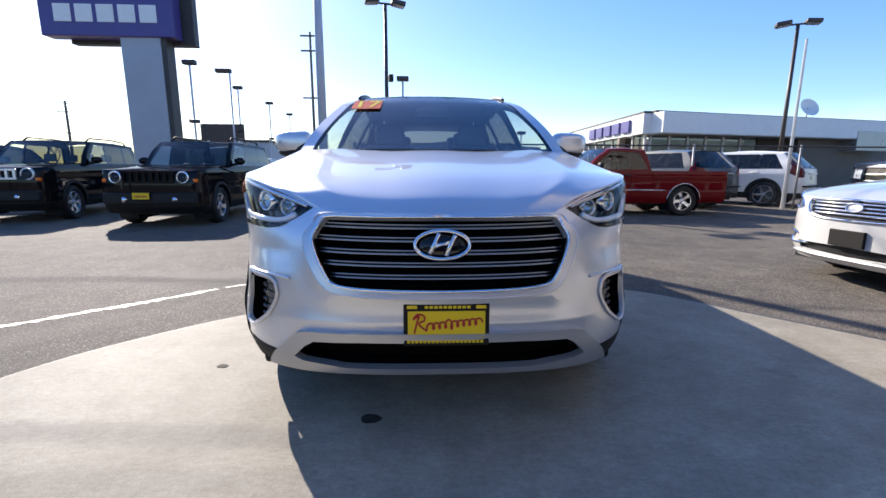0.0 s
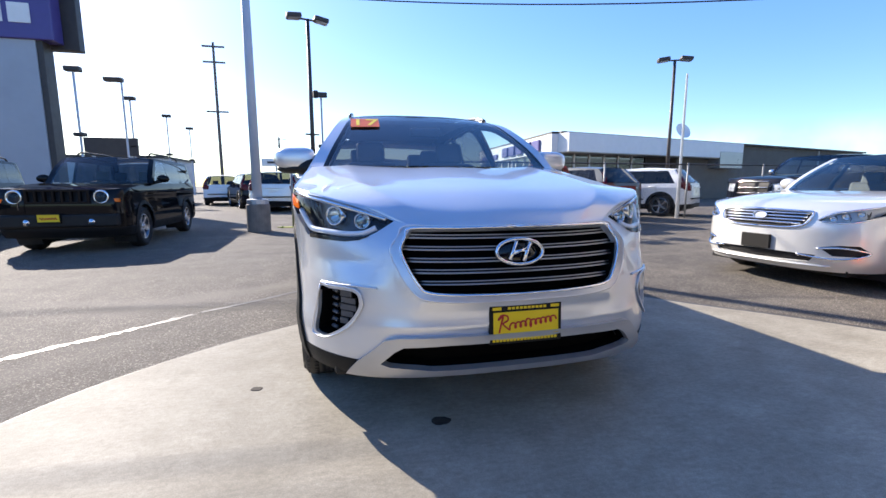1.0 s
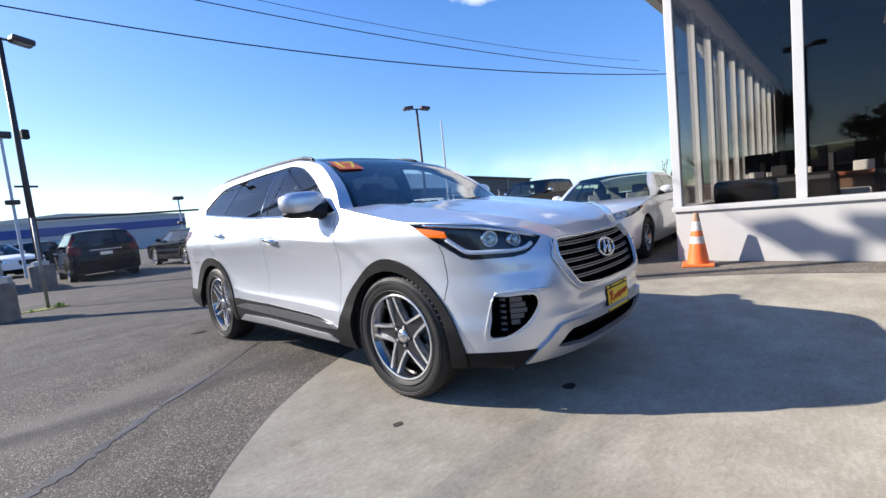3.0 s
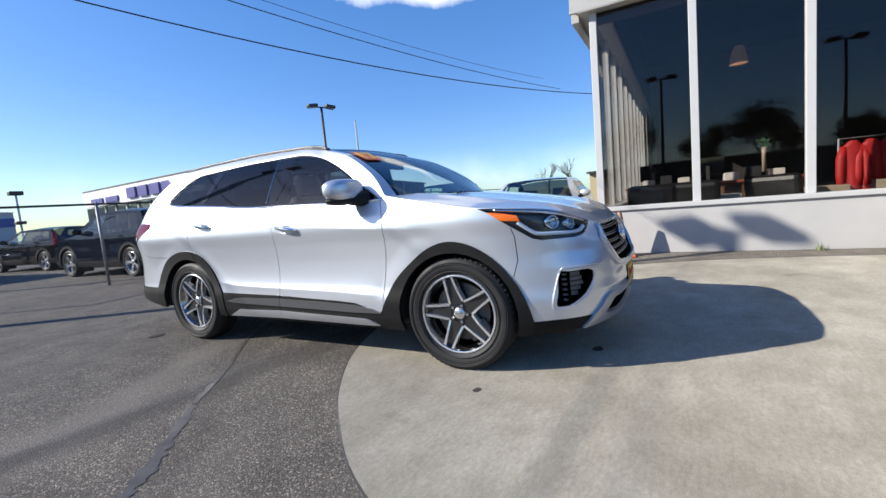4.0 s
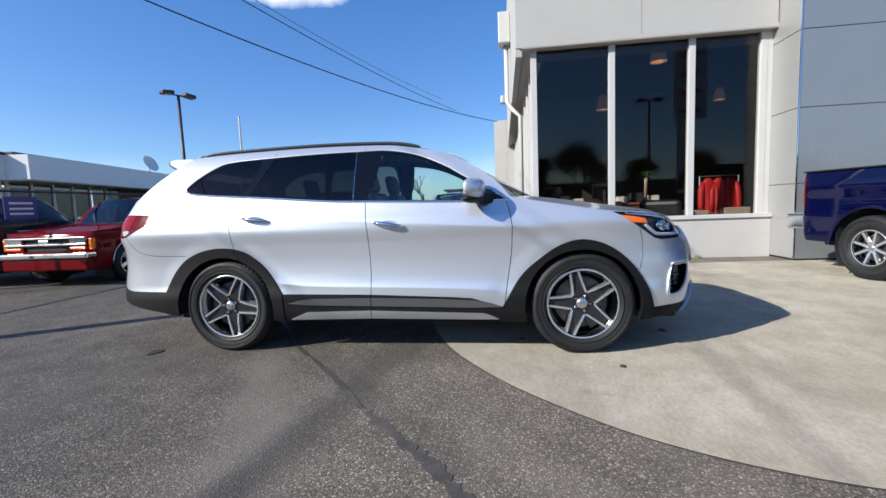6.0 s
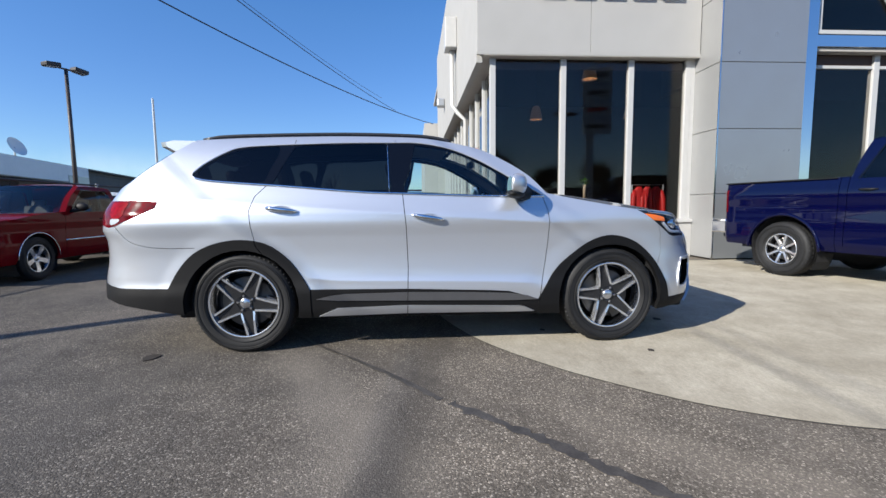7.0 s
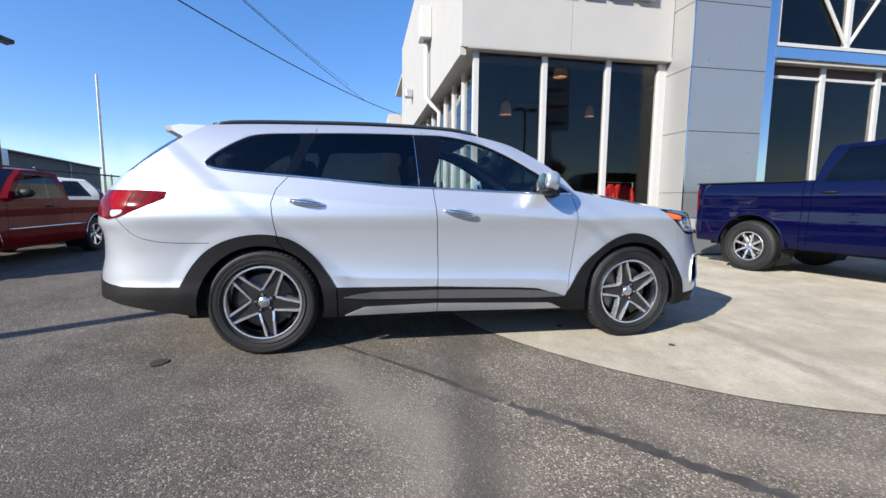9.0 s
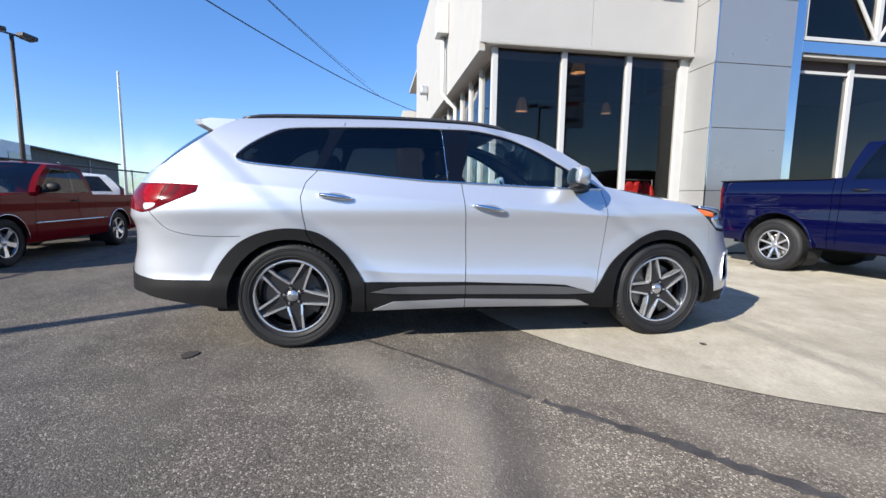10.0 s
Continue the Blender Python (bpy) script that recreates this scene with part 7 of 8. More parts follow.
def build_car(name, label, m, mat, *, half, nose, tail, base, tyre, belt, roof, nose_z, cowl, top, back, rear, glass_y, pillars, doors, head=(), grille=None, lamps=(), tumble=0.22,
              nose_len=0.6, nose_pow=3.6, tail_len=0.5, tail_pow=4.0, floor=0.26, bed=None, clad=False, step=0.06, glass=None, spokes="single", count=5, rim=0.62, bars=(), plate=None, group="",
              low=None, handles=(), line=None, extra=None, mirrors=True, far=False, arch_grow=1.16, tail_up=None, crown=0.05, high_lamps=False, cowl_sweep=0.15):
    """A car whose nose points to -y, with the front axle at y = 0. cowl, top, back and rear are (y, z) along the middle: foot and head of the windscreen, end of the roof and foot of the rear glass."""
    car = thing(name, label, "pickup truck" if bed else "car", m, group)
    side = curve((0.1, -0.10), (floor, -0.05), (floor + 0.12, -0.008), (belt * 0.55, 0.0), (belt * 0.75, -0.012), (belt * 0.88, 0.0), (belt, -0.025), (belt + 0.1, -0.05), ((belt + roof) / 2, -tumble * 0.5), (roof, -tumble), (roof + 0.1, -tumble * 1.35))
    front = curve((0.1, -0.16), (floor, -0.06), (floor + 0.14, 0.0), (nose_z * 0.75, 0.0), (nose_z * 0.9, -0.02), (nose_z, -0.06), (nose_z + 0.15, -0.25), (roof + 0.1, -0.9))
    up = tail_up or ((belt * 0.6, 0.0), (belt, -0.03), ((belt + roof) / 2, -0.12), (roof, -0.24), (roof + 0.1, -0.30))
    back_f = curve((0.1, -0.12), (floor, -0.03), (floor + 0.14, 0.0), *up)
    sh = Shell(half, nose, nose_len, nose_pow, tail, tail_len, tail_pow, side, front, back_f)
    X, Y, B = (lambda x, z: (sh.at_x(x), z)), (lambda y, z: (sh.at_y(y), z)), (lambda x, z: (sh.at_back(x), z))
    corner = X(half * 0.80, nose_z + 0.005)
    nose_s = curve((0, nose_z), (corner[0] * 0.5, nose_z + 0.002), corner)

    def nose_row(u):
        s = corner[0] * u
        return sh.points(s, nose_s(s))
    cy, cz = cowl
    edge_z = belt + 0.03
    hood = Deck(sh, [(nose + 0.05, nose_z, *corner), (nose + 0.30, nose_z + (cz - nose_z) * 0.48, *Y(nose + 0.42, nose_z + 0.035)), (cy * 0.2 + nose * 0.3, nose_z + (cz - nose_z) * 0.8, *Y(0.0, (nose_z + edge_z) / 2 + 0.02)), (cy, cz, *Y(cy + cowl_sweep, edge_z))], 3.2, start=nose_row)
    rz = crown
    screen = Deck(sh, [(cy, cz, *Y(cy + cowl_sweep, edge_z)), ((cy + top[0]) / 2 - 0.02, (cz + top[1]) / 2 + 0.02, *Y((cy + cowl_sweep + top[0]) / 2, (edge_z + roof - rz) / 2 + 0.02)), (*top, *Y(top[0] + 0.08, roof - rz - 0.01))], 2.6)
    roof_d = Deck(sh, [(*top, *Y(top[0] + 0.08, roof - rz - 0.01)), ((top[0] + back[0]) / 2, roof, *Y((top[0] + back[0]) / 2, roof - rz)), (*back, *Y(back[0] - 0.06, back[1] - rz))], 2.8)
    decks = [hood, screen, roof_d]
    if bed:
        rail, floor_z = bed
        wall = Deck(sh, [(*back, *Y(back[0] - 0.06, back[1] - rz)), (back[0] + 0.04, (back[1] + rail) / 2, *Y(back[0] + 0.02, (back[1] + rail) / 2)), (back[0] + 0.06, floor_z, *Y(back[0] + 0.09, rail))], 6.0)
        tub = Deck(sh, [(back[0] + 0.06, floor_z, *Y(back[0] + 0.09, rail)), ((back[0] + tail) / 2, floor_z, *Y((back[0] + tail) / 2, rail)), (tail - 0.06, floor_z, *Y(tail - 0.14, rail))], 14.0)
        decks += [wall, tub]
        end_pts = [B(half * 0.7, rail), (sh.length, rail)]
    else:
        t_edge = Y(rear[0] - 0.10, rear[1] + 0.0)
        end_pts = [B(half * 0.6, rear[1]), (sh.length, rear[1])]
        tail_s = curve(t_edge, *end_pts)

        def tail_row(u):
            s = t_edge[0] + (sh.length - t_edge[0]) * (1 - u)
            return sh.points(s, tail_s(s))
        if rear[0] < tail - 0.35:
            mid = Deck(sh, [(*back, *Y(back[0] - 0.06, back[1] - rz)), ((back[0] + rear[0]) / 2, (back[1] + rear[1]) / 2 + 0.03, *Y((back[0] + rear[0]) / 2 - 0.03, (back[1] + rear[1]) / 2)), (*rear, *Y(rear[0] - 0.02, rear[1] - 0.02))], 2.6)
            t_edge = Y(tail - 0.26, rear[1] - 0.015)
            end_pts = [B(half * 0.6, rear[1] - 0.005), (sh.length, rear[1] - 0.005)]
            tail_s = curve(t_edge, *end_pts)
            boot = Deck(sh, [(*rear, *Y(rear[0] - 0.02, rear[1] - 0.02)), ((rear[0] + tail) / 2, rear[1] + 0.01, *Y((rear[0] + tail) / 2, rear[1] - 0.015)), (tail - 0.02, rear[1], *t_edge)], 4.0, end=tail_row)
            decks += [mid, boot]
        else:
            mid = Deck(sh, [(*back, *Y(back[0] - 0.06, back[1] - rz)), ((back[0] + rear[0]) / 2 + 0.02, (back[1] + rear[1]) / 2 + 0.02, *Y((back[0] + rear[0]) / 2 - 0.06, (back[1] + rear[1]) / 2)), (*rear, *t_edge)], 3.0, end=tail_row)
            decks += [mid]
    edge = [X(0, nose_z), (corner[0] * 0.5, nose_z + 0.002), corner]
    for d in decks:
        edge += d.edge(10 if far else 16)[1:]
    outline = edge + end_pts + [(sh.length, floor + 0.05), Y(tail - 0.2, floor + 0.02), Y(base, floor), Y(0, floor), X(half * 0.7, floor), X(0, floor)]
    g_lo = belt + 0.015
    regions, kinds = [], {}
    for y0 in (0.0, base):
        regions.append((None, arch_poly(sh, y0, tyre * arch_grow, tyre)))
    zt = roof - rz - 0.055
    (a0, a1), (b0, b1) = glass_y
    dlo = [Y(a0, g_lo), Y(a1, zt), Y(b1, zt + (back[1] - roof)), Y(b0, g_lo + 0.02)]
    lean = lambda z, p0, p1: p0 + (p1 - p0) * (z - g_lo) / (zt - g_lo)
    cuts = [(a0, a1)] + [(p, p + 0.04) for p in pillars] + [(b0, b1)]
    for k, (lo, hi) in enumerate(zip(cuts, cuts[1:])):
        nm = f"pane{k}"
        regions.append((nm, [Y(lo[0] + 0.04, g_lo + 0.015), Y(lo[1] + 0.03, zt - 0.02), Y(hi[1] - 0.03, zt - 0.02), Y(hi[0] - 0.03, g_lo + 0.02)]))
        kinds[nm] = ("window", (glass or (GLASS_CAR,) * 9)[k], -0.004, (-1,))
    regions.append(("surround", dlo))
    kinds["surround"] = ("window_surround", PIANO, -0.001, (-1,))
    for k, ln in enumerate(doors):
        regions.append((None, stroke([Y(*p) for p in ln], 0.008)))
    for nm, pl, mt, o in lamps:
        poly = [(X(p[1], p[2]) if p[0] == "x" else Y(p[1], p[2]) if p[0] == "y" else B(p[1], p[2])) for p in pl]
        regions.append((nm, poly))
        kinds[nm] = (nm, mt, o, (-1,))
    if grille:
        regions.append(("grille", [X(*p) for p in grille]))
        kinds["grille"] = ("grille", MATTE_BLACK, -0.03, (-1, 1))
    if low:
        regions.append(("lower_grille", [X(*p) for p in low]))
        kinds["lower_grille"] = ("lower_grille", MATTE_BLACK, -0.03, (-1, 1))
    if clad:
        for y0 in (0.0, base):
            nm = f"arch{y0}"
            regions.append((nm, arch_poly(sh, y0, tyre * arch_grow + 0.06, tyre)))
            kinds[nm] = ("wheel_arch_trim", CLADDING, 0.01, (-1,))
        for nm, poly in (("sill_nose", [X(0, 0), X(0, floor + 0.14), Y(nose + 0.6, floor + 0.15), Y(0, floor + 0.15), Y(0, 0)]), ("sill_side", [Y(0, 0), Y(0, floor + 0.15), Y(base, floor + 0.15), Y(base, 0)]),
                         ("sill_tail", [Y(base, 0), Y(base, floor + 0.15), Y(tail - 0.4, floor + 0.15), (sh.length, floor + 0.2), (sh.length, 0)])):
            regions.append((nm, poly))
            kinds[nm] = ("lower_cladding", CLADDING, 0.006, (-1,) if nm == "sill_side" else (-1, 1))
    v, got = cut_skin(outline, regions, step)
    kinds["rest"] = ("body_side", mat, 0.0, (-1,))
    for nm, tris in got.items():
        kind, mt, o, sides = kinds[nm]
        for sd in ([sides] if len(sides) == 2 else [(-1,), (1,)]):
            me = skin_mesh(kind, sh, v, tris, mt, o, 0.0 if mt in (GLASS_CAR, GLASS_SMOKE, GLASS_DARK, LENS) else 0.02, sd)
            if me:
                part(kind, me, mt, car)
                if mt is LENS:
                    part("lamp_housing", skin_mesh("lamp_housing", sh, v, tris, REFLECTOR if far else LAMP_GREY, -0.05, 0, sd), REFLECTOR, car)
    inner = cut_skin(outline, [(None, arch_poly(sh, 0.0, tyre * arch_grow, tyre)), (None, arch_poly(sh, base, tyre * arch_grow, tyre)), (None, dlo)], 0.15)
    part("inner_body", skin_mesh("inner_body", sh, inner[0], inner[1]["rest"], CABIN, -0.05, 0, (-1, 1)), CABIN, car)
    n = (12, 10) if far else (24, 18)
    part("bonnet", hood.mesh("bonnet", mat, -0.985, 0.985, 0, 0.97, *n), mat, car)
    part("windscreen", screen.mesh("windscreen", GLASS_CAR, -0.9, 0.9, 0, 1, *n), GLASS_CAR, car)
    for sd in (-1, 1):
        part("a_pillar", screen.mesh("a_pillar", mat, min(sd * 0.9, sd), max(sd * 0.9, sd), 0, 1, 3, 12, 0, 0.03), mat, car)
    part("roof", roof_d.mesh("roof", mat, -1, 1, 0, 1, *n), mat, car)
    if bed:
        part("cab_back", wall.mesh("cab_back", mat, -1, 1, 0, 1, *n), mat, car)
        part("rear_window", wall.mesh("rear_window", GLASS_DARK, -0.8, 0.8, 0.12, 0.5, 10, 6, 0.004), GLASS_DARK, car)
        part("load_bed", tub.mesh("load_bed", CABIN, -0.985, 0.985, 0, 1, 40, 8), CABIN, car)
        part("tailgate", boxed(-half + 0.12, tail - 0.07, bed[1] - 0.05, half - 0.12, tail - 0.02, bed[0], 0.012), mat, car)
    else:
        part("rear_window", mid.mesh("rear_window", GLASS_DARK, -0.9, 0.9, 0.04, 0.97, 14, 10), GLASS_DARK, car)
        for sd in (-1, 1):
            part("rear_pillar", mid.mesh("rear_pillar", mat, min(sd * 0.9, sd), max(sd * 0.9, sd), 0, 1, 3, 10, 0, 0.03), mat, car)
            if high_lamps:
                part("upper_tail_light", mid.mesh("upper_tail_light", RED_LENS, min(sd * 0.86, sd * 0.995), max(sd * 0.86, sd * 0.995), 0.30, 1.0, 3, 10, 0.010, 0.02), RED_LENS, car)
        if len(decks) == 5:
            part("boot_lid", boot.mesh("boot_lid", mat, -0.99, 0.99, 0, 1, 16, 8), mat, car)
    for y0 in (0.0, base):
        for sd in (-1, 1):
            bm = bmesh.new()
            ring = [(tyre * 1.19 * math.cos(a), tyre * 1.19 * math.sin(a)) for a in np.linspace(-0.6, math.pi + 0.6, 17)]
            a = [bm.verts.new((sd * (half - 0.05), y0 + c, tyre + s)) for c, s in ring]
            b = [bm.verts.new((sd * (half - 0.38), y0 + c, tyre + s)) for c, s in ring]
            for i in range(16):
                bm.faces.new((a[i], a[i + 1], b[i + 1], b[i]))
            bm.faces.new(b)
            part("wheel_housing", bm, CABIN, car)
    part("underbody", boxed(-half + 0.2, nose + 0.25, floor - 0.04, half - 0.2, tail - 0.25, floor + 0.08), MATTE_BLACK, car)
    key = (tyre, rim, spokes, count)
    if key not in WHEEL_KINDS:
        WHEEL_KINDS[key] = wheel_meshes(tyre, 0.22 if tyre < 0.37 else 0.27, tyre * rim, spokes, count, 40)
    for k, (sd, y0) in enumerate(((-1, 0.0), (-1, base), (1, 0.0), (1, base))):
        put_wheel(car, WHEEL_KINDS[key], sd * (half - 0.125), y0, tyre, 17 * k, 0, sd > 0)
    for z, w, y_off, mt in bars:
        xs = np.linspace(0, w, 10)
        p = sh.points([sh.at_x(x) for x in xs], np.full(10, z), y_off)
        part("grille_bar", strip_mesh("grille_bar", np.concatenate([(p * (-1, 1, 1))[::-1], p[1:]]).tolist(), None, 0.010, mt, 6), mt, car)
    if plate:
        x, z, mt = plate
        p = sh.points(np.array([0.0]), np.array([z]), 0.05 if clad else 0.015)[0]
        pl = part("number_plate", boxed(x - 0.155, p[1] - 0.012, z - 0.075, x + 0.155, p[1] + 0.03, z + 0.075, 0.004), PLATE_BLACK, car)
        if mt is not PLATE_BLACK:
            part("plate_face", boxed(x - 0.14, p[1] - 0.015, z - 0.05, x + 0.14, p[1] - 0.012, z + 0.06), mt, pl)
            part("red_stroke", tube(bmesh.new(), [(x - 0.11 + 0.22 * k / 24, p[1] - 0.017, z + 0.018 * math.sin(k * 1.5)) for k in range(25)], 0.006, 5), SCRIPT_RED, pl)
    for y0, z0, mt in handles:
        for sd in (-1, 1):
            p = sh.points([sh.at_y(y0 + d) for d in (0, 0.06, 0.14, 0.20)], np.full(4, z0), 0.0)
            p = (p + np.array([[0.0, 0, 0], [0.03, 0, 0], [0.03, 0, 0], [0.0, 0, 0]])) * (sd, 1, 1)
            part("door_handle", tube(bmesh.new(), p.tolist(), [0.010, 0.014, 0.014, 0.010], 8), mt, car, smooth=True)
    if mirrors:
        for sd in (-1, 1):
            bm = bmesh.new()
            bmesh.ops.create_uvsphere(bm, u_segments=14, v_segments=10, radius=1)
            for q in bm.verts:
                q.co = (sd * (half + 0.08 + 0.11 * q.co.x), a0 + 0.16 + 0.06 * q.co.y, belt + 0.11 + 0.075 * q.co.z)
            mm = part("door_mirror", bm, mirrors if isinstance(mirrors, bpy.types.Material) else mat, car, smooth=True)
            part("mirror_arm", tube(bmesh.new(), [(sd * (half - 0.06), a0 + 0.10, belt + 0.04), (sd * (half + 0.05), a0 + 0.15, belt + 0.06)], 0.03, 8), MATTE_BLACK, mm)
    if line:
        z0, y0, y1, mt, r = line
        for sd in (-1, 1):
            ys = np.linspace(y0, y1, 12)
            p = sh.points([sh.at_y(y) for y in ys], np.full(12, z0), 0.006) * (sd, 1, 1)
            part("side_moulding", strip_mesh("side_moulding", p.tolist(), None, r, mt, 6), mt, car)
    # plain cabin
    part("dashboard", boxed(-half + 0.16, cy + 0.12, belt - 0.3, half - 0.16, cy + 0.5, belt + 0.02, 0.04), CABIN, car)
    seats = [(-0.38, cy + 1.05), (0.38, cy + 1.05)] + ([] if bed and len(pillars) < 2 else [(-0.38, cy + 1.9), (0.38, cy + 1.9)])
    for x, y in seats:
        s = part("seat", boxed(x - 0.24, y - 0.4, floor + 0.2, x + 0.24, y + 0.1, floor + 0.42, 0.05), SEAT, car)
        part("seat_back", box(bmesh.new(), -0.23, -0.06, 0, 0.23, 0.06, max(0.5, belt - floor - 0.35), 0.04, Matrix.Translation((x, y + 0.06, floor + 0.4)) @ pose(0, 0, 0, -14)), SEAT, s)
        part("headrest", box(bmesh.new(), -0.12, -0.04, 0, 0.12, 0.04, 0.18, 0.03, Matrix.Translation((x, y + 0.16, belt + 0.08)) @ pose(0, 0, 0, -14)), SEAT, s)
    if extra:
        extra(car, sh, X, Y, B)
    return car


WHEEL_KINDS = {}
BLACK_PAINT = paint("black_paint", (0.006, 0.006, 0.007), 0.0, 0.3, 0.45)
BLUE_PAINT = paint("deep_blue_paint", (0.0013, 0.002, 0.024), 0.0, 0.32, 1.0)
RED_PAINT = paint("dark_red_paint", (0.125, 0.0045, 0.007), 0.0, 0.34, 0.35)
SEDAN_SILVER = paint("pale_silver_paint", (0.70, 0.70, 0.68), 0.5, 0.36)
WHITE_PAINT = paint("white_paint", (0.80, 0.80, 0.79), 0.0, 0.35)
GREY_PAINT = paint("grey_paint", (0.08, 0.085, 0.09), 0.4, 0.35)
NAVY_PAINT = paint("navy_paint", (0.006, 0.008, 0.014), 0.0, 0.32, 0.5)


def round_lamps(car, y, x, z, r, ring=CHROME):
    for sd in (-1, 1):
        mm = Matrix.Translation((sd * x, y, z))
        part("headlight_ring", lathe(bmesh.new(), [(r * 0.86, 0.0), (r, -0.012), (r * 1.12, 0.0), (r * 1.12, 0.05)], 28, "y", m=mm), ring, car, smooth=True)
        part("headlight_bowl", lathe(bmesh.new(), [(r * 0.9, 0.01), (r * 0.6, 0.05), (0, 0.07)], 28, "y", m=mm), REFLECTOR, car, smooth=True)
        part("headlight", lathe(bmesh.new(), [(r * 0.9, 0.0), (r * 0.5, -0.018), (0, -0.024)], 28, "y", m=mm), LENS, car, smooth=True)


def slot_grille(car, y, z0, z1, half, mat, n=7, bright=None):
    pitch = 2 * half / n
    for k in range(n + 1):
        x = -half + k * pitch
        part("grille_bar", boxed(x - pitch * 0.20, y - 0.02, z0, x + pitch * 0.20, y + 0.03, z1, 0.008), bright or mat, car)
    for z in (z0, z1):
        part("grille_rail", boxed(-half - 0.03, y - 0.018, z - 0.02, half + 0.03, y + 0.03, z + 0.02, 0.008), bright or mat, car)


def boxy_nose(kind):
    def extra(car, sh, X, Y, B):
        if kind == "tall":
            slot_grille(car, sh.y[0] + 0.005, 0.80, 0.985, 0.40, BLACK_PAINT)
            round_lamps(car, sh.y[0] + 0.02, 0.56, 0.885, 0.095)
        else:
            slot_grille(car, sh.y[0] + 0.005, 0.84, 1.00, 0.42, SATIN, 7, SATIN)
            round_lamps(car, sh.y[0] + 0.03, 0.60, 0.925, 0.10, SATIN)
        for sd in (-1, 1):
            p = (sd * 0.42, sh.y[0] - 0.042, 0.50)
            part("fog_lamp", lathe(bmesh.new(), [(0.05, 0.02), (0.045, -0.004), (0, -0.012)], 18, "y", m=Matrix.Translation(p)), REFLECTOR, car, smooth=True)
            part("turn_lamp", boxed(sd * 0.745 - 0.05, sh.y[0] + 0.05, 0.80, sd * 0.745 + 0.05, sh.y[0] + 0.12, 0.86, 0.01), AMBER, car)
            rail = [(sd * 0.60, 1.25, 1.62), (sd * 0.60, 1.4, 1.70), (sd * 0.60, 2.4, 1.71), (sd * 0.60, 3.0, 1.68), (sd * 0.60, 3.1, 1.62)]
            part("roof_rail", tube(bmesh.new(), rail, 0.018, 8), MATTE_BLACK, car, smooth=True)
        part("bumper_bar", boxed(-0.78, sh.y[0] - 0.035, 0.42, 0.78, sh.y[0] + 0.1, 0.62, 0.03), MATTE_BLACK, car)
    return extra


build_car("black_suv", "boxy black sport utility vehicle with round headlights and a yellow plate", pose(-4.85, 6.25, 0, 0, 0, 2), BLACK_PAINT, half=0.88, nose=-0.84, tail=3.57, base=2.635, tyre=0.345,
          belt=1.08, roof=1.64, nose_z=1.0, cowl=(0.46, 1.10), top=(1.02, 1.60), back=(3.35, 1.60), rear=(3.50, 1.10), glass_y=((0.66, 1.12), (3.35, 3.15)), pillars=(1.55, 2.45),
          doors=([(1.57, 1.6), (1.58, 0.3)], [(2.50, 1.6), (2.50, 0.8)], [(0.60, 1.1), (0.55, 0.4)]), nose_len=0.45, nose_pow=5, clad=True, plate=(-0.12, 0.56, PLATE_YELLOW), handles=((1.40, 0.98, BLACK_PAINT), (2.28, 1.0, BLACK_PAINT)),
          grille=[(0, 0.99), (0.42, 0.99), (0.42, 0.79), (0, 0.79)], extra=boxy_nose("tall"), glass=(GLASS_CAR, GLASS_DARK, GLASS_DARK), tumble=0.16, group="cars parked on the lot", lamps=[("tail_light", [("y", 3.42, 1.05), ("y", 3.56, 1.05), ("y", 3.56, 0.80), ("y", 3.42, 0.80)], RED_LENS, 0.0)])
build_car("compact_suv", "black compact sport utility vehicle with a bright slotted grille", pose(-8.1, 6.75, 0, 0, 0, 10), BLACK_PAINT, half=0.90, nose=-0.86, tail=3.37, base=2.57, tyre=0.345,
          belt=1.10, roof=1.67, nose_z=1.04, cowl=(0.46, 1.13), top=(1.05, 1.63), back=(3.15, 1.63), rear=(3.30, 1.12), glass_y=((0.66, 1.14), (3.10, 2.95)), pillars=(1.55, 2.40),
          doors=([(1.57, 1.6), (1.58, 0.3)], [(2.45, 1.6), (2.45, 0.8)], [(0.60, 1.1), (0.55, 0.4)]), nose_len=0.5, nose_pow=4.5, clad=True, handles=((1.40, 1.0, BLACK_PAINT), (2.24, 1.02, BLACK_PAINT)),
          grille=[(0, 1.01), (0.44, 1.01), (0.44, 0.83), (0, 0.83)], extra=boxy_nose("compact"), glass=(GLASS_CAR, GLASS_DARK, GLASS_DARK), tumble=0.16, group="cars parked on the lot", spokes="single", count=6)


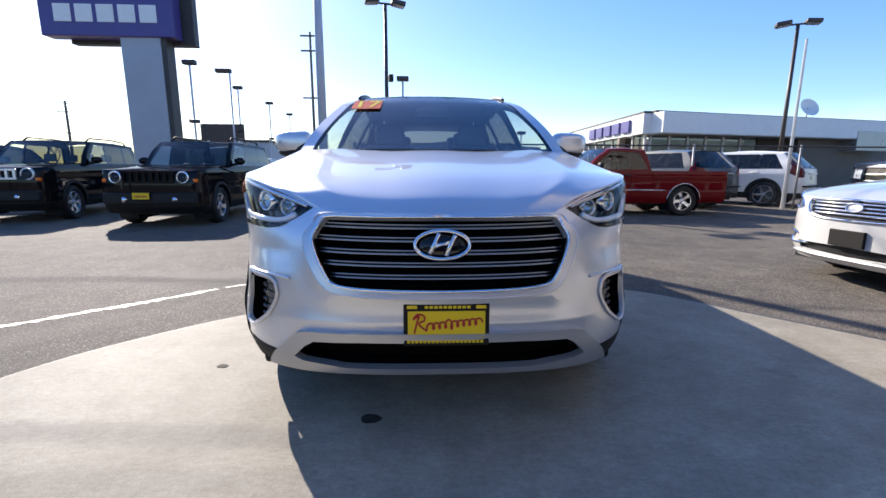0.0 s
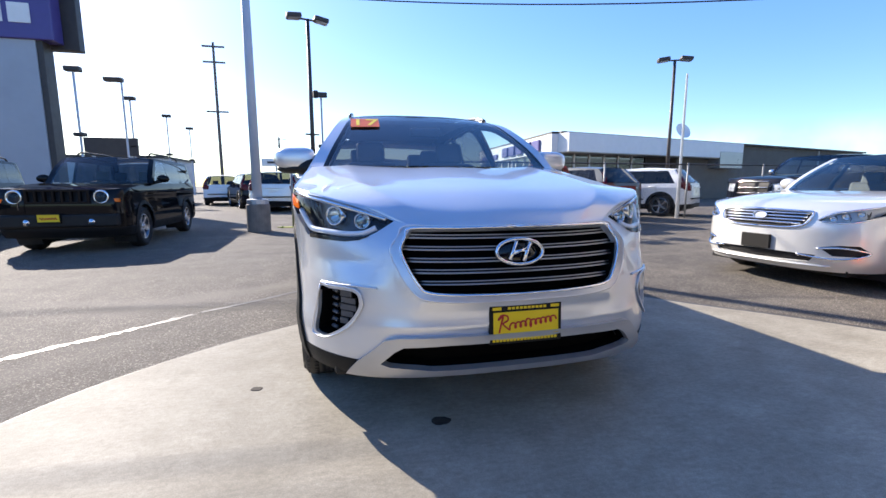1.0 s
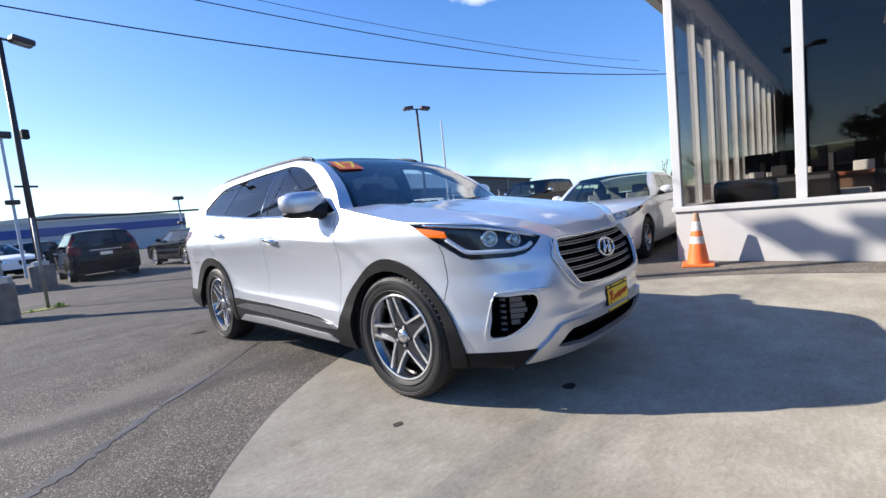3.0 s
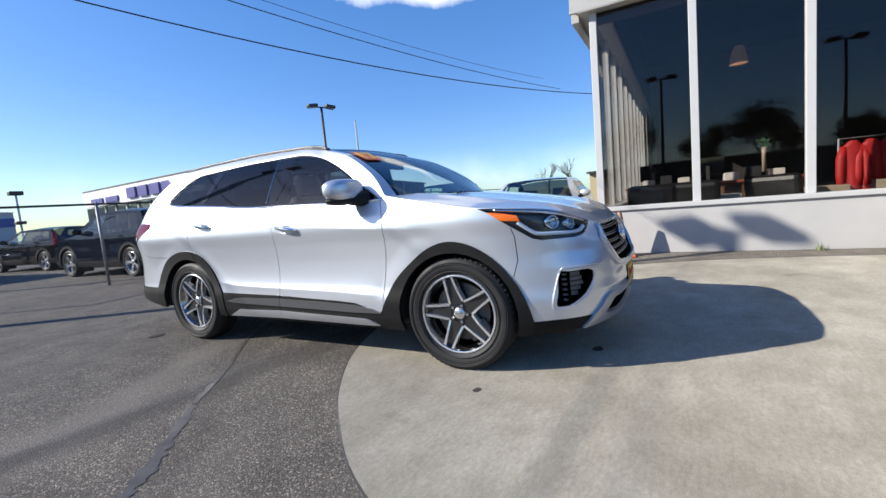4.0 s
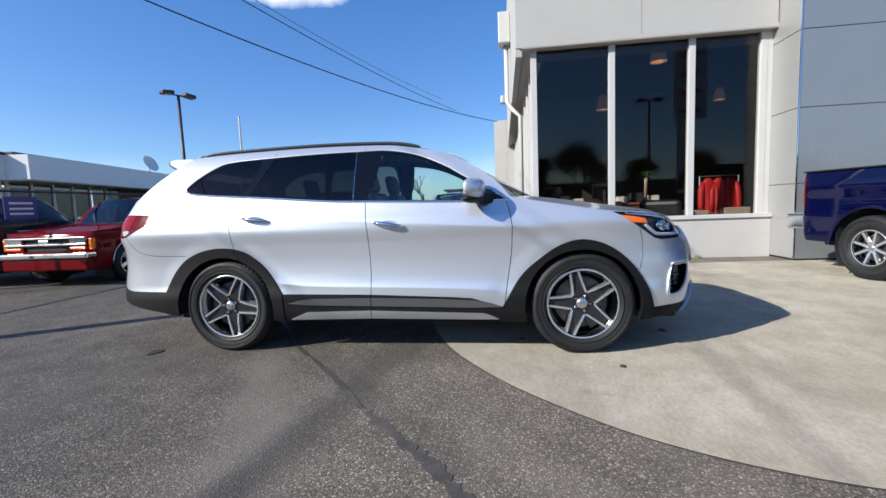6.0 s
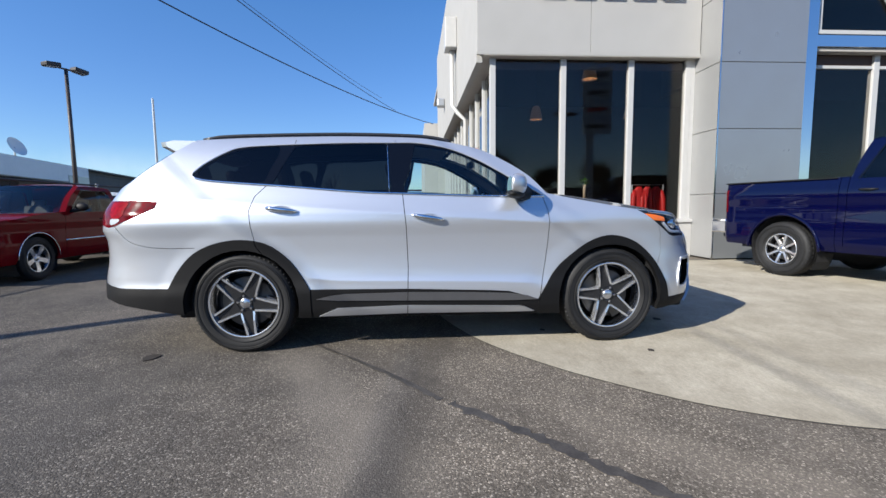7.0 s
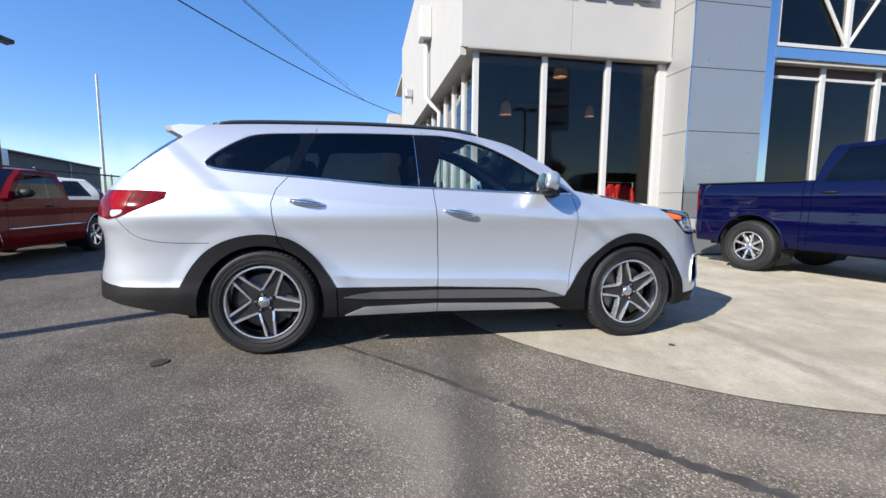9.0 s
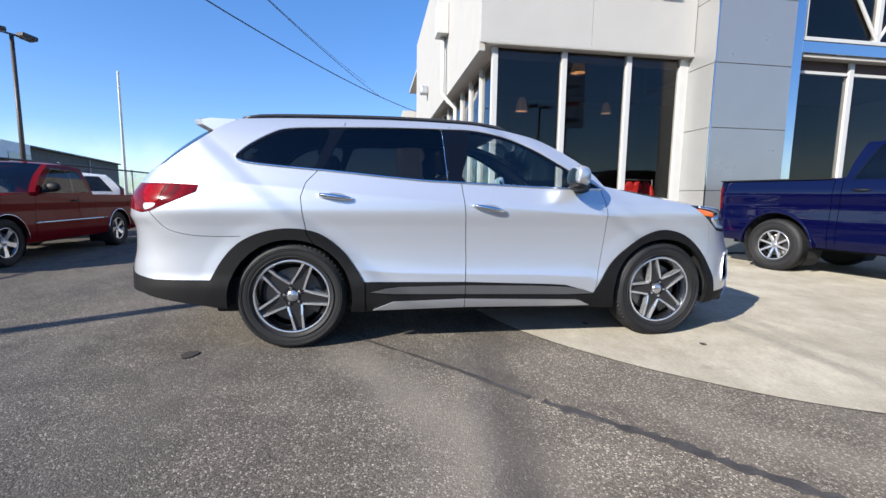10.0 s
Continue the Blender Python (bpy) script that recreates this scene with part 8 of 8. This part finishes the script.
def sedan_extra(car, sh, X, Y, B):
    for sd in (-1, 1):
        for line, r in (([X(0.40, 0.36), X(0.62, 0.335), X(0.76, 0.345), Y(-0.60, 0.40), X(0.72, 0.445), X(0.55, 0.43)], 0.010), ([X(0.54, 0.712), X(0.66, 0.782), Y(-0.55, 0.842), Y(-0.30, 0.868)], 0.007), ([X(0.56, 0.698), X(0.68, 0.684), X(0.80, 0.708), Y(-0.38, 0.80)], 0.006)):
            line = rounded(line, 5, False)
            p = sh.points([q[0] for q in line], [q[1] for q in line], 0.004) * (sd, 1, 1)
            part("chrome_line", strip_mesh("chrome_line", p.tolist(), None, r, CHROME, 6), CHROME, car)
    m = pose(0, sh.y[0] + 0.015, 0.735, 90 - 12)
    ring = [(m @ Vector((0.075 * math.cos(a), 0.040 * math.sin(a), 0))) for a in np.linspace(0, 2 * math.pi, 33)]
    badge = part("badge", lathe(bmesh.new(), [(0.0, -0.004), (1.0, -0.006)], 30, "z", m=m @ Matrix.Diagonal((0.072, 0.038, 1, 1))), LAMP_GREY, car)
    part("badge_ring", tube(bmesh.new(), ring, 0.006, 8, False), CHROME, badge, smooth=True)
    for sd in (-1, 1):
        for x, z, r in ((0.64, 0.728, 0.030), (0.72, 0.750, 0.032), (0.80, 0.772, 0.028)):
            p = sh.points(np.array([sh.at_x(x)]), np.array([z]), -0.022)[0] * (sd, 1, 1)
            part("lamp_bowl", lathe(bmesh.new(), [(r, 0.0), (r * 0.8, 0.012), (r * 0.3, 0.02), (0.0, 0.004)], 18, "y", m=Matrix.Translation(p) @ pose(0, 0, 0, 0, 0, sd * 25)), REFLECTOR, car, smooth=True)
    rim = [X(0, 0.615), X(0.30, 0.622), X(0.44, 0.66), X(0.495, 0.775), X(0.40, 0.79), X(0, 0.80)]
    for sd in (-1, 1):
        p = sh.points([q[0] for q in rounded(rim, 5, False)], [q[1] for q in rounded(rim, 5, False)], 0.004) * (sd, 1, 1)
        part("grille_surround", strip_mesh("grille_surround", p.tolist(), None, 0.012, CHROME, 6), CHROME, car)


build_car("silver_sedan", "pale silver saloon car parked nose out beside the showroom", pose(4.74, 1.34, 0, 0, 0, -86), SEDAN_SILVER, half=0.932, nose=-0.95, tail=3.905, base=2.805, tyre=0.335,
          belt=0.96, roof=1.47, nose_z=0.80, cowl=(0.36, 0.985), cowl_sweep=0.36, top=(1.20, 1.425), back=(2.55, 1.43), rear=(3.28, 1.09), glass_y=((0.78, 1.36), (2.98, 2.55)), pillars=(1.62,),
          doors=([(1.64, 1.4), (1.66, 0.3)], [(2.62, 1.3), (2.60, 0.75)], [(0.56, 0.95), (0.52, 0.35)]), nose_len=0.9, nose_pow=2.9, tail_len=0.8, plate=(0, 0.455, PLATE_BLACK), floor=0.20,
          grille=[(0, 0.795), (0.40, 0.785), (0.49, 0.77), (0.43, 0.665), (0.30, 0.63), (0, 0.62)], low=[(0, 0.375), (0.55, 0.365), (0.50, 0.29), (0, 0.275)],
          bars=[(z, w, -0.012, CHROME) for z, w in ((0.765, 0.46), (0.732, 0.45), (0.70, 0.43), (0.668, 0.40))] + [(0.255, 0.66, 0.012, SEDAN_SILVER)], extra=sedan_extra, step=0.045,
          lamps=[("headlight", [("x", 0.53, 0.705), ("x", 0.66, 0.775), ("y", -0.55, 0.835), ("y", -0.28, 0.862), ("y", -0.36, 0.80), ("x", 0.80, 0.70), ("x", 0.68, 0.675)], LENS, 0.002),
                 ("side_marker", [("y", -0.34, 0.862), ("y", -0.24, 0.866), ("y", -0.30, 0.815)], AMBER, 0.004),
                 ("fog_recess", [("x", 0.56, 0.445), ("x", 0.70, 0.470), ("x", 0.80, 0.470), ("y", -0.585, 0.40), ("x", 0.80, 0.365), ("x", 0.66, 0.365)], MATTE_BLACK, -0.012),
                 ("tail_light", [("y", 3.55, 0.98), ("y", 3.88, 0.98), ("y", 3.88, 0.80), ("y", 3.60, 0.88)], RED_LENS, 0.003)],
          handles=((1.45, 0.86, SEDAN_SILVER), (2.42, 0.88, SEDAN_SILVER)), tumble=0.28, tail_up=((0.7, 0.0), (0.9, -0.02), (1.1, -0.08), (1.5, -0.5)), crown=0.06)


def red_extra(car, sh, X, Y, B):
    y = sh.y[0]
    part("front_bumper", boxed(-0.84, y - 0.10, 0.50, 0.84, y + 0.12, 0.60, 0.03), CHROME, car, "chrome front bumper")
    part("valance", boxed(-0.80, y - 0.06, 0.30, 0.80, y + 0.2, 0.495, 0.03), RED_PAINT, car)
    for sd in (-1, 1):
        part("headlight", boxed(sd * 0.60 - 0.16, y - 0.012, 0.72, sd * 0.60 + 0.16, y + 0.05, 0.84, 0.012), LENS, car)
        part("lamp_inner", boxed(sd * 0.60 - 0.15, y + 0.004, 0.73, sd * 0.60 + 0.15, y + 0.04, 0.83), REFLECTOR, car)
        part("turn_lamp", boxed(sd * 0.60 - 0.14, y - 0.010, 0.65, sd * 0.60 + 0.14, y + 0.05, 0.69, 0.01), AMBER, car)
        part("turn_lamp", boxed(sd * 0.80 - 0.02, y + 0.02, 0.64, sd * 0.80 + 0.035, y + 0.16, 0.83, 0.01), AMBER, car)
        for y0 in (0.0, 2.95):
            pts = [(sd * 0.868, y0 + 0.405 * math.cos(a), 0.345 + 0.405 * math.sin(a)) for a in np.linspace(0.05, math.pi - 0.05, 20)]
            part("wheel_lip", tube(bmesh.new(), pts, 0.009, 6), CHROME, car, smooth=True)
    for z0 in (0.715, 0.825):
        part("grille_bar", boxed(-0.76, y - 0.022, z0, 0.76, y + 0.02, z0 + 0.035, 0.01), CHROME, car)
    part("badge", boxed(-0.09, y - 0.035, 0.765, 0.09, y - 0.018, 0.815, 0.01), SATIN, car)
    part("rear_bumper", boxed(-0.82, sh.y[-1] - 0.08, 0.42, 0.82, sh.y[-1] + 0.10, 0.58, 0.03), MATTE_BLACK, car)


build_car("red_pickup", "dark red extended-cab pickup truck with a chrome side moulding", pose(3.0, 8.22, 0, 0, 0, -88), RED_PAINT, half=0.862, nose=-0.78, tail=4.05, base=2.95, tyre=0.345,
          belt=1.04, roof=1.58, nose_z=0.93, cowl=(0.50, 1.05), top=(1.08, 1.54), back=(2.05, 1.54), rear=(2.3, 1.0), glass_y=((0.72, 1.20), (2.06, 1.86)), pillars=(1.58,), bed=(1.03, 0.62),
          doors=([(1.66, 1.03), (1.68, 0.36)], [(2.16, 1.03), (2.16, 0.30)], [(0.60, 1.03), (0.56, 0.36)]), nose_len=0.3, nose_pow=6, tail_len=0.25, tail_pow=7, floor=0.30, handles=((1.44, 0.93, MATTE_BLACK),),
          grille=[(0, 0.86), (0.42, 0.86), (0.42, 0.62), (0, 0.62)], line=(0.60, 0.56, 2.50, CHROME, 0.012), extra=red_extra, mirrors=MATTE_BLACK, tumble=0.17, step=0.05, arch_grow=1.14, glass=(GLASS_SMOKE, GLASS_SMOKE),
          lamps=[("tail_light", [("y", 3.95, 0.98), ("y", 4.04, 0.98), ("y", 4.04, 0.66), ("y", 3.95, 0.66)], RED_LENS, 0.003)], tail_up=((0.8, 0.0), (1.1, 0.0), (1.6, -0.02)))


def blue_extra(car, sh, X, Y, B):
    y = sh.y[-1]
    part("rear_bumper", boxed(-0.99, y - 0.10, 0.60, 0.99, y + 0.20, 0.83, 0.03), CHROME, car, "chrome rear bumper")
    for sd in (-1, 1):
        pts = [(sd * 1.0, 3.57 + 0.515 * math.cos(a), 0.405 + 0.515 * math.sin(a)) for a in np.linspace(0.0, math.pi, 24)]
        part("arch_flare", tube(bmesh.new(), pts, 0.022, 8), BLUE_PAINT, car, smooth=True)
    part("bumper_step", boxed(-0.80, y - 0.05, 0.52, 0.80, y + 0.12, 0.60, 0.02), MATTE_BLACK, car)
    part("bed_rail_cap", boxed(-1.0, 2.90, 1.405, -0.93, y - 0.06, 1.425, 0.006), MATTE_BLACK, car)
    part("bed_rail_cap", boxed(0.93, 2.90, 1.405, 1.0, y - 0.06, 1.425, 0.006), MATTE_BLACK, car)


build_car("blue_pickup", "deep blue full-size pickup truck with a chrome rear bumper", pose(-1.28, -5.73, 0, 0, 0, -77), BLUE_PAINT, half=1.005, nose=-1.0, tail=4.58, base=3.57, tyre=0.405,
          belt=1.36, roof=1.97, nose_z=1.22, cowl=(0.55, 1.36), top=(1.15, 1.93), back=(2.66, 1.93), rear=(2.86, 1.0), glass_y=((0.72, 1.28), (2.68, 2.46)), pillars=(1.60,), bed=(1.42, 0.90),
          doors=([(1.66, 1.35), (1.66, 0.5)], [(2.86, 1.44), (2.88, 0.40)], [(2.76, 1.44), (2.78, 0.5)], [(0.6, 1.3), (0.56, 0.5)]), nose_len=0.35, nose_pow=5, tail_len=0.3, tail_pow=7, floor=0.42, handles=((2.44, 1.25, MATTE_BLACK),),
          extra=blue_extra, mirrors=MATTE_BLACK, tumble=0.18, step=0.05, arch_grow=1.22, rim=0.56, spokes="thin", count=8, glass=(GLASS_CAR, GLASS_DARK),
          lamps=[("tail_light", [("y", 4.46, 1.31), ("y", 4.56, 1.31), ("b", 0.90, 1.31), ("b", 0.90, 0.95), ("y", 4.56, 0.95), ("y", 4.47, 0.95)], RED_LENS, 0.004)], tail_up=((0.9, 0.0), (1.4, 0.0), (1.9, -0.02)))


def wagon(name, label, m, mat, far=True, **k):
    """A mid-size crossover with high tail lights."""
    args = dict(half=0.945, nose=-0.95, tail=3.70, base=2.775, tyre=0.36, belt=1.07, roof=1.66, nose_z=0.90, cowl=(0.42, 1.10), top=(1.15, 1.61), back=(3.15, 1.60), rear=(3.52, 1.12),
                glass_y=((0.68, 1.28), (3.20, 2.95)), pillars=(1.62, 2.52), doors=([(1.64, 1.5), (1.66, 0.35)], [(2.60, 1.5), (2.62, 0.8)], [(0.58, 1.05), (0.54, 0.4)]), clad=True, step=0.10, far=far,
                lamps=[("headlight", [("x", 0.60, 0.74), ("x", 0.72, 0.82), ("y", -0.42, 0.87), ("y", -0.45, 0.80), ("x", 0.82, 0.73)], LENS, 0.002),
                       ("tail_light", [("y", 3.40, 1.30), ("y", 3.58, 1.42), ("b", 0.78, 1.42), ("b", 0.80, 1.18), ("b", 0.62, 1.02), ("b", 0.66, 0.86), ("y", 3.58, 0.86), ("y", 3.36, 0.98)], RED_LENS, 0.006)],
                rim=0.70, tumble=0.29, grille=[(0, 0.80), (0.38, 0.80), (0.34, 0.58), (0, 0.58)], glass=(GLASS_CAR, GLASS_DARK, GLASS_DARK), group="cars parked on the lot", spokes="single",
                tail_up=((0.65, 0.0), (0.85, -0.02), (1.1, -0.05), (1.3, -0.16), (1.6, -0.36)), handles=((1.45, 0.98, mat), (2.40, 1.0, mat)))
    args.update(k)
    car = build_car(name, label, m, mat, high_lamps=True, **args)
    part("rear_plate", boxed(-0.16, 3.675, 0.80, 0.16, 3.70, 0.90), SATIN, car)
    part("tailgate_bar", boxed(-0.42, 3.680, 0.955, 0.42, 3.712, 0.985, 0.008), SATIN, car)
    part("bumper_step", boxed(-0.72, 3.62, 0.585, 0.72, 3.735, 0.63, 0.015), CLADDING, car)
    part("rear_wiper", tube(bmesh.new(), [(0.0, 3.60, 1.16), (-0.2, 3.56, 1.22), (-0.36, 3.555, 1.24)], 0.010, 6), MATTE_BLACK, car)
    return car


# nose towards +y, seen from behind
wagon("crossover", "black crossover behind the fence with tall red tail lights", pose(2.95, 13.05, 0, 0, 0, 183), NAVY_PAINT, step=0.07)
wagon("estate_car", "low black estate car parked tail out with silver wheels", pose(3.55, 20.3, 0, 0, 0, 188), BLACK_PAINT, step=0.07, roof=1.47, belt=0.95, nose_z=0.80, cowl=(0.42, 0.98), top=(1.20, 1.43), back=(3.05, 1.42), rear=(3.50, 1.02), tyre=0.335, lamps=[("tail_light", [("y", 3.40, 1.00), ("y", 3.58, 1.00), ("b", 0.62, 0.98), ("b", 0.66, 0.78), ("y", 3.58, 0.78), ("y", 3.36, 0.86)], RED_LENS, 0.006)], doors=([(1.64, 1.35), (1.66, 0.35)], [(2.60, 1.35), (2.62, 0.8)]), handles=((1.45, 0.86, BLACK_PAINT), (2.40, 0.88, BLACK_PAINT)))
wagon("crossover", "black crossover parked tail out behind the fence", pose(0.28, 19.3, 0, 0, 0, 180), BLACK_PAINT, step=0.07)
wagon("crossover", "silver crossover parked tail out behind a light pole", pose(-3.12, 19.7, 0, 0, 0, 181), SEDAN_SILVER, step=0.07)
wagon("crossover", "dark blue crossover parked in the far row", pose(-5.1, 22.5, 0, 0, 0, 200), NAVY_PAINT)
wagon("crossover", "white crossover parked in the far row", pose(-1.5, 27.0, 0, 0, 0, 30), WHITE_PAINT)
wagon("crossover", "black crossover parked in the far row", pose(1.6, 30.0, 0, 0, 0, 60), BLACK_PAINT)
wagon("crossover", "grey crossover parked beside the sales building", pose(6.9, 12.8, 0, 0, 0, 200), GREY_PAINT)
wagon("crossover", "white crossover parked beside the sales building", pose(9.2, 13.0, 0, 0, 0, 215), WHITE_PAINT)
wagon("crossover", "black sport utility vehicle at the end of the row", pose(-11.6, 8.0, 0, 0, 0, 12), BLACK_PAINT)
wagon("crossover", "white crossover parked across the lot", pose(-7.2, 27.0, 0, 0, 0, 190), WHITE_PAINT)
wagon("crossover", "grey crossover parked across the lot", pose(-10.2, 27.5, 0, 0, 0, 185), GREY_PAINT)
build_car("navy_pickup", "dark navy full-size pickup truck with a chrome grille", pose(12.1, 7.75, 0, 0, 0, -92), NAVY_PAINT, half=1.005, nose=-1.0, tail=4.85, base=3.57, tyre=0.40,
          belt=1.36, roof=1.95, nose_z=1.22, cowl=(0.55, 1.36), top=(1.15, 1.91), back=(2.9, 1.90), rear=(3.0, 1.0), glass_y=((0.72, 1.28), (2.92, 2.75)), pillars=(1.70,), bed=(1.42, 0.90),
          doors=([(1.76, 1.35), (1.76, 0.5)], [(3.0, 1.44), (3.0, 0.45)]), nose_len=0.35, nose_pow=5, tail_len=0.3, tail_pow=7, floor=0.44, grille=[(0, 1.16), (0.52, 1.16), (0.50, 0.80), (0, 0.80)],
          bars=[(0.98, 0.5, 0.0, CHROME), (1.15, 0.52, 0.0, CHROME), (0.82, 0.5, 0.0, CHROME), (0.62, 0.85, 0.03, CHROME), (0.66, 0.85, 0.03, CHROME)], mirrors=CHROME, tumble=0.18, step=0.09, arch_grow=1.2, rim=0.58,
          lamps=[("headlight", [("x", 0.58, 1.10), ("x", 0.92, 1.12), ("y", -0.72, 1.10), ("y", -0.74, 0.88), ("x", 0.60, 0.86)], LENS, 0.002)], tail_up=((0.9, 0.0), (1.4, 0.0), (1.9, -0.02)))
